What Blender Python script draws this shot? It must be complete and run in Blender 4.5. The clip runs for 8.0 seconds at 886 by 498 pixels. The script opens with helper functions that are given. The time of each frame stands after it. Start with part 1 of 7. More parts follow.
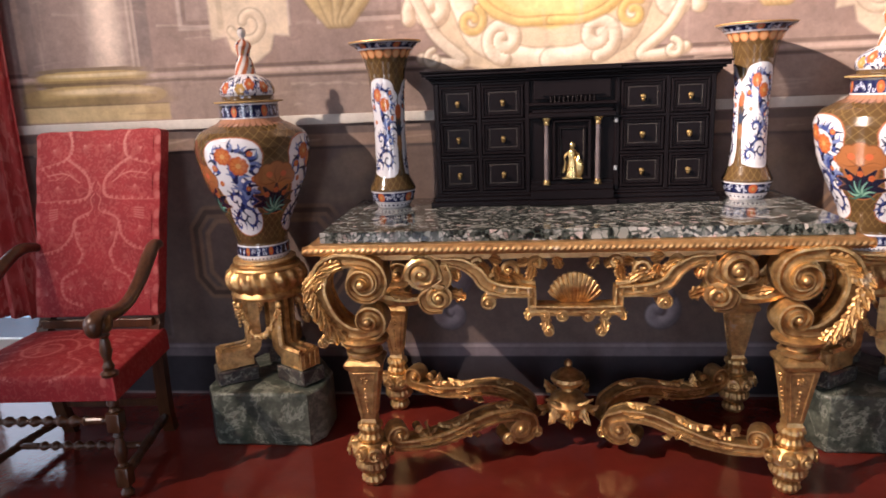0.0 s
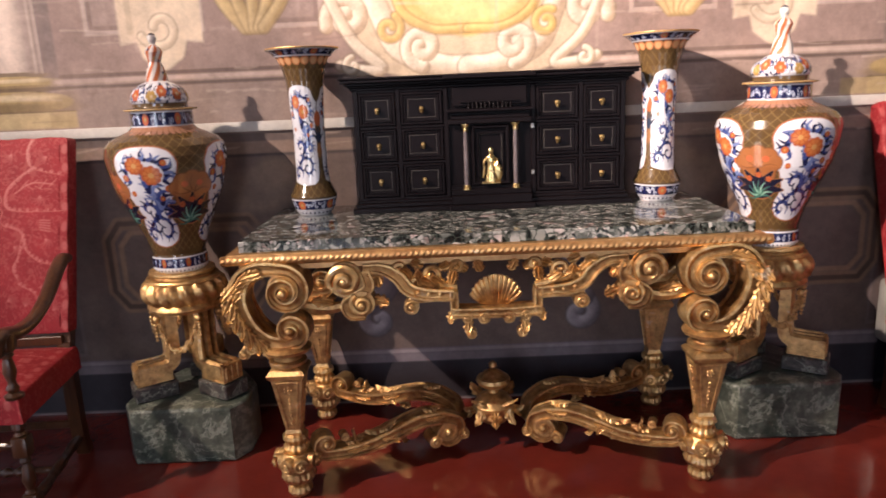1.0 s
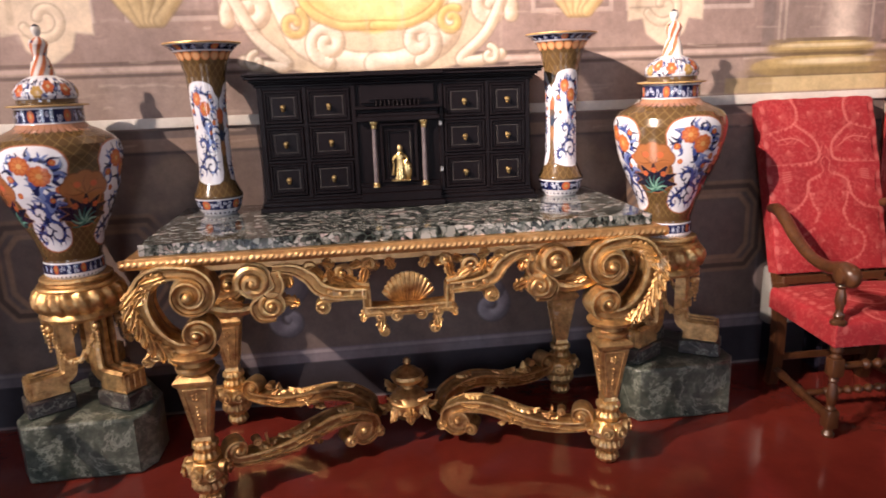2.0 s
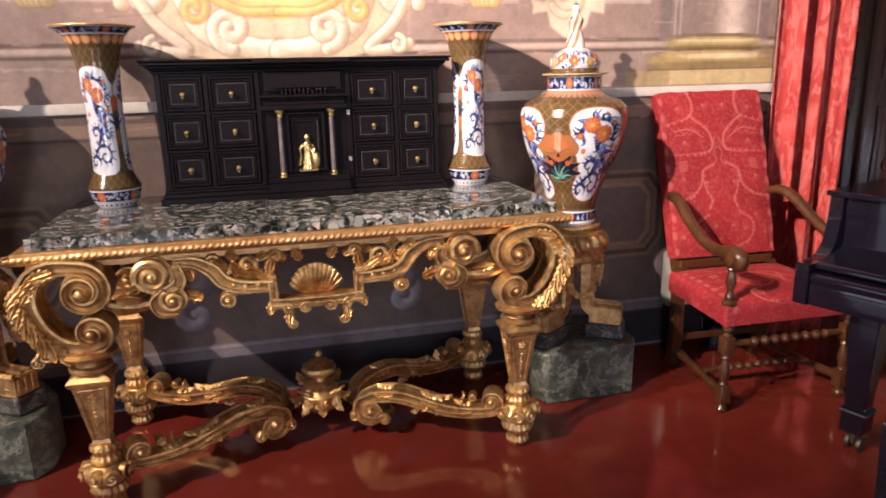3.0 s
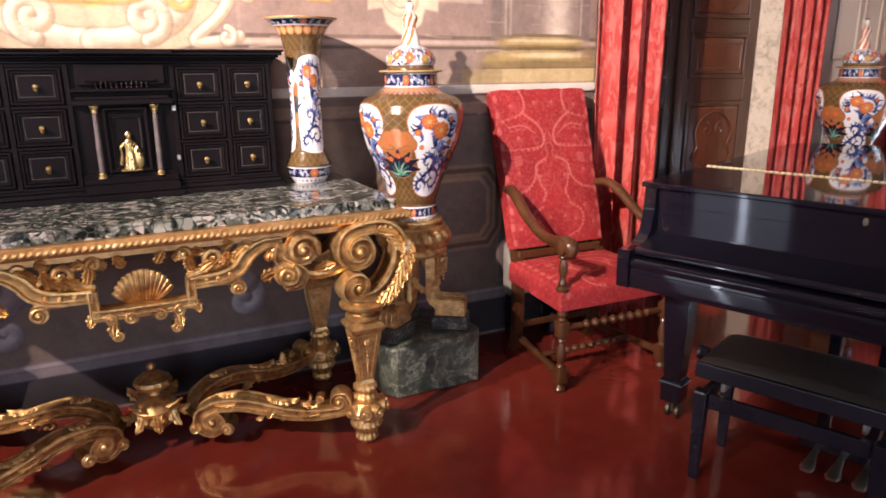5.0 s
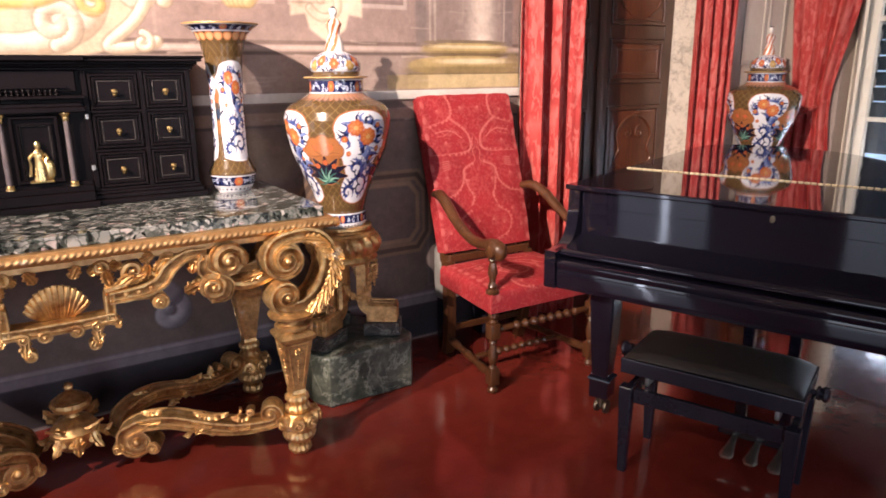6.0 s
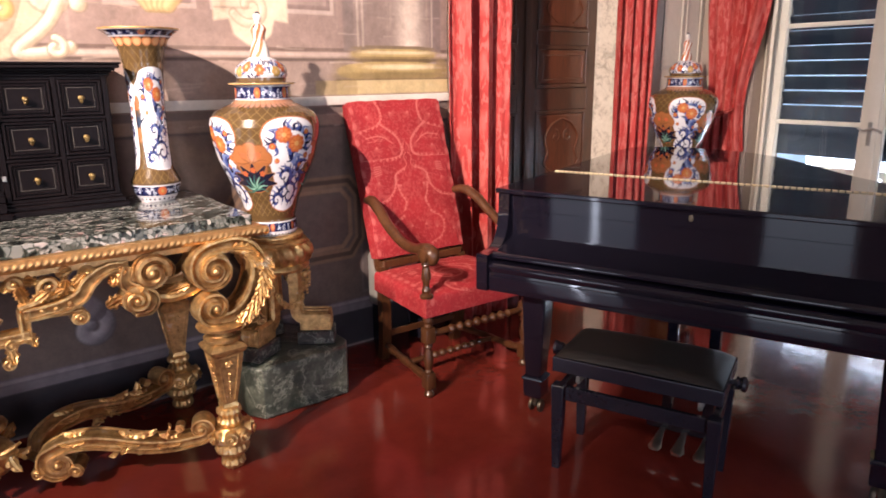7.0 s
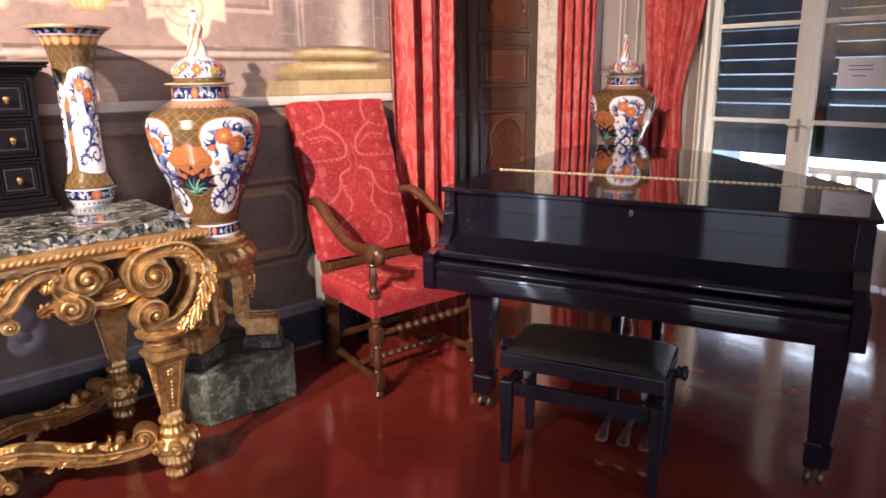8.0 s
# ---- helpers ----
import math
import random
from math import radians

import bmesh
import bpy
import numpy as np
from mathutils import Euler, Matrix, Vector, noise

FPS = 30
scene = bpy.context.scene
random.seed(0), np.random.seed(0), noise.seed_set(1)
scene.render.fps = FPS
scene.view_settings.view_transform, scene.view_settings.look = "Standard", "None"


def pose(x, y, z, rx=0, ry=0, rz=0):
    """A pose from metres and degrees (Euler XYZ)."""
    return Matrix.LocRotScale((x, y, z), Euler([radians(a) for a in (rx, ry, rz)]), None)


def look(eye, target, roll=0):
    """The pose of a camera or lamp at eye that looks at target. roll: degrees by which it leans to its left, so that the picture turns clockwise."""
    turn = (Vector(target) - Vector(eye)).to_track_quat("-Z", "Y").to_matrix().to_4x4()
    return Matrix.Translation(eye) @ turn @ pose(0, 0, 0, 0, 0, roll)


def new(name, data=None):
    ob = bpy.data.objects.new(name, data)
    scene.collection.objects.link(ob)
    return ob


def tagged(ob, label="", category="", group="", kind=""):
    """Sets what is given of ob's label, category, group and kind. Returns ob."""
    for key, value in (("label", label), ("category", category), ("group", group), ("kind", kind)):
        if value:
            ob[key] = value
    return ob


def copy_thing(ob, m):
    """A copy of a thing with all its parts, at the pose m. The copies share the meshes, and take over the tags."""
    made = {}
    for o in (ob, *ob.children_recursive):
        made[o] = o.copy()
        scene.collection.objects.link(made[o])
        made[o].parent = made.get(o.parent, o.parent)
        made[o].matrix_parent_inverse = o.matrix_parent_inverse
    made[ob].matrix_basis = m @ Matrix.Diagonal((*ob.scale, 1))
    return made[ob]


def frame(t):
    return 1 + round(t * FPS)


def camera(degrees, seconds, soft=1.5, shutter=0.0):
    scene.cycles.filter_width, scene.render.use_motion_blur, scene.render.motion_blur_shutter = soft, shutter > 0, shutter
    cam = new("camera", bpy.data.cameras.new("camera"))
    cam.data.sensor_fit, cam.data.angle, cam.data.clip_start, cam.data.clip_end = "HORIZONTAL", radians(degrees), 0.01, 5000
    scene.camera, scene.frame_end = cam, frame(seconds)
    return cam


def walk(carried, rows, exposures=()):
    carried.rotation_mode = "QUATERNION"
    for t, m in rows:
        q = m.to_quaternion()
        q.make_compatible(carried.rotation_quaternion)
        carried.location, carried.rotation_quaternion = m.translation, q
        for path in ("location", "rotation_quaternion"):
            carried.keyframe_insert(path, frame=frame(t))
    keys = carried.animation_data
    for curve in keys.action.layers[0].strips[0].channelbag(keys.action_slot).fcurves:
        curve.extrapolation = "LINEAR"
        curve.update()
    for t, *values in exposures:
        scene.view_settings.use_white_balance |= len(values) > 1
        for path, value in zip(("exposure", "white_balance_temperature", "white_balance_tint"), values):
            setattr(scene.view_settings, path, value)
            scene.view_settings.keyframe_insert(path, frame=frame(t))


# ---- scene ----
cam = camera(66.4, 8.0, soft=1.7, shutter=0.4)
PATH = [
    (0, (-0.006, -0.043, 1.473), (-0.219, 1.891, 1.01), -2.4),
    (0.5, (0.023, -0.049, 1.475), (-0.112, 1.892, 1.016), -2.6),
    (1, (0.03, -0.056, 1.467), (0.019, 1.893, 1.017), -2.5),
    (1.5, (0.03, -0.06, 1.475), (0.15, 1.883, 1.017), -2.3),
    (2.8, (0.064, -0.077, 1.471), (0.494, 1.812, 0.974), -1.5),
    (3, (0.078, -0.079, 1.467), (0.549, 1.799, 0.964), -1.3),
    (3.5, (0.094, -0.082, 1.473), (0.671, 1.762, 0.955), -0.9),
    (4, (0.1, -0.081, 1.473), (0.793, 1.72, 0.949), -0.4),
    (4.5, (0.12, -0.084, 1.467), (0.9, 1.683, 0.945), -0.3),
    (6, (0.15, -0.103, 1.479), (1.183, 1.531, 0.967), -0.4),
    (6.5, (0.154, -0.113, 1.474), (1.267, 1.472, 0.975), -0.4),
    (7, (0.164, -0.122, 1.484), (1.349, 1.409, 0.983), -0.5),
    (7.5, (0.17, -0.129, 1.472), (1.416, 1.356, 0.977), -0.6),
    (8, (0.176, -0.135, 1.475), (1.474, 1.303, 0.976), -0.7),
]
walk(cam, [(t, look(eye, target, roll)) for t, eye, target, roll in PATH], [(0, -0.27), (1.5, -0.20), (3, -0.11), (4.5, -0.02), (6, 0.06), (8, 0.14)])

# ---- light ----
world = bpy.data.worlds.new("world")
scene.world = world
world.use_nodes = True
wn = world.node_tree
sky = wn.nodes.new("ShaderNodeTexSky")
sky.sky_type = "NISHITA"
sky.sun_disc = False
sky.sun_elevation = radians(38)
sky.sun_rotation = radians(200)
wn.nodes["Background"].inputs["Strength"].default_value = 0.08
wn.links.new(sky.outputs["Color"], wn.nodes["Background"].inputs["Color"])
scene.view_settings.exposure = 0.0


def spot(name, eye, target, watts, degrees, blend, colour, radius):
    d = bpy.data.lights.new(name, "SPOT")
    d.energy, d.spot_size, d.spot_blend, d.color, d.shadow_soft_size = watts, radians(degrees), blend, colour, radius
    ob = new(name, d)
    ob.matrix_world = look(eye, target)
    return ob


def window_light(name, eye, target, w, h, watts, colour):
    d = bpy.data.lights.new(name, "AREA")
    d.shape, d.size, d.size_y, d.energy, d.color = "RECTANGLE", w, h, watts, colour
    ob = new(name, d)
    ob.matrix_world = look(eye, target)
    return ob


WARM = (1.0, 0.80, 0.69)
DAY = (0.77, 0.82, 1.0)
spot("spot_lamp", (-3.93, 0.25, 4.25), (0.0, 3.0, 1.10), 1850, 48, 1.0, WARM, 0.04)
spot("spot_lamp", (-3.2, -0.3, 4.2), (1.85, 3.0, 2.1), 4400, 45, 1.0, WARM, 0.04)
window_light("window_daylight", (-3.10, 3.55, 1.22), (-2.6, 0.0, 0.9), 1.3, 2.3, 20, DAY)
window_light("window_daylight", (5.86, 1.7, 0.52), (3.0, 1.7, 0.2), 1.4, 0.6, 28, DAY)
window_light("window_daylight", (-1.6, -4.35, 1.7), (-0.8, 2.0, 0.8), 1.3, 2.4, 92, DAY)
window_light("window_daylight", (-4.75, 1.585, 1.3), (0.0, 1.4, 1.0), 1.2, 2.2, 13, DAY)
window_light("window_daylight", (-4.72, 1.56, 1.3), (0.0, 1.5, 1.2), 0.09, 2.2, 11, DAY)
window_light("window_daylight", (-4.75, -1.31, 1.3), (0.0, -1.1, 1.0), 1.15, 2.2, 16, DAY)
window_light("window_daylight", (2.4, -4.35, 1.7), (1.6, 2.0, 0.8), 1.3, 2.4, 60, DAY)


# ---- mesh helpers ----
def link_mesh(name, verts, faces, mats, parent=None, smooth=True, label="", colours=None, face_mats=None):
    me = bpy.data.meshes.new(name)
    me.from_pydata([tuple(v) for v in verts], [], faces)
    for m in (mats if isinstance(mats, (list, tuple)) else [mats]):
        me.materials.append(m)
    if smooth:
        me.polygons.foreach_set("use_smooth", [True] * len(me.polygons))
    if face_mats is not None:
        me.polygons.foreach_set("material_index", face_mats)
    if colours is not None:
        a = me.color_attributes.new("paint", "FLOAT_COLOR", "POINT")
        a.data.foreach_set("color", np.asarray(colours, dtype=np.float32).ravel())
    me.update()
    ob = new(name, me)
    if parent is not None:
        ob.parent = parent
    if label:
        ob["label"] = label
    return ob


def part(name, bm, material, parent=None, label="", smooth=True, angle=35):
    """One bmesh as one mesh object, under a thing or a part."""
    me = bpy.data.meshes.new(name)
    bmesh.ops.recalc_face_normals(bm, faces=bm.faces)
    if smooth:
        lim = radians(angle)
        for f in bm.faces:
            f.smooth = True
        for e in bm.edges:
            if len(e.link_faces) == 2:
                a, b = sorted(f.calc_area() for f in e.link_faces)
                if e.calc_face_angle(0) > lim or b > 14 * a:
                    e.smooth = False
    bm.to_mesh(me)
    bm.free()
    me.materials.append(material)
    ob = new(name, me)
    if parent is not None:
        ob.parent = parent
    if label:
        ob["label"] = label
    return ob


def split_parts(name, bm, mat, parent, rest="", rest_parent=None, angle=35):
    """Each loose piece as a mesh of its own; the largest keeps the name where the rest has another."""
    seen, groups = set(), []
    for f in bm.faces:
        if f in seen:
            continue
        todo, island = [f], []
        seen.add(f)
        while todo:
            g = todo.pop()
            island.append(g)
            for v in g.verts:
                for h in v.link_faces:
                    if h not in seen:
                        seen.add(h)
                        todo.append(h)
        groups.append(island)
    if rest:
        groups.sort(key=lambda g: -sum(f.calc_area() for f in g))
    first = None
    for i, island in enumerate(groups):
        nb, at = bmesh.new(), {}
        for f in island:
            for v in f.verts:
                if v not in at:
                    at[v] = nb.verts.new(v.co)
            nb.faces.new([at[v] for v in f.verts])
        if rest and i:
            part(rest, nb, mat, rest_parent or first, angle=angle)
        else:
            ob = part(name, nb, mat, parent, angle=angle)
            first = first or ob
    bm.free()
    return first


def thing(name, m, label, category, group="", kind=""):
    ob = new(name)
    ob.empty_display_size = 0.05
    ob.matrix_world = m
    return tagged(ob, label, category, group, kind)


def add_box(bm, x0, x1, y0, y1, z0, z1, bevel=0.0, seg=1, m=None):
    r = bmesh.ops.create_cube(bm, size=1.0)
    vs = r["verts"]
    bmesh.ops.scale(bm, vec=(x1 - x0, y1 - y0, z1 - z0), verts=vs)
    bmesh.ops.translate(bm, vec=((x0 + x1) / 2, (y0 + y1) / 2, (z0 + z1) / 2), verts=vs)
    if bevel > 0:
        es = list({e for v in vs for e in v.link_edges})
        g = bmesh.ops.bevel(bm, geom=es, offset=bevel, segments=seg, affect="EDGES", profile=0.6)
        vs = list({v for f in g["faces"] for v in f.verts} | {v for v in vs if v.is_valid})
    if m is not None:
        bmesh.ops.transform(bm, matrix=m, verts=vs)
    return vs


def box(*a, **k):
    bm = bmesh.new()
    add_box(bm, *a, **k)
    return bm


def add_lathe(bm, profile, seg=32, m=None, wobble=None):
    """A turned body from (radius, height) pairs; wobble(angle, height) scales the radius."""
    rings = []
    new_vs = []
    for r, z in profile:
        ring = []
        for i in range(seg):
            a = 2 * math.pi * i / seg
            k = wobble(a, z) if wobble else 1.0
            ring.append(bm.verts.new((r * k * math.cos(a), r * k * math.sin(a), z)))
        rings.append(ring)
        new_vs += ring
    for a, b in zip(rings, rings[1:]):
        for i in range(seg):
            j = (i + 1) % seg
            bm.faces.new((a[i], a[j], b[j], b[i]))
    bm.faces.new(list(reversed(rings[0])))
    bm.faces.new(rings[-1])
    if m is not None:
        bmesh.ops.transform(bm, matrix=m, verts=new_vs)
    return new_vs


def lathe(profile, seg=32, **k):
    bm = bmesh.new()
    add_lathe(bm, profile, seg, **k)
    return bm


def smooth_line(pts, n=8):
    """Catmull-Rom through the points."""
    pts = [Vector(p) for p in pts]
    ext = [pts[0] * 2 - pts[1]] + pts + [pts[-1] * 2 - pts[-2]]
    out = []
    for i in range(1, len(ext) - 2):
        p0, p1, p2, p3 = ext[i - 1:i + 3]
        for k in range(n):
            t = k / n
            out.append(0.5 * (2 * p1 + (p2 - p0) * t + (2 * p0 - 5 * p1 + 4 * p2 - p3) * t * t + (3 * p1 - p0 - 3 * p2 + p3) * t ** 3))
    out.append(pts[-1])
    return out


def add_sweep(bm, pts, radii, seg=8, flat=1.0, side=None, section=None, m=None):
    """A tube along pts. radii: one number or one for each point; flat squashes it along the side axis; section: own (u, v) outline."""
    pts = [Vector(p) for p in pts]
    n = len(pts)
    if not hasattr(radii, "__len__"):
        radii = [radii] * n
    elif len(radii) != n:
        radii = list(np.interp(np.linspace(0, 1, n), np.linspace(0, 1, len(radii)), radii))
    sec = section or [(math.cos(2 * math.pi * i / seg), math.sin(2 * math.pi * i / seg)) for i in range(seg)]
    up = Vector(side) if side else None
    rings, vs = [], []
    prev = None
    for i, p in enumerate(pts):
        t = (pts[min(i + 1, n - 1)] - pts[max(i - 1, 0)]).normalized()
        if up is not None:
            s = (up - t * up.dot(t)).normalized()
        elif prev is None:
            s = t.orthogonal().normalized()
        else:
            s = (prev - t * prev.dot(t)).normalized()
        prev = s
        b = t.cross(s)
        ring = [bm.verts.new(p + (s * u * flat + b * v) * radii[i]) for u, v in sec]
        rings.append(ring)
        vs += ring
    k = len(sec)
    for a, b in zip(rings, rings[1:]):
        for i in range(k):
            bm.faces.new((a[i], a[(i + 1) % k], b[(i + 1) % k], b[i]))
    bm.faces.new(list(reversed(rings[0])))
    bm.faces.new(rings[-1])
    if m is not None:
        bmesh.ops.transform(bm, matrix=m, verts=vs)
    return vs


def spiral(cx, cz, r0, r1, a0, turns, n=40, y=0.0):
    """Points of a spiral in the xz plane, from radius r0 at a0 degrees inwards to r1."""
    out = []
    for i in range(n + 1):
        t = i / n
        a = radians(a0 + 360 * turns * t)
        r = r0 + (r1 - r0) * t ** 0.8
        out.append(Vector((cx + r * math.cos(a), y, cz + r * math.sin(a))))
    return out


def add_ball(bm, c, r, seg=10, squash=(1, 1, 1)):
    g = bmesh.ops.create_uvsphere(bm, u_segments=seg, v_segments=max(5, seg // 2 + 1), radius=r)
    bmesh.ops.scale(bm, vec=squash, verts=g["verts"])
    bmesh.ops.translate(bm, vec=c, verts=g["verts"])
    return g["verts"]


def add_prism(bm, outline, z0, z1, bevel=0.0, seg=2):
    """An upright prism over an outline in x and y."""
    lo = [bm.verts.new((x, y, z0)) for x, y in outline]
    hi = [bm.verts.new((x, y, z1)) for x, y in outline]
    n = len(outline)
    top = bm.faces.new(hi)
    bm.faces.new(list(reversed(lo)))
    for i in range(n):
        bm.faces.new((lo[i], lo[(i + 1) % n], hi[(i + 1) % n], hi[i]))
    if bevel > 0:
        es = list({e for v in lo + hi for e in v.link_edges if (e.verts[0] in hi) == (e.verts[1] in hi)})
        bmesh.ops.bevel(bm, geom=es, offset=bevel, segments=seg, affect="EDGES", profile=0.5)


# ---- materials ----
def material(name, rough=0.5, metal=0.0, coat=0.0):
    m = bpy.data.materials.new(name)
    m.use_nodes = True
    nt = m.node_tree
    b = nt.nodes["Principled BSDF"]
    b.inputs["Roughness"].default_value = rough
    b.inputs["Metallic"].default_value = metal
    b.inputs["Coat Weight"].default_value = coat
    return m, nt, b


def node(nt, kind, **inputs):
    n = nt.nodes.new(kind)
    for k, v in inputs.items():
        n.inputs[k.replace("_", " ")].default_value = v
    return n


def coords(nt, scale=(1, 1, 1), which="Object"):
    tc = nt.nodes.new("ShaderNodeTexCoord")
    mp = nt.nodes.new("ShaderNodeMapping")
    mp.inputs["Scale"].default_value = scale
    nt.links.new(tc.outputs[which], mp.inputs["Vector"])
    return mp.outputs["Vector"]


def noise_tex(nt, vec, scale, detail=4.0, rough=0.55, distort=0.0):
    n = node(nt, "ShaderNodeTexNoise", Scale=scale, Detail=detail, Roughness=rough, Distortion=distort)
    nt.links.new(vec, n.inputs["Vector"])
    return n.outputs["Fac"]


def ramp(nt, fac, stops):
    r = nt.nodes.new("ShaderNodeValToRGB")
    e = r.color_ramp.elements
    while len(e) < len(stops):
        e.new(0.5)
    for i, (p, c) in enumerate(stops):
        e[i].position = p
        e[i].color = (*c, 1) if len(c) == 3 else c
    nt.links.new(fac, r.inputs["Fac"])
    return r.outputs["Color"]


def mixed(nt, fac, a, b, blend="MIX"):
    n = nt.nodes.new("ShaderNodeMix")
    n.data_type, n.blend_type = "RGBA", blend
    for sock, v in ((n.inputs[0], fac), (n.inputs[6], a), (n.inputs[7], b)):
        if isinstance(v, bpy.types.NodeSocket):
            nt.links.new(v, sock)
        else:
            sock.default_value = v if not hasattr(v, "__len__") else (*v, 1)
    return n.outputs[2]


def bump(nt, b, height, strength=0.3, dist=0.004):
    n = node(nt, "ShaderNodeBump", Strength=strength, Distance=dist)
    nt.links.new(height, n.inputs["Height"])
    nt.links.new(n.outputs["Normal"], b.inputs["Normal"])


def span(nt, fac, a, b):
    n = nt.nodes.new("ShaderNodeMapRange")
    n.inputs["To Min"].default_value, n.inputs["To Max"].default_value = a, b
    nt.links.new(fac, n.inputs["Value"])
    return n.outputs["Result"]


def two_tone(name, c0, c1, scale=6.0, fine=60.0, rough=(0.4, 0.6), metal=0.0, relief=0.2, stretch=(1, 1, 1), coat=0.0, dist=0.002):
    m, nt, b = material(name, metal=metal, coat=coat)
    v = coords(nt, stretch)
    big, small = noise_tex(nt, v, scale, 4), noise_tex(nt, v, fine, 5, 0.65)
    f = mixed(nt, 0.4, big, small)
    col = ramp(nt, f, [(0.3, c0), (0.7, c1)])
    nt.links.new(col, b.inputs["Base Color"])
    nt.links.new(span(nt, big, *rough), b.inputs["Roughness"])
    if relief:
        bump(nt, b, small, relief, dist)
    return m


def gold_material(name, hi, lo, rough=(0.22, 0.45)):
    m, nt, b = material(name, metal=0.86)
    v = coords(nt)
    big, mid, small = noise_tex(nt, v, 7, 4), noise_tex(nt, v, 34, 5, 0.6), noise_tex(nt, v, 130, 5, 0.65)
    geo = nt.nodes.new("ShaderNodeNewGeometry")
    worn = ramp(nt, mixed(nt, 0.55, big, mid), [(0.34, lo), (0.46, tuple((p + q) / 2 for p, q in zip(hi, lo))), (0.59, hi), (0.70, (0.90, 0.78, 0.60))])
    # pointiness darkens the carved recesses: dirt and shade put into the colour
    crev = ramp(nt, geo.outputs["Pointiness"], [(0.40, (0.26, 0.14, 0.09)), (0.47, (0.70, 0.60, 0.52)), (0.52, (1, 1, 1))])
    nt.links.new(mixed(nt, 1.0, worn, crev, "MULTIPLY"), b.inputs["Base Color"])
    nt.links.new(span(nt, mixed(nt, 0.5, mid, small), *rough), b.inputs["Roughness"])
    bump(nt, b, mixed(nt, 0.35, mid, small), 0.45, 0.006)
    return m


def wood_material(name, c0, c1, rough=(0.25, 0.4), grain=(1, 1, 9), coat=0.3):
    m, nt, b = material(name, coat=coat)
    b.inputs["Coat Roughness"].default_value = 0.15
    v = coords(nt, (14, 14, 14 / grain[2]))
    g = noise_tex(nt, v, 3.0, 6, 0.6, 1.2)
    big = noise_tex(nt, coords(nt), 4, 3)
    nt.links.new(ramp(nt, mixed(nt, 0.35, g, big), [(0.3, c0), (0.68, c1)]), b.inputs["Base Color"])
    nt.links.new(span(nt, g, *rough), b.inputs["Roughness"])
    bump(nt, b, g, 0.12, 0.001)
    return m


def painted(name, rough=0.7, coat=0.0, fine=40.0, wear=0.25, relief=0.25, spec=0.5):
    """Takes its colours from the mesh's painted decoration, with stains and relief over it."""
    m, nt, b = material(name, rough, coat=coat)
    b.inputs["Specular IOR Level"].default_value = spec
    b.inputs["Coat Roughness"].default_value = 0.06
    a = nt.nodes.new("ShaderNodeAttribute")
    a.attribute_name = "paint"
    v = coords(nt)
    big, small = noise_tex(nt, v, 3.2, 6, 0.65), noise_tex(nt, v, fine, 6, 0.7)
    tone = ramp(nt, mixed(nt, 0.45, big, small), [(0.3, (1 - wear,) * 3), (0.7, (1 + wear * 0.6,) * 3)])
    nt.links.new(mixed(nt, 1.0, a.outputs["Color"], tone, "MULTIPLY"), b.inputs["Base Color"])
    if relief:
        bump(nt, b, small, relief, 0.002)
    return m


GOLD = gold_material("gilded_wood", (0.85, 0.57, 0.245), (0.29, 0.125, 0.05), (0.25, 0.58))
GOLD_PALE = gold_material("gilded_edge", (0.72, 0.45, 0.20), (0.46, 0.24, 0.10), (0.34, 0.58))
PEDAL = two_tone("pale_worn_brass", (0.60, 0.52, 0.42), (0.85, 0.78, 0.66), 20, 90, (0.3, 0.5), 1.0, 0.05)
BRASS = two_tone("brass", (0.75, 0.52, 0.2), (0.9, 0.68, 0.32), 20, 90, (0.2, 0.35), 1.0, 0.05)
STEEL = two_tone("dull_steel", (0.45, 0.43, 0.40), (0.62, 0.60, 0.56), 20, 90, (0.3, 0.5), 1.0, 0.05)
HINGE = two_tone("bright_hinge_brass", (0.70, 0.58, 0.34), (0.88, 0.78, 0.54), 40, 120, (0.3, 0.45), 0.35, 0.05)
CASTOR = two_tone("dull_old_metal", (0.10, 0.085, 0.065), (0.24, 0.20, 0.15), 20, 90, (0.4, 0.6), 1.0, 0.1)
EBONY = two_tone("ebony_veneer", (0.004, 0.003, 0.004), (0.010, 0.007, 0.008), 5, 50, (0.28, 0.42), 0.0, 0.08)
IVORY = two_tone("ivory_stringing", (0.06, 0.052, 0.045), (0.11, 0.098, 0.088), 30, 120, (0.4, 0.5), 0.0, 0.0)
OLD_BRASS = two_tone("old_brass", (0.30, 0.19, 0.07), (0.55, 0.38, 0.16), 25, 90, (0.35, 0.5), 1.0, 0.05)
STONE_COL = two_tone("grey_marble_column", (0.07, 0.055, 0.06), (0.16, 0.13, 0.13), 30, 80, (0.25, 0.35), 0.0, 0.0)
EBONY.node_tree.nodes["Principled BSDF"].inputs["Specular IOR Level"].default_value = 0.09
LACQUER = two_tone("black_piano_lacquer", (0.006, 0.005, 0.011), (0.010, 0.009, 0.016), 3, 400, (0.03, 0.06), 0.0, 0.0, coat=0.4)
BENCH_BLACK = two_tone("black_satin_lacquer", (0.010, 0.009, 0.016), (0.018, 0.016, 0.026), 4, 90, (0.16, 0.28), 0.0, 0.03)
LEATHER = two_tone("black_leatherette", (0.007, 0.007, 0.007), (0.013, 0.012, 0.012), 8, 260, (0.42, 0.54), 0.0, 0.25, dist=0.001)
WALNUT = wood_material("walnut", (0.030, 0.011, 0.005), (0.105, 0.040, 0.015))
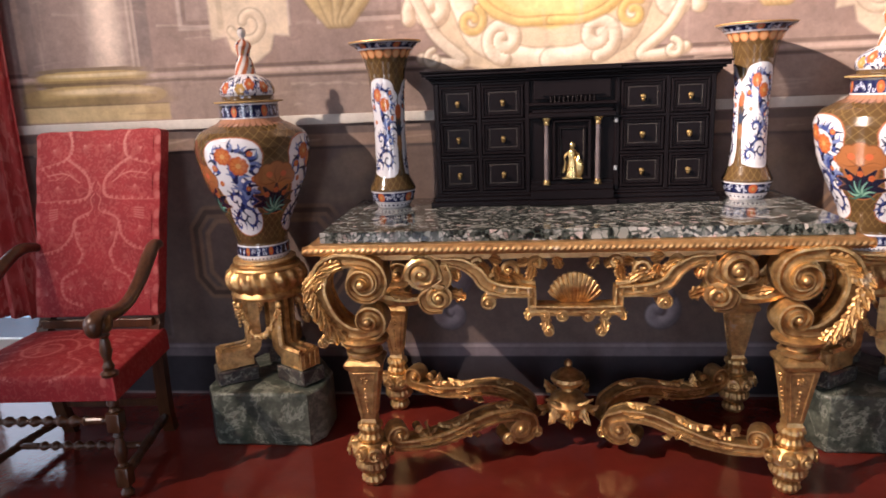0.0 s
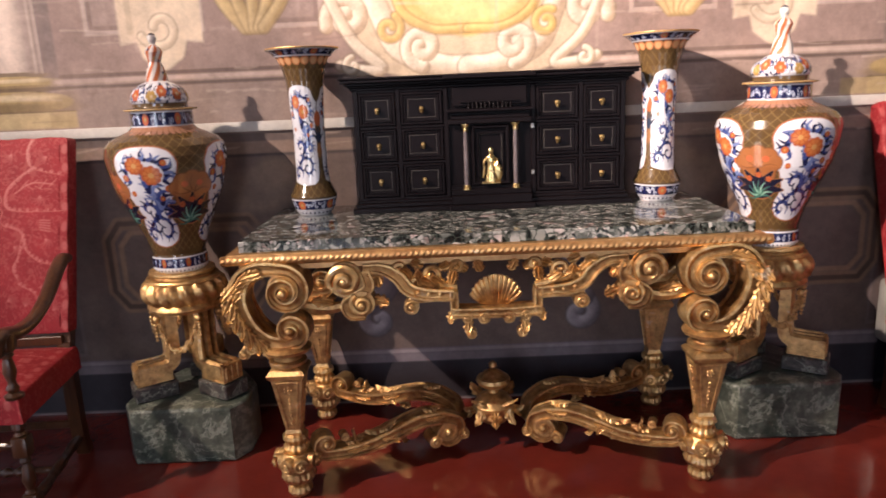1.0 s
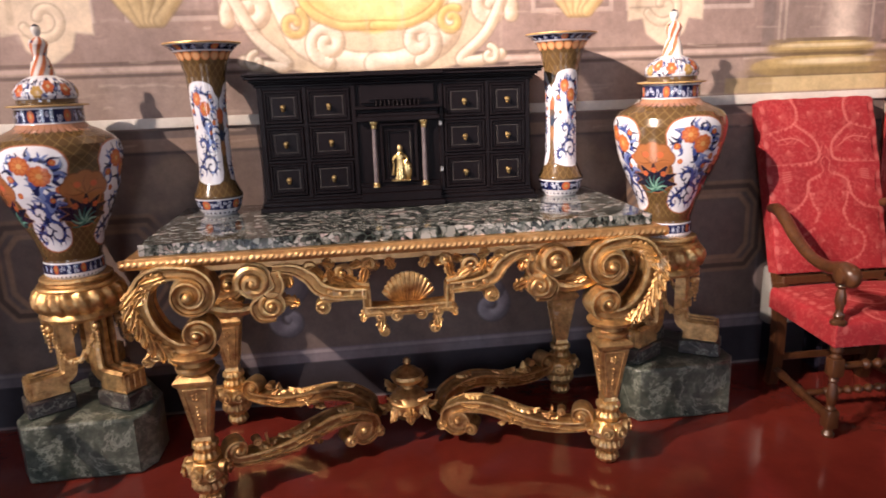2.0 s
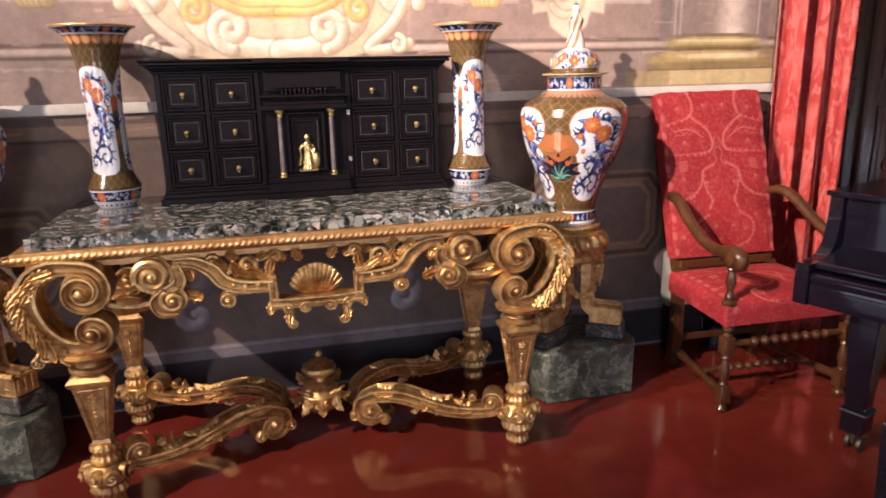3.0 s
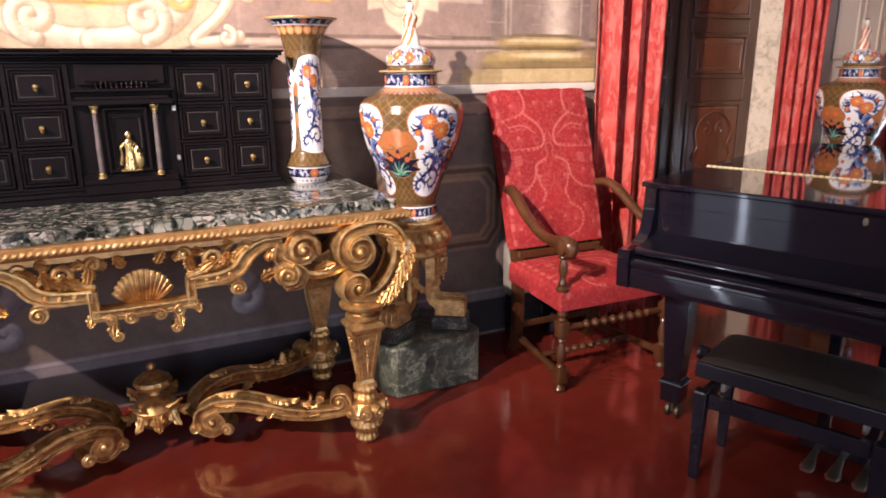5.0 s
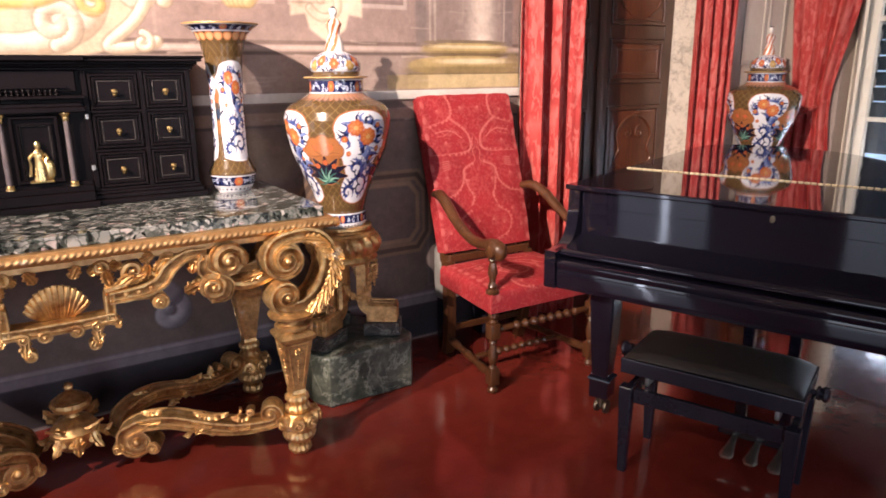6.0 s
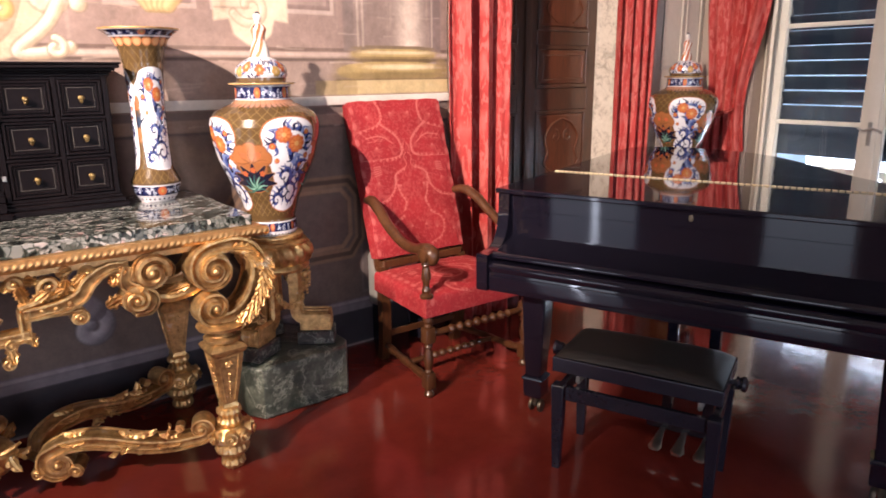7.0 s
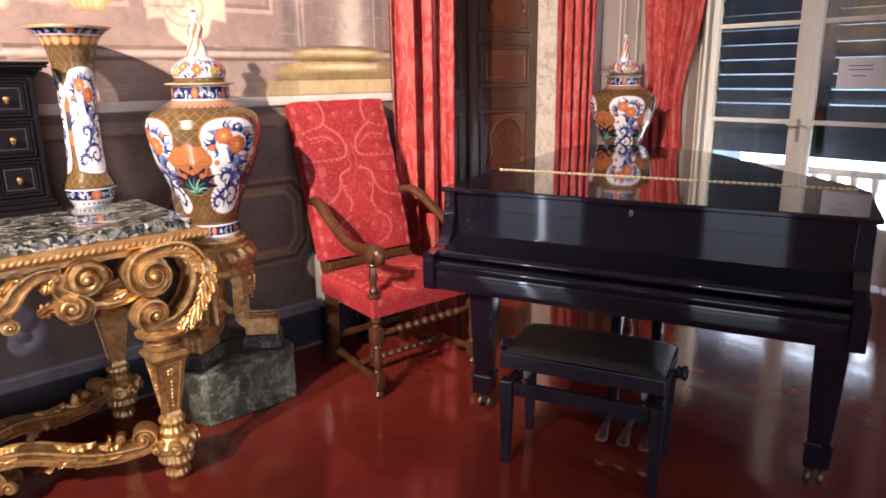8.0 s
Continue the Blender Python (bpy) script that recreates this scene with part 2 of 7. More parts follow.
DOORWOOD = wood_material("dark_carved_walnut", (0.030, 0.012, 0.008), (0.085, 0.034, 0.018), (0.28, 0.45))
DOORPANEL = wood_material("chestnut_panel", (0.050, 0.017, 0.010), (0.135, 0.044, 0.020), (0.25, 0.4))
WHITE_WOOD = two_tone("cream_window_paint", (0.74, 0.70, 0.61), (0.82, 0.78, 0.70), 5, 60, (0.4, 0.55), 0.0, 0.08)
PAPER = two_tone("white_paper", (0.82, 0.80, 0.83), (0.88, 0.86, 0.89), 4, 90, (0.7, 0.8), 0.0, 0.0)
INK = two_tone("grey_print", (0.12, 0.12, 0.14), (0.2, 0.2, 0.22), 30, 90, (0.7, 0.8), 0.0, 0.0)
CEILING = two_tone("old_plaster", (0.50, 0.44, 0.38), (0.62, 0.56, 0.50), 1.5, 30, (0.8, 0.9), 0.0, 0.2)
PLASTER = two_tone("side_plaster", (0.30, 0.24, 0.21), (0.40, 0.33, 0.29), 1.5, 30, (0.75, 0.9), 0.0, 0.2)
GREY_METAL = two_tone("grey_enamel", (0.20, 0.19, 0.18), (0.28, 0.27, 0.25), 5, 60, (0.4, 0.5), 0.0, 0.05)
SHUTTER = two_tone("dark_shutter_paint", (0.025, 0.036, 0.055), (0.045, 0.062, 0.090), 5, 60, (0.3, 0.42), 0.0, 0.1)


def floor_material():
    m, nt, b = material("waxed_red_floor", 0.12, coat=0.35)
    v = coords(nt)
    big, mid, small = noise_tex(nt, v, 0.9, 5, 0.6), noise_tex(nt, v, 6, 6, 0.7), noise_tex(nt, v, 45, 5, 0.7)
    base = ramp(nt, mixed(nt, 0.35, big, mid), [(0.3, (0.105, 0.014, 0.010)), (0.55, (0.175, 0.024, 0.016)), (0.75, (0.23, 0.042, 0.028))])
    chips = ramp(nt, noise_tex(nt, v, 17, 8, 0.72, 0.4), [(0.715, (0, 0, 0)), (0.75, (0.8, 0.8, 0.8))])
    nt.links.new(mixed(nt, chips, base, (0.30, 0.12, 0.085)), b.inputs["Base Color"])
    nt.links.new(span(nt, mixed(nt, 0.5, mid, small), 0.05, 0.17), b.inputs["Roughness"])
    b.inputs["Coat Roughness"].default_value = 0.06
    ripple = noise_tex(nt, v, 22, 4, 0.6, 0.3)
    bump(nt, b, mixed(nt, 0.5, mid, ripple), 0.32, 0.006)
    return m


def breccia_material():
    m, nt, b = material("green_grey_breccia", 0.12, coat=0.5)
    b.inputs["Coat Roughness"].default_value = 0.05
    v = coords(nt)
    w = nt.nodes.new("ShaderNodeVectorMath")
    w.operation = "ADD"
    n = node(nt, "ShaderNodeTexNoise", Scale=14.0, Detail=3.0)
    nt.links.new(v, n.inputs["Vector"])
    sc = nt.nodes.new("ShaderNodeVectorMath")
    sc.operation = "SCALE"
    sc.inputs["Scale"].default_value = 0.05
    nt.links.new(n.outputs["Color"], sc.inputs[0])
    nt.links.new(v, w.inputs[0])
    nt.links.new(sc.outputs[0], w.inputs[1])
    cols = []
    for s in (33.0, 70.0):
        vo = node(nt, "ShaderNodeTexVoronoi", Scale=s)
        nt.links.new(w.outputs[0], vo.inputs["Vector"])
        ed = node(nt, "ShaderNodeTexVoronoi", Scale=s)
        ed.feature = "DISTANCE_TO_EDGE"
        nt.links.new(w.outputs[0], ed.inputs["Vector"])
        sep = nt.nodes.new("ShaderNodeSeparateColor")
        nt.links.new(vo.outputs["Color"], sep.inputs["Color"])
        cells = ramp(nt, sep.outputs["Red"], [(0.0, (0.008, 0.010, 0.010)), (0.34, (0.020, 0.024, 0.022)), (0.48, (0.10, 0.11, 0.10)), (0.72, (0.32, 0.33, 0.31)), (0.93, (0.54, 0.52, 0.50)), (1.0, (0.55, 0.40, 0.38))])
        e2 = ramp(nt, ed.outputs["Distance"], [(0.02, (1, 1, 1)), (0.09, (0, 0, 0))])
        cols.append(mixed(nt, e2, cells, (0.055, 0.07, 0.06)))
    pick = ramp(nt, noise_tex(nt, v, 7, 3), [(0.44, (0, 0, 0)), (0.56, (1, 1, 1))])
    nt.links.new(mixed(nt, pick, cols[0], cols[1]), b.inputs["Base Color"])
    return m


def green_marble(name, dark, light, scale=5.0):
    m, nt, b = material(name, 0.32, coat=0.15)
    v = coords(nt)
    n1, n2 = noise_tex(nt, v, scale, 7, 0.65, 0.5), noise_tex(nt, v, scale * 5, 6, 0.75, 0.2)
    base = ramp(nt, mixed(nt, 0.4, n1, n2), [(0.40, dark), (0.55, tuple(0.3 * p + 0.7 * q * 0.5 for p, q in zip(dark, light))), (0.66, light)])
    vein = nt.nodes.new("ShaderNodeMath")
    vein.operation = "ABSOLUTE"
    sub = nt.nodes.new("ShaderNodeMath")
    sub.operation = "SUBTRACT"
    sub.inputs[1].default_value = 0.5
    nt.links.new(noise_tex(nt, v, scale * 0.9, 8, 0.7, 0.6), sub.inputs[0])
    nt.links.new(sub.outputs[0], vein.inputs[0])
    f = ramp(nt, vein.outputs[0], [(0.0, (0.7, 0.7, 0.7)), (0.022, (0, 0, 0))])
    nt.links.new(mixed(nt, f, base, (0.36, 0.38, 0.31)), b.inputs["Base Color"])
    nt.links.new(span(nt, n2, 0.2, 0.45), b.inputs["Roughness"])
    bump(nt, b, n2, 0.1, 0.002)
    return m


def damask_material(name, ground, figure, sheen=0.5, fine_amp=0.40, fine_scale=42, fine_z=0.8):
    """Woven silk: the matt ground and the glossier figure of a mirrored leaf pattern."""
    m, nt, b = material(name, 0.62)
    b.inputs["Sheen Weight"].default_value = sheen
    b.inputs["Sheen Roughness"].default_value = 0.35
    b.inputs["Specular IOR Level"].default_value = 0.28
    b.inputs["Sheen Tint"].default_value = (1.0, 0.55, 0.5, 1)
    a = nt.nodes.new("ShaderNodeAttribute")
    a.attribute_name = "paint"
    v = coords(nt)
    weave, blotch = noise_tex(nt, coords(nt, (1, 1, 0.25)), 260, 3, 0.6), noise_tex(nt, v, 7, 5, 0.6)
    sep = nt.nodes.new("ShaderNodeSeparateColor")
    nt.links.new(a.outputs["Color"], sep.inputs["Color"])
    g2 = ramp(nt, mixed(nt, 0.4, blotch, weave), [(0.3, tuple(c * 0.72 for c in ground)), (0.7, tuple(c * 1.25 for c in ground))])
    f2 = ramp(nt, weave, [(0.3, tuple(c * 0.8 for c in figure)), (0.7, figure)])
    fine = ramp(nt, noise_tex(nt, coords(nt, (1, 1, fine_z)), fine_scale, 2, 0.5, 1.6), [(0.52, (0, 0, 0)), (0.58, (fine_amp,) * 3)])
    figure_mask = mixed(nt, 1.0, mixed(nt, 0.12, a.outputs["Color"], (0, 0, 0)), fine, "LIGHTEN")
    nt.links.new(mixed(nt, figure_mask, g2, f2), b.inputs["Base Color"])
    nt.links.new(span(nt, sep.outputs["Red"], 0.66, 0.42), b.inputs["Roughness"])
    bump(nt, b, mixed(nt, 0.5, weave, sep.outputs["Red"]), 0.25, 0.0012)
    return m


def marble_white():
    m, nt, b = material("pale_breccia_jamb", 0.3)
    v = coords(nt)
    n1 = noise_tex(nt, v, 6, 7, 0.7, 1.5)
    n2 = noise_tex(nt, v, 22, 6, 0.7, 1.0)
    nt.links.new(ramp(nt, mixed(nt, 0.5, n1, n2), [(0.36, (0.26, 0.22, 0.18)), (0.5, (0.56, 0.50, 0.43)), (0.75, (0.70, 0.64, 0.56))]), b.inputs["Base Color"])
    return m


def glass_material():
    m, nt, b = material("window_glass", 0.02)
    b.inputs["Transmission Weight"].default_value = 1.0
    b.inputs["IOR"].default_value = 1.45
    b.inputs["Base Color"].default_value = (0.92, 0.96, 0.97, 1)
    return m


def glow(name, colour, strength):
    m = bpy.data.materials.new(name)
    m.use_nodes = True
    nt = m.node_tree
    nt.nodes.remove(nt.nodes["Principled BSDF"])
    e = node(nt, "ShaderNodeEmission", Strength=strength)
    n = noise_tex(nt, coords(nt), 2.2, 4)
    nt.links.new(ramp(nt, n, [(0.35, tuple(c * 0.55 for c in colour)), (0.65, colour)]), e.inputs["Color"])
    nt.links.new(e.outputs[0], nt.nodes["Material Output"].inputs["Surface"])
    return m


FLOOR = floor_material()
BRECCIA = breccia_material()
MARBLE_L = green_marble("grey_green_marble", (0.022, 0.032, 0.025), (0.26, 0.28, 0.22), 6)
MARBLE_PAD = green_marble("dark_speckled_marble", (0.012, 0.012, 0.016), (0.16, 0.13, 0.11), 16)
JAMB = marble_white()
DAMASK = damask_material("crimson_damask", (0.29, 0.020, 0.026), (0.60, 0.17, 0.15), sheen=0.0, fine_amp=0.22)
CURTAIN = damask_material("red_silk_curtain", (0.37, 0.036, 0.034), (0.58, 0.15, 0.13), sheen=0.15, fine_amp=0.7, fine_scale=26, fine_z=0.3)
FRESCO = painted("fresco_plaster", 0.75, 0.0, 26, 0.42, 0.35)
PORCELAIN = painted("painted_porcelain", 0.16, 0.6, 55, 0.10, 0.0)
GLASS = glass_material()


# ---- the room ----
WALL, LEFT_END, RIGHT_END, TOP = 3.02, -2.42, 2.64, 5.0


class Paint:
    """A grid of colours on which a decoration is laid stroke by stroke; u and v are metres."""

    def __init__(self, u, v, ground):
        self.u, self.v = np.meshgrid(u, v, indexing="ij")
        self.c = np.ones(self.u.shape + (3,)) * np.array(ground)

    def near(self, u0, u1, v0, v1):
        """The stretch of the sheet round a box, as a sheet of its own that shares its colours."""
        ua, va = self.u[:, 0], self.v[0, :]
        i0, i1 = np.searchsorted(ua, u0), np.searchsorted(ua, u1)
        j0, j1 = np.searchsorted(va, v0), np.searchsorted(va, v1)
        q = Paint((0.0,), (0.0,), (0, 0, 0))
        q.u, q.v, q.c = self.u[i0:i1, j0:j1], self.v[i0:i1, j0:j1], self.c[i0:i1, j0:j1]
        return q

    def lay(self, mask, colour, k=1.0):
        a = np.clip(mask, 0, 1)[..., None] * k
        self.c[...] = self.c * (1 - a) + np.array(colour) * a

    def rect(self, u0, u1, v0, v1, colour, soft=0.006, k=1.0):
        w = self.near(u0 - soft, u1 + soft, v0 - soft, v1 + soft)
        d = np.minimum(np.minimum(w.u - u0, u1 - w.u), np.minimum(w.v - v0, v1 - w.v))
        w.lay(d / soft + 0.5, colour, k)

    def blob(self, cu, cv, ru, rv, colour, soft=0.15, k=1.0, power=2.0):
        e = 1 + soft
        w = self.near(cu - ru * e, cu + ru * e, cv - rv * e, cv + rv * e)
        d = (np.abs((w.u - cu) / ru) ** power + np.abs((w.v - cv) / rv) ** power) ** (1 / power)
        w.lay((1 - d) / soft + 0.5, colour, k)

    def around(self, pts, margin):
        xs, ys = [q[0] for q in pts], [q[1] for q in pts]
        return self.near(min(xs) - margin, max(xs) + margin, min(ys) - margin, max(ys) + margin)

    def dist(self, pts):
        best = np.full(self.u.shape, 9.0)
        at = np.zeros(self.u.shape)
        sgn = np.zeros(self.u.shape)
        n = len(pts) - 1
        for i in range(n):
            ax_, ay_ = pts[i]
            bx_, by_ = pts[i + 1]
            dx, dy = bx_ - ax_, by_ - ay_
            ll = dx * dx + dy * dy + 1e-12
            t = np.clip(((self.u - ax_) * dx + (self.v - ay_) * dy) / ll, 0, 1)
            du, dv = self.u - ax_ - t * dx, self.v - ay_ - t * dy
            d = np.hypot(du, dv)
            m = d < best
            best[m] = d[m]
            at[m] = ((i + t) / n)[m]
            sgn[m] = (dv - du)[m]
        return best, at, sgn

    def stroke(self, pts, width, colour, dark=None, soft=0.006, k=1.0, taper=0.0):
        q = self.around(pts, width + soft + 0.012)
        if q.u.size == 0:
            return
        d, at, sgn = q.dist(pts)
        w = width * (1 - taper * at)
        if dark is not None:
            q.lay(np.clip((w + 0.007 - d) / 0.006 + 0.5, 0, 1), np.array(dark) * 0.55, 0.7)
        m = np.clip((w - d) / soft + 0.5, 0, 1) * k
        if dark is None:
            q.lay(m, colour)
        else:
            f = np.clip(0.58 + 0.75 * sgn / np.maximum(w, 1e-4), 0, 1)[..., None]
            col = np.array(dark) * (1 - f) + np.array(colour) * f
            q.c[...] = q.c * (1 - m[..., None]) + col * m[..., None]

    def shape(self, pts, colour, soft=0.005, k=1.0):
        """A filled outline."""
        q = self.around(pts, soft * 2)
        if q.u.size == 0:
            return
        inside = np.zeros(q.u.shape, bool)
        n = len(pts)
        for i in range(n):
            x0, y0 = pts[i]
            x1, y1 = pts[(i + 1) % n]
            if y0 == y1:
                continue
            inside ^= ((y0 > q.v) != (y1 > q.v)) & (q.u < (x1 - x0) * (q.v - y0) / (y1 - y0) + x0)
        d, _, _ = q.dist(list(pts) + [pts[0]])
        q.lay(np.where(inside, d, -d) / soft + 0.5, colour, k)


def curl(cu, cv, r0, r1, a0, turns, n=26):
    return [(p.x, p.z) for p in spiral(cu, cv, r0, r1, a0, turns, n)]


def soft_line(pts, n=6):
    return [(p.x, p.y) for p in smooth_line([(a, b, 0) for a, b in pts], n)]


CREAM, CREAM_D, YELLOW, YELLOW_D = (0.80, 0.74, 0.62), (0.42, 0.33, 0.23), (0.66, 0.50, 0.20), (0.44, 0.30, 0.10)


def fresco(u, v):
    p = Paint(u, v, (0.30, 0.235, 0.205))
    r = p.rect
    L, Rr = LEFT_END, RIGHT_END
    # upper field with framed panels
    r(L, Rr, 1.60, 9, (0.30, 0.225, 0.20))
    r(L, Rr, 1.597, 1.614, (0.15, 0.105, 0.09))
    r(L, Rr, 1.573, 1.592, (0.50, 0.40, 0.35))
    r(L, Rr, 1.550, 1.564, (0.10, 0.07, 0.06))
    for x0, x1 in ((-1.50, -0.98), (-0.86, -0.46), (0.86, 1.24), (1.30, 1.92)):
        r(x0, x1, 1.77, 3.2, (0.46, 0.38, 0.34))
        r(x0 + 0.02, x1 - 0.02, 1.79, 3.2, (0.24, 0.18, 0.165))
        r(x0 + 0.04, x1 - 0.04, 1.81, 3.2, (0.34, 0.265, 0.24))
    # painted columns with yellow bases
    for c, s in ((-1.95, 1), (2.28, -1)):
        r(c - 0.31, c + 0.31, 1.6, 9, (0.22, 0.175, 0.165))
        r(c - 0.23, c + 0.23, 1.62, 9, (0.36, 0.29, 0.26))
        g = np.clip((p.u - (c - 0.245)) / 0.48, 0, 1)
        m = ((p.u > c - 0.245) & (p.u < c + 0.235) & (p.v > 1.62)).astype(float)
        h = np.exp(-((g - 0.72) / 0.16) ** 2)[..., None]
        p.c = np.where(m[..., None] > 0, np.array((0.27, 0.21, 0.19)) * (1 - h) + np.array((0.74, 0.64, 0.55)) * h, p.c)
        p.blob(c, 1.618, 0.262, 0.012, (0.20, 0.15, 0.09), 0.15, 1, 3)
        p.blob(c, 1.586, 0.272, 0.028, (0.50, 0.385, 0.16), 0.08, 1, 3)
        p.blob(c + 0.03, 1.596, 0.24, 0.008, (0.74, 0.64, 0.40), 0.5, 0.9, 3)
        p.blob(c, 1.570, 0.262, 0.007, (0.28, 0.20, 0.08), 0.4, 0.9, 3)
        p.blob(c, 1.553, 0.255, 0.014, (0.17, 0.12, 0.055), 0.15, 1, 3)
        p.blob(c, 1.500, 0.355, 0.050, (0.47, 0.36, 0.155), 0.06, 1, 2.4)
        p.blob(c, 1.476, 0.33, 0.022, (0.25, 0.185, 0.08), 0.7, 0.9, 2.4)
        p.blob(c + 0.06, 1.522, 0.22, 0.013, (0.76, 0.66, 0.42), 0.7, 0.95, 2.4)
        p.blob(c - s * 0.31, 1.51, 0.045, 0.06, (0.27, 0.20, 0.09), 0.5, 0.7)
        for e in (-1, 1):
            p.blob(c + e * 0.33, 1.50, 0.05, 0.055, (0.26, 0.195, 0.095), 0.8, 0.4)
            p.blob(c + e * 0.25, 1.585, 0.04, 0.03, (0.28, 0.21, 0.10), 0.8, 0.35)
        p.stroke([(c - 0.36, 1.457), (c + 0.36, 1.457)], 0.005, (0.16, 0.115, 0.06), None, 0.004)
        r(c - 0.36, c + 0.36, 1.385, 1.455, (0.56, 0.46, 0.25))
        r(c + s * 0.36 - 0.12, c + s * 0.36 + (0.0 if s > 0 else 0.12), 1.385, 1.455, (0.42, 0.33, 0.17), k=0.8)
    # band under the rail
    r(L, Rr, 1.235, 1.29, (0.26, 0.19, 0.15))
    r(L, Rr, 1.29, 1.33, (0.13, 0.10, 0.09))
    # lower field
    low = np.clip((1.235 - p.v) / 0.006 + 0.5, 0, 1)
    p.lay(low, (0.150, 0.112, 0.098))
    r(L, Rr, 1.222, 1.236, (0.07, 0.055, 0.055))
    for x0, x1 in ((-2.3, -1.72), (2.02, 2.62)):
        r(x0, x1, 0.30, 1.16, (0.17, 0.135, 0.13))
        r(x0 + 0.015, x1 - 0.015, 0.315, 1.145, (0.12, 0.095, 0.092))
    for c in (-1.18, 1.66):
        pts = [(c - 0.36, 0.86), (c - 0.30, 0.94), (c + 0.30, 0.94), (c + 0.36, 0.86), (c + 0.36, 0.62), (c + 0.30, 0.54), (c - 0.30, 0.54), (c - 0.36, 0.62)]
        for d, col in ((0.03, (0.25, 0.165, 0.11)), (0.012, (0.09, 0.06, 0.045))):
            p.stroke(pts + [pts[0]], d, col)
        q = [(c + (x - c) * 0.84, 0.74 + (y - 0.74) * 0.78) for x, y in pts]
        p.stroke(q + [q[0]], 0.012, (0.30, 0.20, 0.135))
    # grey scrolls behind the table
    for s in (-1, 1):
        c = 0.17
        p.blob(c + s * 0.98, 1.06, 0.15, 0.10, (0.24, 0.18, 0.135), 0.5, 0.8)
        p.blob(c + s * 0.93, 0.86, 0.13, 0.09, (0.20, 0.15, 0.125), 0.6, 0.8)
        p.blob(c + s * 0.90, 1.15, 0.10, 0.07, (0.28, 0.21, 0.15), 0.5, 0.7)
        p.stroke(curl(c + s * 0.48, 0.42, 0.085, 0.02, 100 if s < 0 else 80, -s * 0.9), 0.03, (0.42, 0.39, 0.42), (0.16, 0.145, 0.17), 0.012)
        p.stroke(soft_line([(c + s * 0.50, 0.50), (c + s * 0.42, 0.60), (c + s * 0.46, 0.74)]), 0.045, (0.30, 0.27, 0.29), (0.14, 0.12, 0.14), 0.02)
    # skirting, drawn on the plaster
    r(L, Rr, -1, 0.275, (0.15, 0.13, 0.15))
    r(L, Rr, 0.250, 0.268, (0.27, 0.24, 0.255))
    r(L, Rr, 0.205, 0.243, (0.19, 0.165, 0.185))
    r(L, Rr, -1, 0.205, (0.030, 0.026, 0.034))
    r(L, Rr, -1, 0.012, (0.20, 0.17, 0.17))
    # great cartouche over the cabinet
    c = 0.16
    p.shape(soft_line([(c - 0.60, 1.86), (c - 0.46, 1.66), (c - 0.36, 1.56), (c, 1.52), (c + 0.36, 1.56), (c + 0.46, 1.66), (c + 0.60, 1.86), (c + 0.62, 2.6), (c, 2.9), (c - 0.62, 2.6)]), (0.56, 0.465, 0.335), 0.012)
    p.shape(soft_line([(c - 0.33, 1.90), (c - 0.26, 1.76), (c - 0.12, 1.73), (c, 1.70), (c + 0.12, 1.73), (c + 0.26, 1.76), (c + 0.33, 1.90), (c + 0.33, 2.4), (c, 2.55), (c - 0.33, 2.4)]), (0.60, 0.44, 0.17), 0.015)
    p.shape(soft_line([(c - 0.25, 1.92), (c - 0.17, 1.80), (c, 1.765), (c + 0.17, 1.80), (c + 0.25, 1.92), (c + 0.24, 2.3), (c, 2.42), (c - 0.24, 2.3)]), (0.68, 0.52, 0.24), 0.02)
    for s in (-1, 1):
        w, dk = CREAM, CREAM_D
        p.stroke(soft_line([(c + s * 0.46, 2.4), (c + s * 0.44, 2.0), (c + s * 0.37, 1.80), (c + s * 0.30, 1.66), (c + s * 0.12, 1.585), (c, 1.575)]), 0.045, w, dk, 0.012)
        p.stroke(curl(c + s * 0.20, 1.665, 0.085, 0.02, -90, s * 1.35), 0.026, w, dk, 0.009)
        p.stroke(curl(c + s * 0.52, 1.80, 0.095, 0.02, 200 if s < 0 else -20, s * 1.3), 0.030, w, dk, 0.01)
        p.stroke(soft_line([(c + s * 0.60, 1.90), (c + s * 0.50, 1.70), (c + s * 0.38, 1.585), (c + s * 0.46, 1.575), (c + s * 0.56, 1.60)]), 0.022, w, dk, 0.009)
        p.stroke(curl(c + s * 0.51, 1.595, 0.04, 0.012, 90, -s * 0.9), 0.012, w, dk, 0.006)
        p.stroke(curl(c + s * 0.34, 1.745, 0.06, 0.02, 60, s * 1.1), 0.015, YELLOW, YELLOW_D, 0.008)
        p.stroke(soft_line([(c + s * 0.30, 2.0), (c + s * 0.29, 1.83), (c + s * 0.16, 1.74), (c, 1.735)]), 0.016, YELLOW, YELLOW_D, 0.008)
        # small shields and gilded tassels
        q = c + s * 1.33
        p.shape([(q - 0.185, 2.3), (q - 0.18, 1.725), (q - 0.11, 1.735), (q - 0.09, 1.67)] + soft_line([(q - 0.08, 1.66), (q, 1.615), (q + 0.08, 1.66)]) + [(q + 0.09, 1.67), (q + 0.11, 1.735), (q + 0.18, 1.725), (q + 0.185, 2.3)], (0.64, 0.55, 0.42), 0.012)
        p.stroke(curl(q, 1.79, 0.09, 0.03, 200, 0.9), 0.016, (0.72, 0.64, 0.50), (0.50, 0.41, 0.30), 0.008)
        p.stroke([(q - 0.13, 1.78), (q - 0.13, 2.3)], 0.014, (0.50, 0.42, 0.31), None, 0.012)
        g = c + s * 0.92
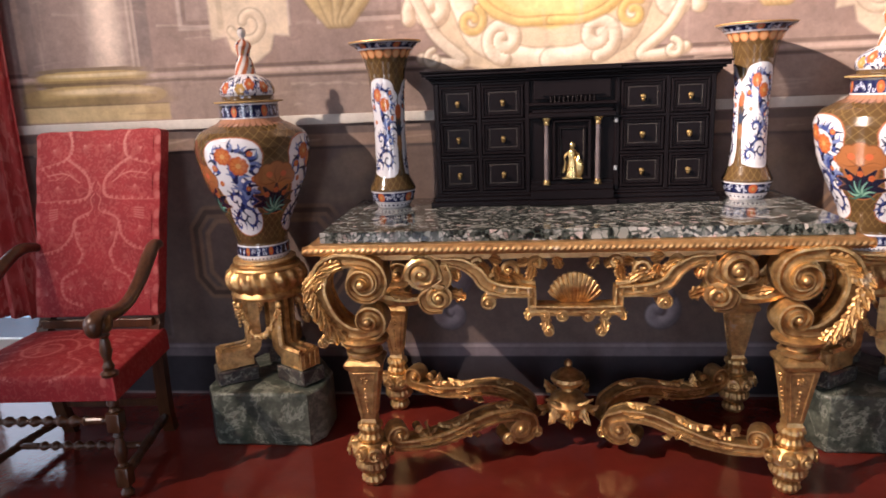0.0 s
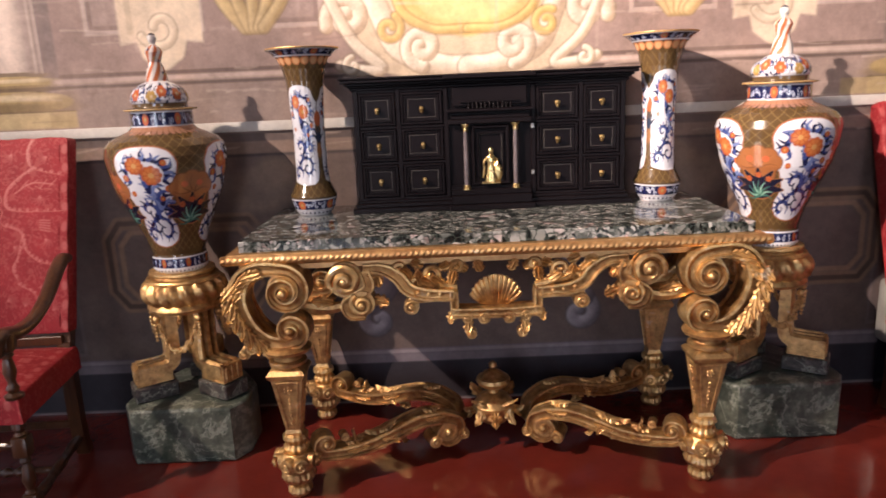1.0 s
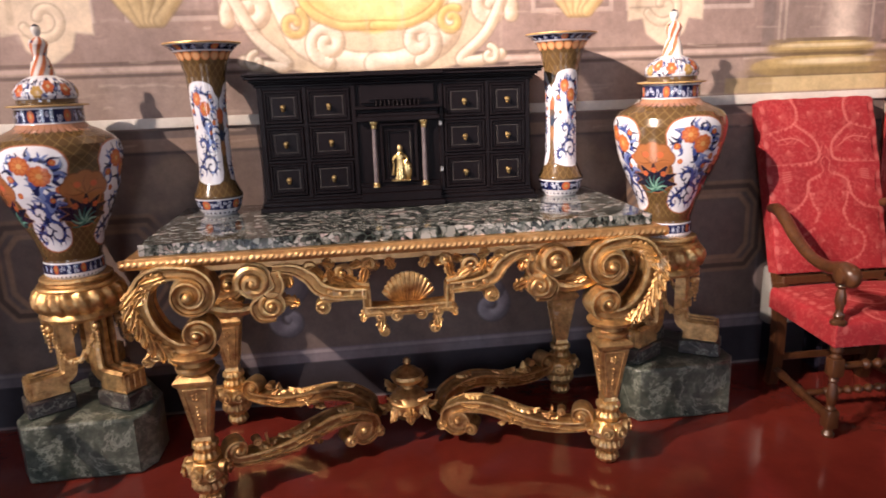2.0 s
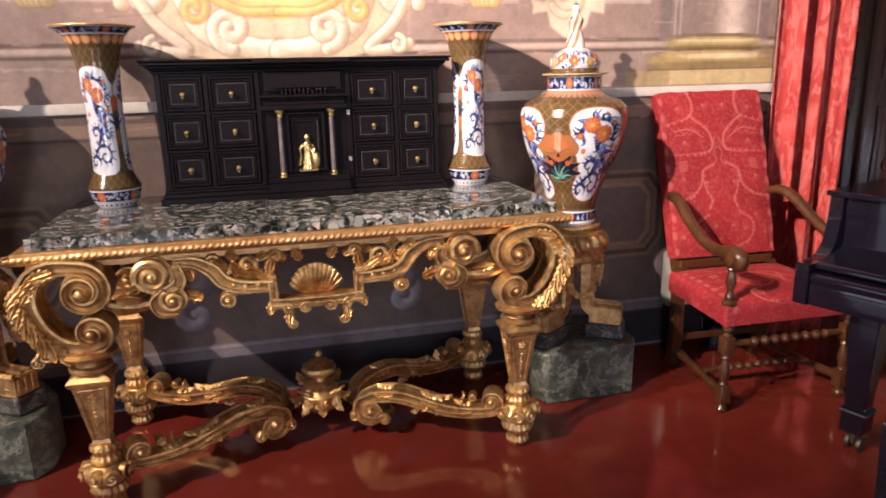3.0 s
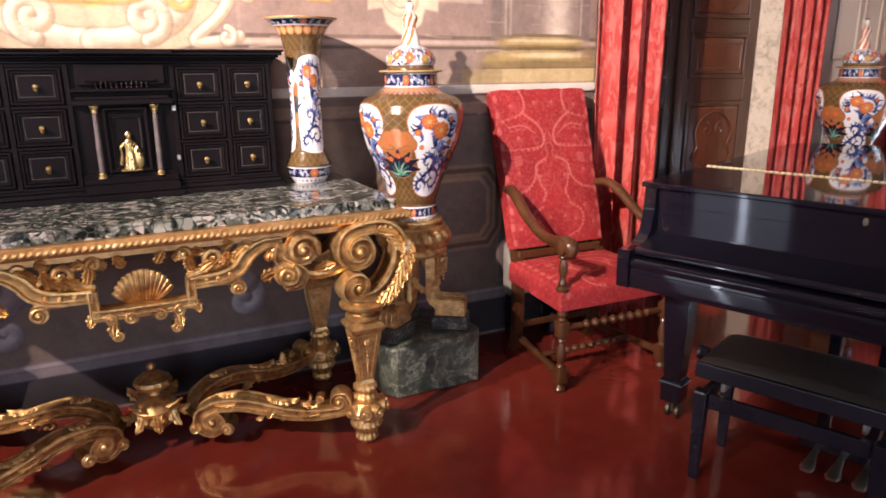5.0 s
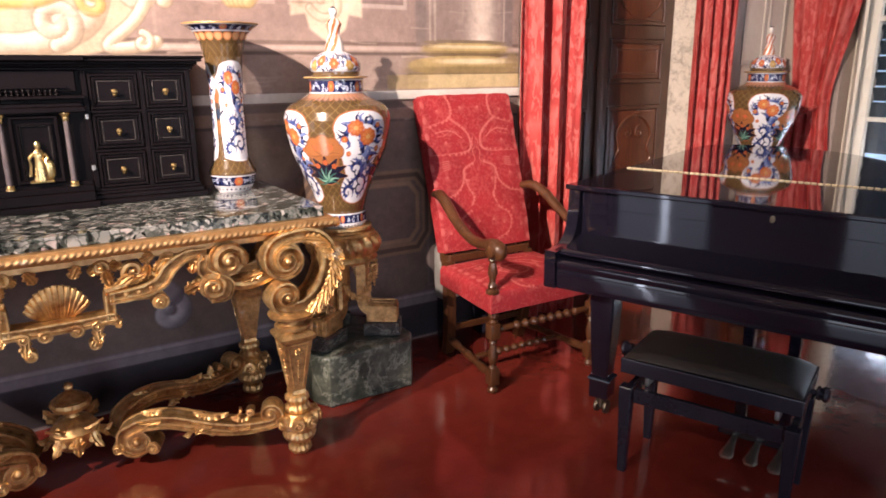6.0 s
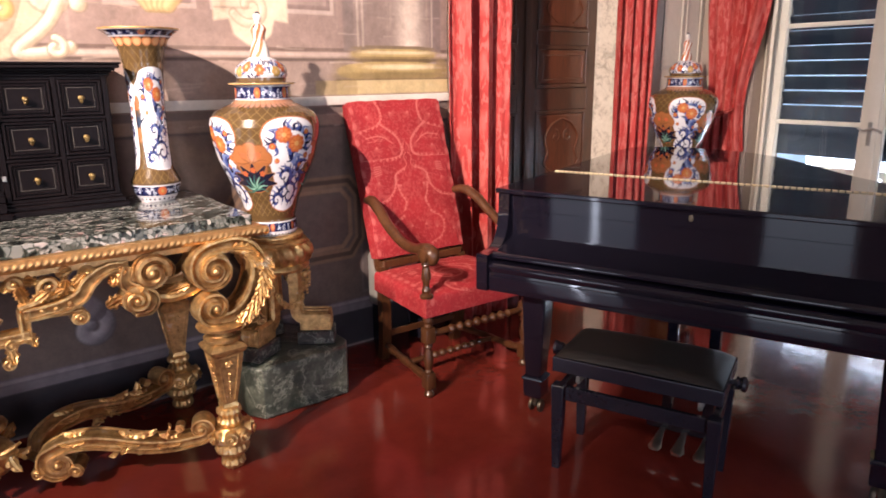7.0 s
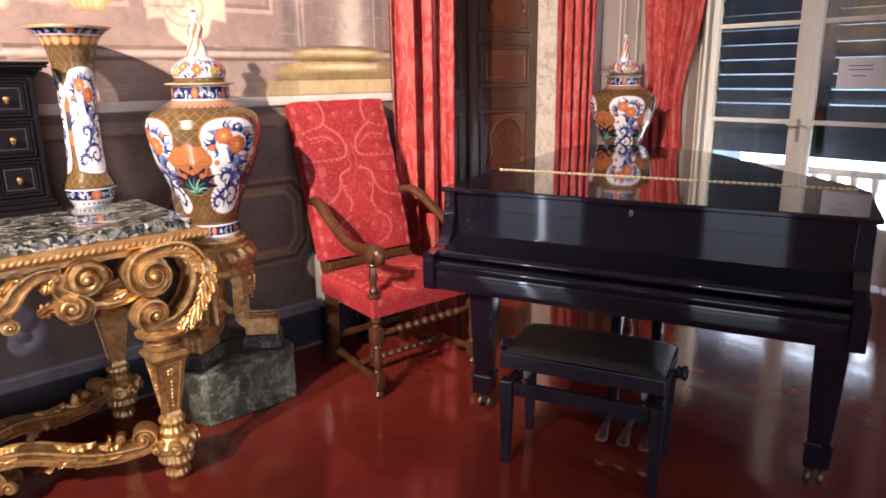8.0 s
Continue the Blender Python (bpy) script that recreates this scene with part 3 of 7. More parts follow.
        for k in range(5):
            p.stroke(soft_line([(g - 0.16 + 0.08 * k, 1.95), (g - 0.11 + 0.055 * k, 1.86), (g - 0.04 + 0.02 * k, 1.775)]), 0.024, (0.62, 0.50, 0.27), (0.42, 0.31, 0.14), 0.012)
    for x in (-1.71, -1.735, 2.055, 2.085, 2.53):
        p.stroke([(x, 1.63), (x, 3.0)], 0.006, (0.55, 0.47, 0.41), None, 0.008, 0.7)
    # stains and brush
    rng = np.random.RandomState(3)
    for _ in range(140):
        p.blob(rng.uniform(L, Rr), rng.uniform(0.3, 2.3), rng.uniform(0.03, 0.28), rng.uniform(0.01, 0.14), (0.40, 0.31, 0.26) if rng.rand() < 0.5 else (0.17, 0.13, 0.12), 1.2, rng.uniform(0.05, 0.16))
    for _ in range(170):
        x, y = rng.uniform(L, Rr), rng.uniform(1.2, 2.15)
        ln, g = rng.uniform(0.02, 0.22), rng.uniform(-0.12, 0.12)
        p.stroke(soft_line([(x, y), (x + 0.5 * ln, y + g * ln * 0.5 + rng.uniform(-0.006, 0.006)), (x + ln, y + g * ln)], 4), rng.uniform(0.002, 0.006), (0.56, 0.47, 0.40) if rng.rand() < 0.7 else (0.16, 0.12, 0.105), None, 0.008, rng.uniform(0.2, 0.55), 0.6)
    for _ in range(60):
        x, y = rng.uniform(L, Rr), rng.uniform(1.62, 2.1)
        p.stroke([(x, y), (x + rng.uniform(-0.01, 0.01), y + rng.uniform(0.06, 0.3))], rng.uniform(0.002, 0.007), (0.50, 0.41, 0.35), None, 0.012, rng.uniform(0.15, 0.4))
    return np.clip(p.c * np.array((1.03, 0.965, 0.95)), 0.005, 0.9)


def painted_wall():
    u = np.arange(LEFT_END, RIGHT_END + 0.001, 0.0055)
    u[-1] = RIGHT_END
    v = np.concatenate([np.arange(0, 2.2, 0.0055), np.arange(2.2, TOP + 0.01, 0.08)])
    v[-1] = TOP
    c = fresco(u, v)
    nu, nv = len(u), len(v)
    V = np.zeros((nu, nv, 3))
    V[..., 0], V[..., 1], V[..., 2] = u[:, None], WALL, v[None, :]
    idx = np.arange(nu * nv).reshape(nu, nv)
    f = np.stack([idx[:-1, :-1], idx[1:, :-1], idx[1:, 1:], idx[:-1, 1:]], -1).reshape(-1, 4)
    verts = V.reshape(-1, 3).tolist()
    n = len(verts)
    verts += [(LEFT_END, WALL, 0), (RIGHT_END, WALL, 0), (RIGHT_END, WALL, TOP), (LEFT_END, WALL, TOP), (LEFT_END, WALL + 0.4, 0), (RIGHT_END, WALL + 0.4, 0), (RIGHT_END, WALL + 0.4, TOP), (LEFT_END, WALL + 0.4, TOP)]
    faces = f.tolist() + [[n, n + 3, n + 7, n + 4], [n + 1, n + 5, n + 6, n + 2], [n + 4, n + 7, n + 6, n + 5], [n + 3, n + 2, n + 6, n + 7], [n, n + 4, n + 5, n + 1]]
    col = np.ones((len(verts), 4))
    col[:n, :3] = c.reshape(-1, 3)
    col[n:, :3] = (0.3, 0.24, 0.2)
    return tagged(link_mesh("wall_north", verts, faces, FRESCO, smooth=False, colours=col), "frescoed wall with painted columns, scrolls and cartouches", "wall", kind="structure")


def slab(name, x0, x1, y0, y1, z0, z1, mat, label="", category="wall"):
    return tagged(part(name, box(x0, x1, y0, y1, z0, z1), mat, smooth=False), label, category, kind="structure")


painted_wall()
X0, X1, Y0 = -4.6, 5.2, -4.3
slab("floor", X0 - 0.4, X1 + 0.4, Y0 - 0.4, WALL + 1.2, -0.2, 0.0, FLOOR, "polished dark red waxed floor with worn flecks", "floor")
slab("ceiling", X0 - 0.4, X1 + 0.4, Y0 - 0.4, WALL + 1.2, TOP, TOP + 0.2, CEILING, "pale old plaster ceiling", "ceiling")
# rest of the north wall, round the two doorways
slab("wall_north_west", X0, -3.86, WALL, WALL + 0.4, 0, TOP, PLASTER, "plain taupe plaster wall beside the doorway")
slab("wall_north_over_west_door", -3.86, LEFT_END, WALL, WALL + 0.4, 2.6, TOP, PLASTER, "plain plaster over the doorway")
DOOR_R = 4.20
slab("wall_north_over_east_door", RIGHT_END, DOOR_R, WALL, WALL + 0.4, 2.75, TOP, PLASTER, "plain plaster over the doorway")
slab("wall_north_east", DOOR_R + 0.02, X1, WALL, WALL + 0.4, 0, TOP, CEILING, "taupe painted wall beside the doorway")
for i, (a, b, z0, z1) in enumerate(((Y0, -1.92, 0, TOP), (-0.70, 0.94, 0, TOP), (2.23, WALL + 0.4, 0, TOP), (-1.92, -0.70, 2.5, TOP), (-1.92, -0.70, 0, 0.1), (0.94, 2.23, 2.5, TOP), (0.94, 2.23, 0, 0.1))):
    slab("wall_west_%d" % (i + 1), X0 - 0.3, X0, a, b, z0, z1, PLASTER, "plain plaster wall round a window")
# south wall with two tall windows
for i, (a, b) in enumerate(((X0, -2.25), (-0.95, 1.75), (3.05, X1))):
    slab("wall_south_%d" % (i + 1), a, b, Y0 - 0.3, Y0, 0, TOP, PLASTER, "plain plaster wall between windows")
for i, (a, b) in enumerate(((-2.25, -0.95), (1.75, 3.05))):
    slab("wall_south_over_window_%d" % (i + 1), a, b, Y0 - 0.3, Y0, 2.9, TOP, PLASTER, "plain plaster over a window")
    slab("wall_south_under_window_%d" % (i + 1), a, b, Y0 - 0.3, Y0, 0, 0.5, PLASTER, "plain plaster under a window")
# east wall with a tall window
WIN0, WIN1 = 1.03, 2.42
slab("wall_east_north", X1, X1 + 0.5, WIN1 + 0.155, WALL + 0.4, 0, TOP, PLASTER, "taupe wall beside the tall window")
slab("wall_east_south", X1, X1 + 0.5, Y0 - 0.3, WIN0 - 0.06, 0, TOP, PLASTER, "taupe wall beside the tall window")
slab("wall_east_over_window", X1, X1 + 0.5, WIN0 - 0.06, WIN1 + 0.155, 2.9, TOP, PLASTER, "plaster over the tall window")


# ---- carved and gilded table ----
def rope_strip(length, y_front, z0, z1, pitch=0.021, step=0.003):
    """A moulding along x with slanting gadroons on its rounded front."""
    n, k = int(length / step), 9
    verts, faces = [], []
    for i in range(n + 1):
        x = -length / 2 + length * i / n
        for j in range(k):
            t = j / (k - 1)
            out = math.sin(math.pi * t) ** 0.6
            ridge = 0.0015 * math.sin(2 * math.pi * (x / pitch - t * 1.3)) * math.sin(math.pi * t)
            verts.append((x, y_front + 0.016 * (1 - out) - ridge, z0 + (z1 - z0) * t))
    for i in range(n):
        for j in range(k - 1):
            a = i * k + j
            faces.append((a, a + k, a + k + 1, a + 1))
    return verts, faces


def acanthus(bm, base, direction, normal, length, width, curl_up=0.5, lobes=5):
    """One carved leaf: a lobed, ribbed blade that rises and curls over at its tip."""
    d, nrm = Vector(direction).normalized(), Vector(normal).normalized()
    s = d.cross(nrm).normalized()
    nl, nw = 14, 7
    grid = []
    for i in range(nl + 1):
        t = i / nl
        w = width * (0.55 + 0.45 * abs(math.sin(math.pi * lobes * t))) * math.sin(math.pi * min(1, 0.14 + 0.86 * t)) ** 0.7
        lift = curl_up * length * (t ** 2) * 0.5
        along = length * (t - 0.25 * curl_up * t ** 4)
        row = []
        for j in range(nw):
            u = -1 + 2 * j / (nw - 1)
            h = 0.22 * width * (1 - u * u) + 0.10 * width * math.cos(3 * math.pi * u)
            row.append(bm.verts.new(Vector(base) + d * along + s * (u * w) + nrm * (lift + h)))
        grid.append(row)
    back = [bm.verts.new(r[nw // 2].co - nrm * width * 0.45) for r in grid]
    for i in range(nl):
        for j in range(nw - 1):
            bm.faces.new((grid[i][j], grid[i + 1][j], grid[i + 1][j + 1], grid[i][j + 1]))
        bm.faces.new((grid[i][0], back[i], back[i + 1], grid[i + 1][0]))
        bm.faces.new((grid[i][-1], grid[i + 1][-1], back[i + 1], back[i]))


BAND = [(-0.80, -1.0), (-1.04, -0.92), (-1.06, -0.62), (-0.84, -0.48), (-0.76, 0.0), (-0.84, 0.48), (-1.06, 0.62), (-1.04, 0.90), (-0.80, 0.98), (-0.62, 0.80), (-0.3, 0.92), (0, 0.96), (0.3, 0.92), (0.62, 0.80), (0.80, 0.98), (1.04, 0.90), (1.06, 0.62), (0.84, 0.48), (0.76, 0.0), (0.84, -0.48), (1.06, -0.62), (1.04, -0.92), (0.80, -1.0)]


def add_scroll(bm, pts, thick, half, flip=1):
    """A carved band in the xz plane, moulded on its outer face; half: half its depth along y."""
    sec = [(u, v * flip) for u, v in BAND]
    if flip < 0:
        sec = sec[::-1]
    n = len(pts)
    rad = thick if hasattr(thick, "__len__") else [thick] * n
    rad = list(np.interp(np.linspace(0, 1, n), np.linspace(0, 1, len(rad)), rad))
    pts = [Vector(p) for p in pts]
    rings = []
    for i, p in enumerate(pts):
        t = (pts[min(i + 1, n - 1)] - pts[max(i - 1, 0)]).normalized()
        b = Vector((-t.z, 0, t.x))
        rings.append([bm.verts.new(p + Vector((0, u * half * (0.75 + 0.25 * rad[i] / max(rad)), 0)) + b * v * rad[i]) for u, v in sec])
    k = len(sec)
    for a, b in zip(rings, rings[1:]):
        for i in range(k):
            bm.faces.new((a[i], a[(i + 1) % k], b[(i + 1) % k], b[i]))
    bm.faces.new(rings[0][::-1])
    bm.faces.new(rings[-1])


def add_volute(bm, cx, cz, r, a0, turns, y0, y1, thick=None):
    """A conical scroll eye whose spiral ridge stands out towards the front (y0) more and more to its centre."""
    thick = thick or r * 0.20
    n = 46
    pts, rad = [], []
    for i in range(n + 1):
        t = i / n
        a = radians(a0 + 360 * turns * t)
        rr = (r - thick) * (1 - t) ** 0.85
        pts.append(Vector((cx + rr * math.cos(a), y0 - 0.30 * r * t, cz + rr * math.sin(a))))
        rad.append(thick * (1.0 - 0.25 * t))
    add_sweep(bm, pts, rad, 7)
    add_ball(bm, (cx, y0 - 0.26 * r, cz), r * 0.22, 10)
    dish = y0 + 0.22 * r
    m = Matrix.Translation((cx, dish, cz)) @ Euler((radians(-90), 0, 0)).to_matrix().to_4x4()
    add_lathe(bm, [(r * 0.90, 0.0), (r * 0.93, 0.1 * r), (r * 0.93, max(0.01, y1 - dish))], 24, m=m)


def console_leg(table, x, y, s, f):
    """s: -1 or 1, the side on which the scroll's back lies; f: -1 for a front leg, 1 for a back leg."""
    root = Matrix.Translation((x, y, 0))
    gad = lambda a, z: 1 + 0.05 * math.cos(12 * a)
    term = bmesh.new()
    r2 = math.sqrt(2)
    prof = [(0.026 * r2, 0.252), (0.030 * r2, 0.262), (0.027 * r2, 0.276), (0.056 * r2, 0.484), (0.066 * r2, 0.494), (0.069 * r2, 0.506), (0.062 * r2, 0.516), (0.040 * r2, 0.528)]
    add_lathe(term, prof, 4, m=root @ pose(0, 0, 0, 0, 0, 45))
    for k in range(4):
        a = math.pi / 2 * k
        n, sd = Vector((math.cos(a), math.sin(a), 0)), Vector((-math.sin(a), math.cos(a), 0))
        at = lambda t, o: Vector((x, y, 0)) + n * (0.0295 + 0.0255 * t) + sd * o * (0.020 + 0.026 * t) + Vector((0, 0, 0.285 + 0.192 * t))
        # raised border, string of beads and a small flower on each face
        for o in (-0.86, 0.86):
            add_sweep(term, [at(t, o) for t in (0.02, 0.5, 0.98)], 0.0032, 6)
        add_sweep(term, [at(0.98, -0.86), at(0.98, 0.86)], 0.0032, 6)
        for j in range(7):
            add_ball(term, at(0.10 + 0.085 * j, 0), 0.0036 + 0.0004 * j, 6)
        for j in range(5):
            add_ball(term, at(0.82 + 0.055 * math.sin(1.257 * j), 0.26 * math.cos(1.257 * j)), 0.0062, 7)
        add_ball(term, at(0.82, 0), 0.0055, 7)
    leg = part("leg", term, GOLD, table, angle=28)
    rings = bmesh.new()
    add_lathe(rings, [(0.050, 0.526), (0.066, 0.532), (0.068, 0.545), (0.052, 0.552), (0.046, 0.566), (0.062, 0.574), (0.086, 0.582), (0.090, 0.594), (0.074, 0.604), (0.04, 0.606)], 28, m=root)
    part("collar", rings, GOLD, leg)
    foot = bmesh.new()
    add_lathe(foot, [(0.012, 0.0), (0.036, 0.004), (0.046, 0.022), (0.040, 0.040), (0.030, 0.046), (0.034, 0.056)], 96, m=root, wobble=gad)
    add_lathe(foot, [(0.028, 0.050), (0.052, 0.062), (0.064, 0.082), (0.060, 0.104), (0.044, 0.116), (0.036, 0.122)], 126, m=root, wobble=lambda a, z: 1 + 0.04 * math.cos(18 * a))
    add_lathe(foot, [(0.05, 0.118), (0.072, 0.124), (0.076, 0.146), (0.060, 0.166), (0.05, 0.18)], 28, m=root)
    add_lathe(foot, [(0.036, 0.178), (0.046, 0.188), (0.048, 0.200), (0.038, 0.216), (0.040, 0.228), (0.047, 0.238), (0.044, 0.250), (0.034, 0.257)], 96, m=root, wobble=gad)
    for k in range(4):
        a = math.pi / 4 + math.pi / 2 * k
        for side in (-1, 1):
            c, sn = math.cos(a), math.sin(a)
            m = root @ pose(0, 0, 0, 0, 0, math.degrees(a) + 90 + 26 * side)
            g = bmesh.new()
            add_volute(g, 0.0, 0.150, 0.030, 90, -side * 1.5, -0.082, -0.04)
            bmesh.ops.transform(g, matrix=m, verts=g.verts)
            me = bpy.data.meshes.new("tmp")
            g.to_mesh(me)
            g.free()
            foot.from_mesh(me)
            bpy.data.meshes.remove(me)
    part("foot", foot, GOLD, leg)
    # the great C scroll with its leafy back
    bm = bmesh.new()
    mir = lambda pts: [Vector((q.x * s, q.y, q.z)) for q in pts]
    lo = spiral(-0.030, 0.672, 0.052, 0.006, 270, -1.75, 44)[::-1]
    mid = smooth_line([(-0.012, 0, 0.618), (0.045, 0, 0.626), (0.100, 0, 0.668), (0.136, 0, 0.735), (0.146, 0, 0.80), (0.122, 0, 0.862), (0.070, 0, 0.893), (0.006, 0, 0.894)], 7)
    hi = spiral(-0.022, 0.812, 0.080, 0.008, 80, 1.85, 54)
    for k, q in enumerate(lo):
        q.y = -0.034 * (1 - k / len(lo))
    for k, q in enumerate(hi):
        q.y = -0.040 * k / len(hi)
    outer = mir(mid)
    path = mir(lo[:-2] + mid[1:-1] + hi[1:])
    add_scroll(bm, path, [0.008, 0.014, 0.017, 0.024, 0.032, 0.035, 0.035, 0.030, 0.024, 0.020, 0.018, 0.014, 0.009], 0.054, s)
    add_ball(bm, (s * -0.030, -0.07, 0.672), 0.014, 10)
    add_ball(bm, (s * -0.022, -0.078, 0.812), 0.018, 10)
    for cx_, cz_, rr in ((-0.030, 0.672, 0.044), (-0.022, 0.812, 0.068)):
        add_lathe(bm, [(rr, 0.0), (rr, 0.07)], 24, m=Matrix.Translation((s * cx_, -0.030, cz_)) @ Euler((radians(-90), 0, 0)).to_matrix().to_4x4())
    bmesh.ops.transform(bm, matrix=root, verts=bm.verts)
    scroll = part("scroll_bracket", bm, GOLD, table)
    lv = bmesh.new()
    pts = [p for p in outer if p.z > 0.63]
    for i in range(2, len(pts) - 4, 3):
        p, q = pts[i], pts[i - 2]
        d = (pts[i] - pts[i + 2]).normalized()
        nrm = Vector((d.z * s, 0, -d.x * s)) * 1.0
        if nrm.x * s < 0 and p.z < 0.85:
            nrm = -nrm
        acanthus(lv, p + nrm * 0.030 + Vector((0, -0.026, 0)), d, nrm, 0.058, 0.030, 0.38, 3)
        acanthus(lv, p + nrm * 0.030 + Vector((0, 0.026, 0)), d, nrm, 0.052, 0.028, 0.38, 3)
        acanthus(lv, p + nrm * 0.012 + Vector((0, -0.052, 0)), d + nrm * 0.25, Vector((0, -1, 0)), 0.085, 0.026, 0.30, 4)
    bmesh.ops.transform(lv, matrix=root, verts=lv.verts)
    split_parts("acanthus", lv, GOLD, scroll)
    dr = bmesh.new()
    add_volute(dr, s * 0.115, 0.60, 0.030, 90, -s * 1.5, -0.03, 0.03)
    add_volute(dr, s * 0.150, 0.575, 0.022, 90, -s * 1.5, -0.025, 0.03)
    acanthus(dr, (s * 0.125, -0.02, 0.66), (s * 0.2, 0, -1), (s, 0, 0.2), 0.10, 0.026, 0.4, 4)
    bmesh.ops.transform(dr, matrix=root, verts=dr.verts)
    part("leaf_drop", dr, GOLD, scroll)
    return leg


def apron(table, cx, y, turn, k=1.0):
    """The pierced apron of one side, drawn about its middle and turned into place."""
    root = Matrix.Translation((cx, y, 0)) @ pose(0, 0, 0, 0, 0, turn)
    bm = bmesh.new()
    for s in (-1, 1):
        X = lambda v: s * v * k
        line = smooth_line([(X(0.47), 0, 0.875), (X(0.40), 0, 0.868), (X(0.345), 0, 0.835), (X(0.315), 0, 0.795), (X(0.265), 0, 0.772), (X(0.20), 0, 0.764), (X(0.150), 0, 0.762)], 6)
        add_scroll(bm, line, [0.014, 0.021, 0.026, 0.027, 0.025, 0.023, 0.022], 0.034, -s)
        step = [Vector((X(0.152), 0, 0.775)), Vector((X(0.150), 0, 0.75)), Vector((X(0.150), 0, 0.72)), Vector((X(0.150), 0, 0.688))]
        add_scroll(bm, step, 0.016, 0.032, s)
        add_volute(bm, X(0.305), 0.722, 0.030, 60, -s * 1.6, -0.030, 0.025)
        add_scroll(bm, smooth_line([(X(0.315), 0, 0.75), (X(0.27), 0, 0.748), (X(0.20), 0, 0.752)], 5), 0.010, 0.026, -s)
    add_scroll(bm, [Vector((-0.158 * k, 0, 0.695)), Vector((-0.06 * k, 0, 0.692)), Vector((0.06 * k, 0, 0.692)), Vector((0.158 * k, 0, 0.695))], 0.020, 0.034, 1)
    for t in np.linspace(-0.28, 0.28, 15):
        if abs(t) > 0.17:
            add_ball(bm, (t * k, -0.032, 0.770 + 0.03 * max(0, abs(t) - 0.25) * 8), 0.0085, 7)
    bmesh.ops.transform(bm, matrix=root, verts=bm.verts)
    frame_ = part("apron", bm, GOLD, table)
    # scallop shell
    sh = bmesh.new()
    for i in range(13):
        a = radians(24 + 11 * i)
        p0 = Vector((0.045 * math.cos(a), 0.016, 0.712))
        p1 = Vector((0.098 * math.cos(a), 0.002, 0.716 + 0.112 * math.sin(a)))
        add_sweep(sh, [p0.lerp(p1, t) + Vector((0, -0.012 * math.sin(math.pi * t * 0.8), 0)) for t in (0, 0.25, 0.5, 0.75, 1)], [0.005, 0.008, 0.0105, 0.012, 0.009], 7)
    bmesh.ops.transform(sh, matrix=root, verts=sh.verts)
    split_parts("shell_rib", sh, GOLD, frame_)
    # leaf scrolls between apron and rail
    lf = bmesh.new()
    for s in (-1, 1):
        add_sweep(lf, smooth_line([(s * 0.14 * k, -0.01, 0.785), (s * 0.20 * k, -0.01, 0.80), (s * 0.245 * k, -0.01, 0.835), (s * 0.225 * k, -0.012, 0.868), (s * 0.19 * k, -0.014, 0.855)], 6), [0.013, 0.013, 0.011, 0.009, 0.006], 7)
        add_sweep(lf, smooth_line([(s * 0.30 * k, -0.01, 0.812), (s * 0.275 * k, -0.01, 0.85), (s * 0.30 * k, -0.01, 0.884), (s * 0.335 * k, -0.012, 0.880)], 6), [0.012, 0.011, 0.009, 0.005], 7)
        for ex, ez, er, a0, tn in ((0.232, 0.842, 0.036, 250, -1.3), (0.135, 0.866, 0.026, 300, 1.2), (0.345, 0.866, 0.022, 200, -1.2)):
            sp = [Vector((s * q.x * k, -0.014 - 0.012 * i / 26, q.z)) for i, q in enumerate(spiral(ex, ez, er, 0.006, a0, tn, 26))]
            add_sweep(lf, sp, [0.0105, 0.011, 0.009, 0.007], 7)
            add_ball(lf, (s * ex * k, -0.028, ez), 0.0085, 8)
        for bx, bz, dx, dz, ln in ((0.175, 0.79, 0.75, 0.6, 0.085), (0.21, 0.80, 0.9, 0.5, 0.08), (0.265, 0.80, 0.2, 1, 0.075), (0.30, 0.82, 0.6, 0.9, 0.075), (0.16, 0.80, -0.25, 1, 0.075), (0.10, 0.85, 0.8, 0.5, 0.06), (0.40, 0.862, 0.9, -0.2, 0.07), (0.43, 0.85, -0.4, -0.9, 0.06), (0.20, 0.862, -0.9, 0.3, 0.05), (0.255, 0.872, 0.8, 0.35, 0.055)):
            acanthus(lf, (s * bx * k, -0.012, bz), (s * dx, -0.1, dz), (0, -1, 0.1), ln, 0.024, 0.7, 5)
        acanthus(lf, (s * 0.05, -0.02, 0.845), (s * 0.5, -0.2, 1), (0, -1, 0), 0.06, 0.022, 0.5, 3)
        add_volute(lf, s * 0.045, 0.672, 0.024, 90, -s * 1.5, -0.036, 0.02)
        add_volute(lf, s * 0.105, 0.676, 0.022, 90, s * 1.5, -0.034, 0.02)
        # hanging curls
        acanthus(lf, (s * 0.10, -0.02, 0.668), (s * 0.1, -0.1, -1), (0, -1, 0), 0.06, 0.022, 0.5, 3)
        add_volute(lf, s * 0.092, 0.612, 0.021, 90, s * 1.4, -0.028, 0.012)
        acanthus(lf, (s * 0.155, -0.02, 0.70), (s * 0.35, -0.1, -1), (0, -1, 0), 0.05, 0.020, 0.4, 3)
    bmesh.ops.transform(lf, matrix=root, verts=lf.verts)
    split_parts("leaf_scroll", lf, GOLD, frame_)
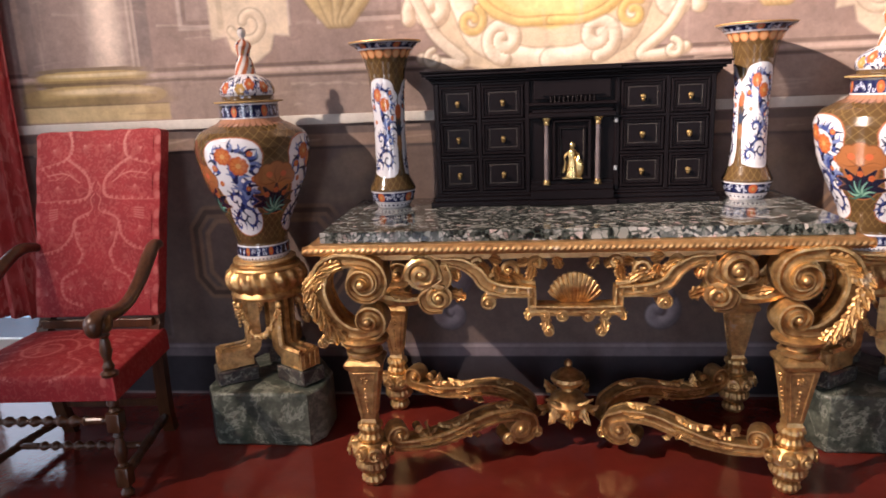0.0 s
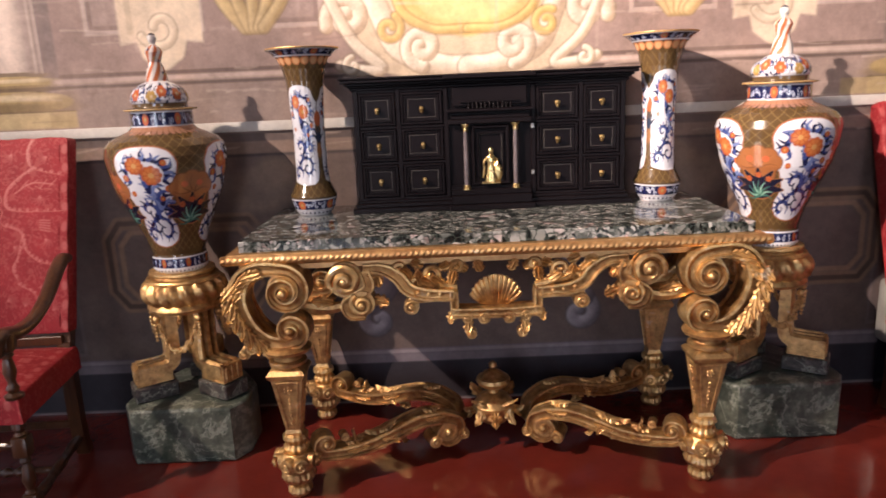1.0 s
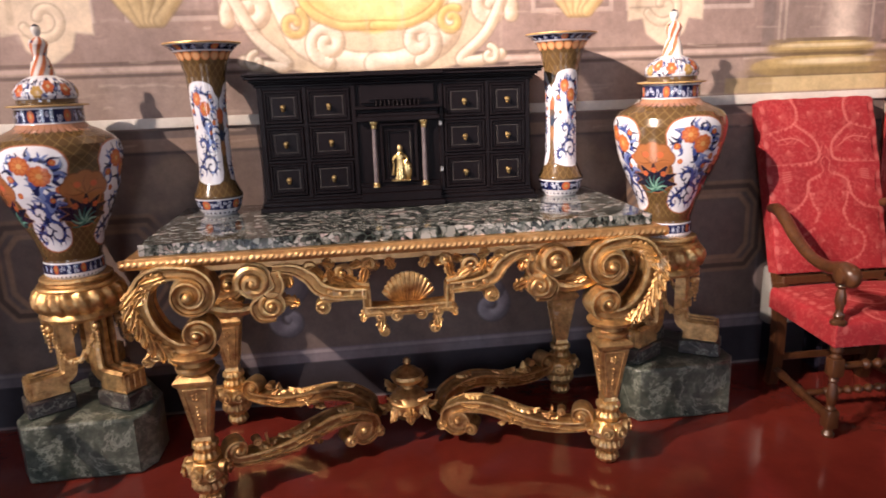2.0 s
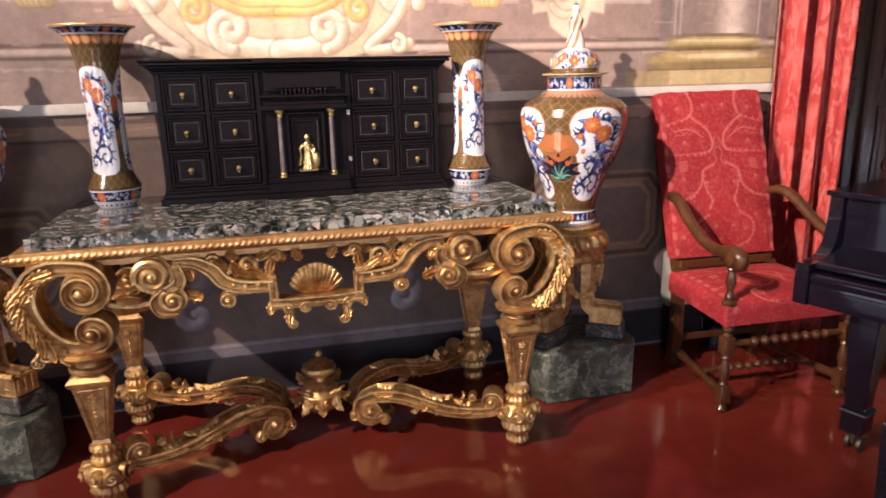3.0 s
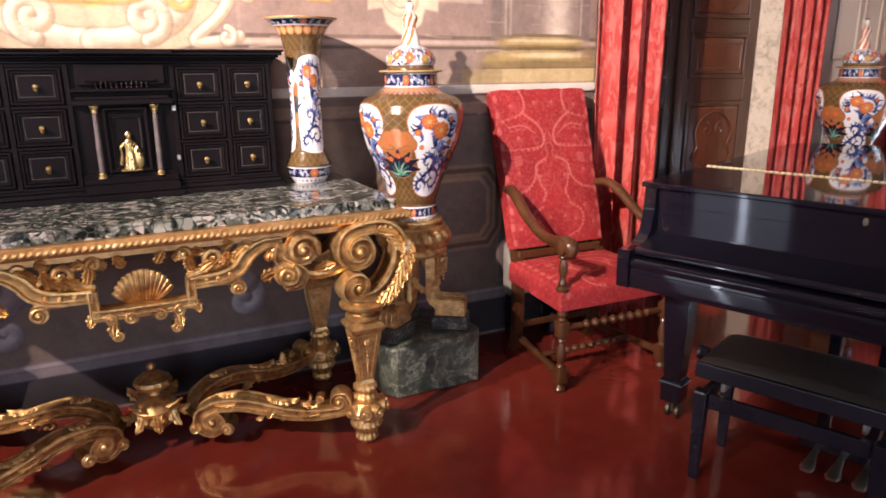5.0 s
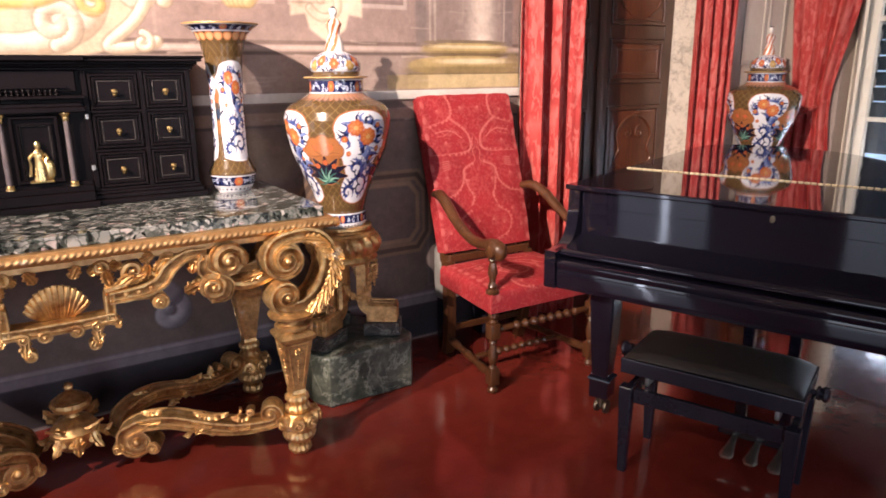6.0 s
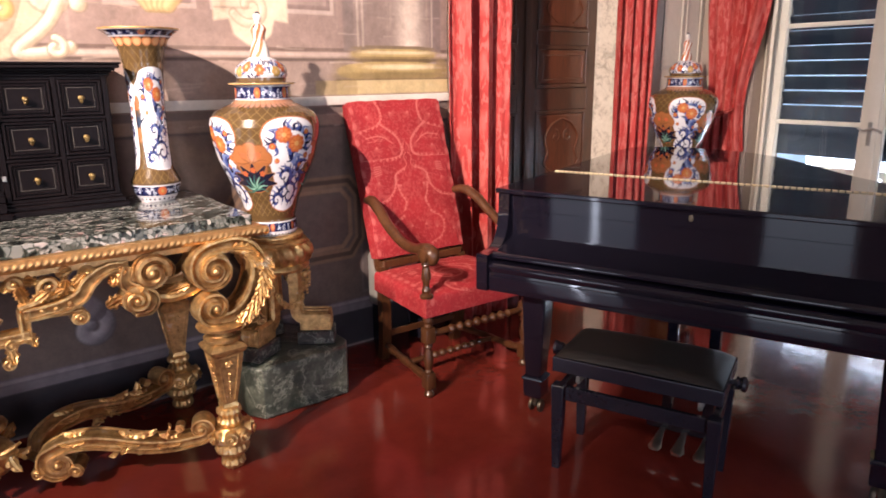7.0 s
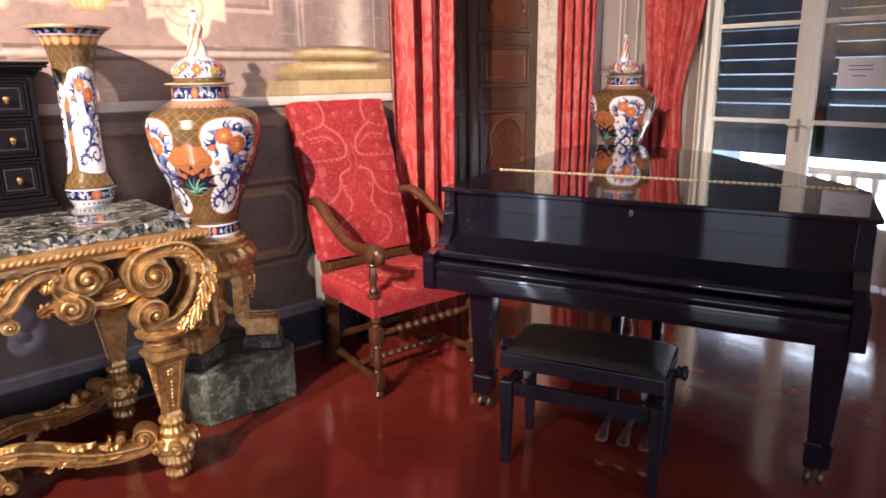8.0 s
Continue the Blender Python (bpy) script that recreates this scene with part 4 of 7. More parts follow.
    for s in (-1, 1):
        sc = bmesh.new()
        add_volute(sc, s * 0.535, 0.835, 0.072, 200 if s < 0 else -20, s * 1.8, -0.042, 0.035)
        add_volute(sc, s * 0.478, 0.748, 0.050, 120 if s < 0 else 60, -s * 1.7, -0.046, 0.03)
        add_scroll(sc, smooth_line([(s * 0.465, 0, 0.865), (s * 0.452, 0, 0.81), (s * 0.49, 0, 0.775), (s * 0.535, 0, 0.745), (s * 0.52, 0, 0.705), (s * 0.47, 0, 0.698)], 6), [0.02, 0.022, 0.024, 0.022, 0.02, 0.014], 0.038, s)
        acanthus(sc, (s * 0.44, -0.02, 0.76), (-s * 0.9, 0, -0.3), (0, -1, 0.2), 0.07, 0.028, 0.5, 3)
        add_sweep(sc, smooth_line([(s * 0.545, -0.005, 0.735), (s * 0.60, -0.008, 0.728), (s * 0.66, -0.008, 0.735), (s * 0.72, 0, 0.75)], 6), [0.018, 0.022, 0.022, 0.016], 8)
        acanthus(sc, (s * 0.58, -0.02, 0.75), (s * 0.9, 0, 0.15), (0, -1, 0.2), 0.09, 0.026, 0.5, 4)
        bmesh.ops.transform(sc, matrix=root, verts=sc.verts)
        part("volute", sc, GOLD, frame_)


def gilded_table():
    t = thing("console_table", pose(0, 0, 0), "carved gilded console table with scrolled legs and a breccia marble top", "table")
    x0, x1, y0, y1 = -0.757, 1.157, 2.215, 3.0
    cx = (x0 + x1) / 2
    bm = box(x0 + 0.055, x1 - 0.045, y0 + 0.048, y1 - 0.005, 0.946, 0.986, 0.003, 2)
    part("marble_top", bm, BRECCIA, t, "polished grey-green breccia marble slab", angle=50)
    bm = bmesh.new()
    add_box(bm, x0 + 0.016, x1 - 0.016, y0 + 0.016, y1, 0.908, 0.9455, 0.004)
    add_box(bm, x0 + 0.05, x1 - 0.05, y0 + 0.05, y0 + 0.075, 0.882, 0.909)
    add_box(bm, x0 + 0.05, x0 + 0.075, y0 + 0.075, y1 - 0.04, 0.882, 0.909)
    add_box(bm, x1 - 0.075, x1 - 0.05, y0 + 0.075, y1 - 0.04, 0.882, 0.909)
    add_box(bm, x0 + 0.05, x1 - 0.05, y1 - 0.04, y1 - 0.02, 0.86, 0.909)
    frame_ = part("frame", bm, GOLD_PALE, t)
    v, f = rope_strip(x1 - x0, y0, 0.910, 0.944)
    link_mesh("gadrooned_edge", [(a + cx, b, c) for a, b, c in v], f, GOLD_PALE, frame_)
    for s, xx in ((-1, x0), (1, x1)):
        v, f = rope_strip(y1 - y0, 0, 0.910, 0.944)
        link_mesh("gadrooned_edge", [(xx - s * b, a + (y0 + y1) / 2, c) for a, b, c in v], f, GOLD_PALE, frame_)
    LX0, LX1, LY0, LY1 = cx - 0.765, cx + 0.76, 2.262, 2.885
    for x, s in ((LX0, -1), (LX1, 1)):
        for y, g in ((LY0, -1), (LY1, 1)):
            console_leg(t, x, y, s, g)
    apron(t, cx, y0 + 0.068, 0)
    # stretcher: four scrolled arms to a hub with an urn
    hub = Vector((cx, (LY0 + LY1) / 2, 0))
    for x, s in ((LX0, -1), (LX1, 1)):
        for y in (LY0, LY1):
            foot = Vector((x, y, 0))
            d = hub - foot
            ln = d.length
            m = Matrix.Translation(foot) @ pose(0, 0, 0, 0, 0, math.degrees(math.atan2(d.y, d.x)))
            bm = bmesh.new()
            curl_in = spiral(0.108, 0.186, 0.040, 0.008, 270, -1.5, 30)[::-1]
            path = smooth_line([(0.110, 0, 0.146), (0.20, 0, 0.138), (0.30, 0, 0.146), (0.40, 0, 0.172), (0.49, 0, 0.194), (0.58, 0, 0.192), (0.645, 0, 0.168)], 7)
            curl_out = spiral(0.615, 0.122, 0.060, 0.010, 60, -1.6, 34)
            add_scroll(bm, curl_in[:-1] + path + curl_out[1:], [0.007, 0.011, 0.016, 0.021, 0.025, 0.028, 0.029, 0.029, 0.027, 0.022, 0.018, 0.014, 0.010], 0.040, 1)
            for ex, ez, er in ((0.108, 0.186, 0.012), (0.615, 0.122, 0.017)):
                for sy in (-1, 1):
                    add_ball(bm, (ex, sy * 0.036, ez), er, 10)
            add_lathe(bm, [(0.040, -0.034), (0.044, 0.0), (0.040, 0.034)], 20, m=Matrix.Translation((0.615, 0, 0.122)) @ Euler((radians(-90), 0, 0)).to_matrix().to_4x4())
            arm = part("stretcher_arm", bm, GOLD, t)
            bm2, lf2, bd2 = bmesh.new(), bmesh.new(), bmesh.new()
            add_volute(bm2, 0.555, 0.094, 0.028, 0, 1.5, -0.045, 0.04)
            add_volute(bm2, 0.185, 0.196, 0.018, 200, -1.3, -0.020, 0.018)
            add_volute(bm2, 0.685, 0.100, 0.024, 180, 1.4, -0.040, 0.03)
            both = bmesh.ops.duplicate(bm2, geom=bm2.verts[:] + bm2.edges[:] + bm2.faces[:])["geom"]
            bmesh.ops.scale(bm2, vec=(1, -1, 1), verts=[g for g in both if isinstance(g, bmesh.types.BMVert)])
            acanthus(lf2, (0.40, 0, 0.17), (0.25, 0, -1), (0.6, 0, 0.2), 0.085, 0.04, 0.6, 4)
            acanthus(lf2, (0.35, 0, 0.15), (-0.15, 0, -1), (-0.5, 0, 0.2), 0.06, 0.035, 0.6, 4)
            acanthus(lf2, (0.24, 0, 0.16), (-0.7, 0, 0.8), (0.6, 0, 0.6), 0.06, 0.028, 0.7, 4)
            acanthus(lf2, (0.36, 0, 0.185), (-1, 0, -0.15), (0, 0, 1), 0.10, 0.030, 0.35, 3)
            acanthus(lf2, (0.36, -0.03, 0.19), (0.5, 0, -0.8), (0, -1, 0), 0.07, 0.025, 0.4, 3)
            acanthus(lf2, (0.36, 0.03, 0.19), (0.5, 0, -0.8), (0, 1, 0), 0.07, 0.025, 0.4, 3)
            for q0 in (6, 16, 30):
                a, a2 = path[q0], path[q0 + 2]
                for sy in (-1, 1):
                    acanthus(lf2, (a.x, sy * 0.036, a.z + 0.008), (a2 - a).normalized(), (0, sy, 0.4), 0.09, 0.020, 0.10, 4)
                acanthus(lf2, (a.x, 0, a.z + 0.026), (a2 - a).normalized(), (0, 0, 1), 0.08, 0.030, 0.08, 4)
            for q in range(9):
                a = path[14 + q]
                add_ball(bd2, (a.x, 0, a.z + 0.022), 0.009, 6, (1, 1.6, 0.7))
            k = ln / 0.84
            for ob in (arm.data,):
                ob.transform(m @ Matrix.Diagonal((k, 1, 1, 1)))
            for piece, g in (("volute", bm2), ("leaf", lf2), ("bead", bd2)):
                bmesh.ops.transform(g, matrix=m @ Matrix.Diagonal((k, 1, 1, 1)), verts=g.verts)
                split_parts(piece, g, GOLD, arm)
    bm = bmesh.new()
    m = Matrix.Translation(hub)
    add_lathe(bm, [(0.03, 0.10), (0.055, 0.115), (0.075, 0.15), (0.085, 0.19), (0.06, 0.225), (0.028, 0.24)], 32, m=m)
    for k in range(8):
        a = math.pi / 4 * k
        o = Vector((math.cos(a), math.sin(a), 0))
        acanthus(bm, hub + o * 0.05 + Vector((0, 0, 0.20 if k % 2 else 0.165)), o + Vector((0, 0, 0.25 if k % 2 else -0.3)), Vector((0, 0, 1)) + o * 0.3, 0.085, 0.034, 0.5, 3)
        acanthus(bm, hub + o * 0.07 + Vector((0, 0, 0.20)), Vector((0, 0, -1)) + o * 0.25, o, 0.09, 0.03, 0.5, 3)
    centre = split_parts("stretcher_hub", bm, GOLD, t, "hub_leaf")
    bm = lathe([(0.024, 0.235), (0.020, 0.255), (0.040, 0.262), (0.062, 0.275), (0.070, 0.292), (0.066, 0.306), (0.050, 0.312), (0.040, 0.326), (0.018, 0.338), (0.011, 0.346), (0.017, 0.354), (0.015, 0.366), (0.008, 0.374)], 40, m=m, wobble=lambda a, z: 1 + (0.03 * math.cos(16 * a) if 0.26 < z < 0.32 else 0))
    part("urn_finial", bm, GOLD, centre)
    return t


gilded_table()


# ---- ebony cabinet ----
def frame_ring(bm, x0, x1, z0, z1, w, y0, y1):
    """A mitred frame, one connected piece, bevelled towards its front (y0)."""
    e = min(w * 0.3, 0.004)
    rings = []
    for d, y in ((0.0, y1), (0.0, y0 + e), (e, y0), (w - e, y0), (w, y0 + e), (w, y1)):
        rings.append([bm.verts.new(q) for q in ((x0 + d, y, z0 + d), (x1 - d, y, z0 + d), (x1 - d, y, z1 - d), (x0 + d, y, z1 - d))])
    for a, b in zip(rings, rings[1:] + rings[:1]):
        for i in range(4):
            bm.faces.new((a[i], a[(i + 1) % 4], b[(i + 1) % 4], b[i]))


def ebony_cabinet():
    c = thing("table_cabinet", pose(0.228, 2.755, 0.986), "black ebony table cabinet with small drawers and a gilt figure niche", "cabinet")
    H, W = 0.552, 0.556
    bm = bmesh.new()
    add_box(bm, -W, W, 0.012, 0.23, 0.05, H - 0.045)
    body = part("body", bm, EBONY, c)
    for x in (-W + 0.014, -0.372, -0.182 + 0.004, 0.182 - 0.004, 0.372, W - 0.014):
        bm = bmesh.new()
        add_box(bm, x - 0.009, x + 0.009, -0.002, 0.013, 0.055, H - 0.046, 0.002)
        part("stile", bm, EBONY, body)
    for z in (0.058, 0.205, 0.350, 0.495):
        for a, b in ((-W, -0.17), (0.17, W)):
            part("rail", box(a, b, 0.000, 0.013, z - 0.006, z + 0.006, 0.002), EBONY, body)
    bm = bmesh.new()
    for x, ya, yb, z0, z1 in ((W + 0.025, -0.02, 0.235, 0.0, 0.022), (W + 0.012, -0.010, 0.232, 0.022, 0.040), (W + 0.004, -0.003, 0.231, 0.040, 0.052), (0.178, -0.045, -0.0205, 0.0, 0.024), (0.166, -0.034, -0.0105, 0.0245, 0.062)):
        add_box(bm, -x, x, ya, yb, z0, z1, 0.003)
    split_parts("plinth", bm, EBONY, body)
    bm = bmesh.new()
    for i, (o, z0, z1) in enumerate(((0.008, 0.500, 0.512), (0.016, 0.512, 0.520), (0.026, 0.520, 0.530), (0.040, 0.530, 0.543), (0.046, 0.543, 0.552))):
        add_box(bm, -W - o, W + o, -o, 0.235, z0, z1, 0.003)
    add_box(bm, -0.185, 0.185, -0.054, -0.040, 0.532, 0.552, 0.003)
    part("cornice", bm, EBONY, body)
    for row, (z0, z1) in enumerate(((0.066, 0.197), (0.213, 0.342), (0.358, 0.487))):
        for x0, x1 in ((-0.530, -0.384), (-0.360, -0.192), (0.192, 0.360), (0.384, 0.530)):
            bm = bmesh.new()
            add_box(bm, x0, x1, 0.002, 0.014, z0, z1, 0.001)
            d = part("drawer", bm, EBONY, body)
            for o, w_, y_ in ((0.0, 0.010, -0.006), (0.013, 0.007, -0.003)):
                bm = bmesh.new()
                frame_ring(bm, x0 + o, x1 - o, z0 + o, z1 - o, w_, y_, 0.003)
                part("moulding", bm, EBONY, d)
            bm = bmesh.new()
            frame_ring(bm, x0 + 0.028, x1 - 0.028, z0 + 0.028, z1 - 0.026, 0.0017, 0.0004, 0.003)
            part("stringing", bm, IVORY, d, "pale ivory line inlay")
            bm = bmesh.new()
            cx, cz = (x0 + x1) / 2, (z0 + z1) / 2
            m = Matrix.Translation((cx, 0.002, cz)) @ Euler((radians(90), 0, 0)).to_matrix().to_4x4()
            add_lathe(bm, [(0.009, 0), (0.009, 0.003), (0.004, 0.005), (0.004, 0.010), (0.008, 0.014), (0.0095, 0.020), (0.006, 0.025), (0.002, 0.026)], 14, m=m)
            add_ball(bm, (cx, -0.008, cz - 0.010), 0.008, 10, (0.9, 0.8, 1.1))
            part("knob", bm, OLD_BRASS, d, "small brass drop knob")
    # niche with columns
    bm = bmesh.new()
    add_box(bm, -0.165, 0.165, -0.002, 0.013, 0.062, 0.10, 0.002)
    add_box(bm, -0.165, 0.165, -0.020, 0.013, 0.062, 0.084, 0.002)
    add_box(bm, -0.170, 0.170, -0.026, 0.013, 0.352, 0.372, 0.003)
    add_box(bm, -0.158, 0.158, -0.016, 0.013, 0.372, 0.386, 0.002)
    add_box(bm, -0.175, 0.175, -0.034, 0.013, 0.400, 0.412, 0.003)
    add_box(bm, -0.150, 0.150, -0.010, 0.013, 0.425, 0.500, 0.002)
    add_box(bm, -0.12, 0.12, -0.020, -0.008, 0.438, 0.446, 0.001)
    frame_ring(bm, -0.078, 0.078, 0.10, 0.345, 0.014, -0.012, 0.010)
    frame_ring(bm, -0.055, 0.055, 0.105, 0.315, 0.007, -0.006, 0.010)
    add_box(bm, -0.078, 0.078, 0.004, 0.013, 0.10, 0.345)
    niche = split_parts("niche", bm, EBONY, body, "moulding", body)
    bm = bmesh.new()
    for i in range(11):
        x = -0.085 + 0.17 * i / 10
        add_lathe(bm, [(0.003, 0.412), (0.005, 0.416), (0.003, 0.420), (0.005, 0.427), (0.003, 0.433), (0.005, 0.437)], 8, m=Matrix.Translation((x, -0.022, 0)))
    part("gallery", bm, EBONY, niche)
    bm = bmesh.new()
    frame_ring(bm, -0.046, 0.046, 0.112, 0.308, 0.0016, -0.001, 0.0055)
    part("stringing", bm, IVORY, niche, "pale ivory line inlay")
    for s in (-1, 1):
        bm = lathe([(0.010, 0.102), (0.0105, 0.18), (0.0085, 0.325)], 18, m=Matrix.Translation((s * 0.102, -0.012, 0)))
        col = part("column", bm, STONE_COL, body, "slim grey stone column")
        o = Matrix.Translation((s * 0.102, -0.012, 0))
        part("base", lathe([(0.016, 0.084), (0.016, 0.089), (0.013, 0.093), (0.014, 0.098), (0.011, 0.103)], 16, m=o), BRASS, col, "gilt brass base")
        part("capital", lathe([(0.009, 0.322), (0.011, 0.330), (0.010, 0.336), (0.017, 0.347), (0.017, 0.352)], 16, m=o), BRASS, col, "gilt brass capital")
    for z in (0.145, 0.335):
        bm = box(0.166, 0.180, -0.008, 0.0, z - 0.010, z + 0.010, 0.002)
        part("hinge", bm, STEEL, niche)
    # gilt figure: a plain draped shape on a plinth
    bm = bmesh.new()
    add_box(bm, -0.038, 0.038, -0.024, 0.002, 0.104, 0.114, 0.003)
    add_lathe(bm, [(0.026, 0.113), (0.022, 0.14), (0.017, 0.17), (0.015, 0.19), (0.019, 0.208), (0.012, 0.222), (0.006, 0.227), (0.010, 0.236), (0.010, 0.246), (0.003, 0.254)], 14, m=Matrix.Translation((0.0, -0.010, 0)) @ Matrix.Diagonal((1, 0.6, 1, 1)))
    add_ball(bm, (0.028, -0.008, 0.150), 0.034, 12, (0.55, 0.22, 1.15))
    add_sweep(bm, smooth_line([(-0.015, -0.012, 0.212), (-0.030, -0.014, 0.195), (-0.028, -0.016, 0.17), (-0.034, -0.014, 0.13)], 4), [0.006, 0.005, 0.004, 0.006], 7)
    add_sweep(bm, smooth_line([(0.015, -0.012, 0.212), (0.026, -0.016, 0.198), (0.018, -0.02, 0.18)], 4), [0.006, 0.005, 0.004], 7)
    part("figurine", bm, BRASS, niche, "small gilt bronze draped figure")
    return c


ebony_cabinet()


# ---- porcelain ----
P_WHITE, P_BLUE, P_RUST, P_BROWN, P_GILT = (0.70, 0.70, 0.75), (0.011, 0.014, 0.060), (0.46, 0.115, 0.040), (0.100, 0.060, 0.025), (0.40, 0.25, 0.08)


def brush(p, x, y, a, ln, bend, width, colour):
    """One tapering, curved leaf of the brush."""
    mx, my = x + 0.55 * ln * math.cos(a + bend), y + 0.55 * ln * math.sin(a + bend)
    p.stroke(soft_line([(x, y), (mx, my), (x + ln * math.cos(a), y + ln * math.sin(a))], 4), width, colour, None, 0.0025, taper=0.75)


def spray(p, cu, v0, v1, w, rng):
    """A sweeping blue acanthus below, a stem with long leaves, and two rust peonies on a white ground."""
    h = v1 - v0
    navy, mid, pale = P_BLUE, (0.05, 0.075, 0.24), (0.16, 0.21, 0.42)
    k0 = w / 0.20
    for cx, cy, r, a0, tr, lw in ((0.12, 0.16, 0.30, 160, -1.25, 0.0065), (-0.26, 0.10, 0.16, 30, 1.1, 0.005), (-0.10, 0.38, 0.20, -60, 1.1, 0.0055), (0.26, 0.36, 0.12, 120, -1.0, 0.0045)):
        line = curl(cu + cx * w, v0 + cy * h, r * w, r * w * 0.15, a0, tr)
        p.stroke(line, lw, navy, None, 0.0025, taper=0.5)
        for i in range(1, 17, 2):
            (x, y), (x2, y2) = line[i], line[i + 1]
            a = math.atan2(y2 - y, x2 - x)
            for sd in (-1, 1):
                brush(p, x, y, a + sd * 0.8 + 3.14, (0.046 - 0.0015 * i) * k0, -sd * 0.6, 0.0068 * k0, navy if (i + sd) % 4 else mid)
    stem = soft_line([(cu - 0.02 * w, v0 + 0.30 * h), (cu + 0.22 * w, v0 + 0.45 * h), (cu + 0.02 * w, v0 + 0.58 * h), (cu - 0.06 * w, v0 + 0.78 * h)])
    p.stroke(stem, 0.0045 * k0, navy, None, 0.0025)
    for i in range(1, len(stem) - 2):
        x, y = stem[i]
        sd = 1 if i % 2 else -1
        brush(p, x, y, 0.9 - 0.9 * sd + rng.uniform(-0.5, 0.5) + 0.4, rng.uniform(0.050, 0.078) * k0, 0.5 * sd, 0.0095 * k0, (navy, mid, pale)[i // 2 % 3])
    for i in range(22):
        a = math.pi * (-0.15 + 1.3 * i / 21)
        x, y = cu + (0.02 + 0.34 * math.cos(a)) * w, v0 + (0.75 + 0.15 * math.sin(a)) * h
        brush(p, x, y, a + rng.uniform(-0.9, 0.9), rng.uniform(0.024, 0.042) * k0, rng.choice([-0.6, 0.6]), 0.0078 * k0, (navy, mid, navy, pale)[i % 4])
    for dx, dy, r in ((0.38, 0.60, 0.06), (-0.36, 0.72, 0.06), (0.34, 0.86, 0.05), (0.24, 0.50, 0.045), (-0.28, 0.56, 0.05), (-0.14, 0.84, 0.15), (0.12, 0.74, 0.165)):
        x, y, r = cu + dx * w, v0 + dy * h, r * w
        for k in range(9):
            a = 6.28 * k / 9
            p.blob(x + r * 0.75 * math.cos(a), y + r * 0.75 * math.sin(a), r * 0.36, r * 0.36, P_RUST, 0.3)
        p.blob(x, y, r * 0.8, r * 0.8, (0.58, 0.19, 0.06), 0.3)
        for k in range(8):
            a = 6.28 * k / 8
            p.stroke([(x + r * 0.3 * math.cos(a), y + r * 0.3 * math.sin(a)), (x + r * 0.9 * math.cos(a), y + r * 0.9 * math.sin(a))], 0.0010, (0.34, 0.06, 0.02), None, 0.002)
        p.blob(x, y, r * 0.30, r * 0.30, (0.60, 0.33, 0.12), 0.4)


def band_blue(p, v0, v1, length, rng, n):
    p.rect(-1, 9, v0, v1, P_BLUE, 0.003)
    h = v1 - v0
    for i in range(n):
        x = length * (i + 0.5) / n
        if i % 4 == 2:
            p.blob(x, (v0 + v1) / 2, h * 0.42, h * 0.42, P_RUST, 0.2)
            p.blob(x, (v0 + v1) / 2, h * 0.14, h * 0.14, P_GILT, 0.3)
        else:
            for k in range(3):
                p.stroke(curl(x + rng.uniform(-0.3, 0.3) * h, v0 + h * rng.uniform(0.25, 0.75), h * 0.2, h * 0.06, rng.uniform(0, 360), rng.choice([-0.7, 0.7]), 8), h * 0.045, (0.50, 0.54, 0.68), None, 0.003)
    p.rect(-1, 9, v0 - 0.002, v0 + 0.003, P_WHITE, 0.002)
    p.rect(-1, 9, v1 - 0.003, v1 + 0.002, P_WHITE, 0.002)


def painted_lathe(name, profile, seg, p, u, v, parent, label=""):
    """A fine turned mesh that takes its colours from the painted sheet p (u: round, v: up)."""
    r = np.interp(v, [z for _, z in profile], [a for a, _ in profile])
    n, k = len(u) - 1, len(v)
    ang = 2 * np.pi * np.arange(n) / n
    V = np.stack([r[None, :] * np.cos(ang)[:, None], r[None, :] * np.sin(ang)[:, None], np.broadcast_to(v[None, :], (n, k))], -1)
    idx = np.arange(n * k).reshape(n, k)
    j = np.roll(idx, -1, axis=0)
    f = np.stack([idx[:, :-1], j[:, :-1], j[:, 1:], idx[:, 1:]], -1).reshape(-1, 4).tolist()
    f.append(idx[::-1, 0].tolist())
    f.append(idx[:, -1].tolist())
    col = np.ones((n * k, 4))
    col[:, :3] = p.c[:n].reshape(-1, 3)
    return link_mesh(name, V.reshape(-1, 3).tolist(), f, PORCELAIN, parent, colours=col, label=label)


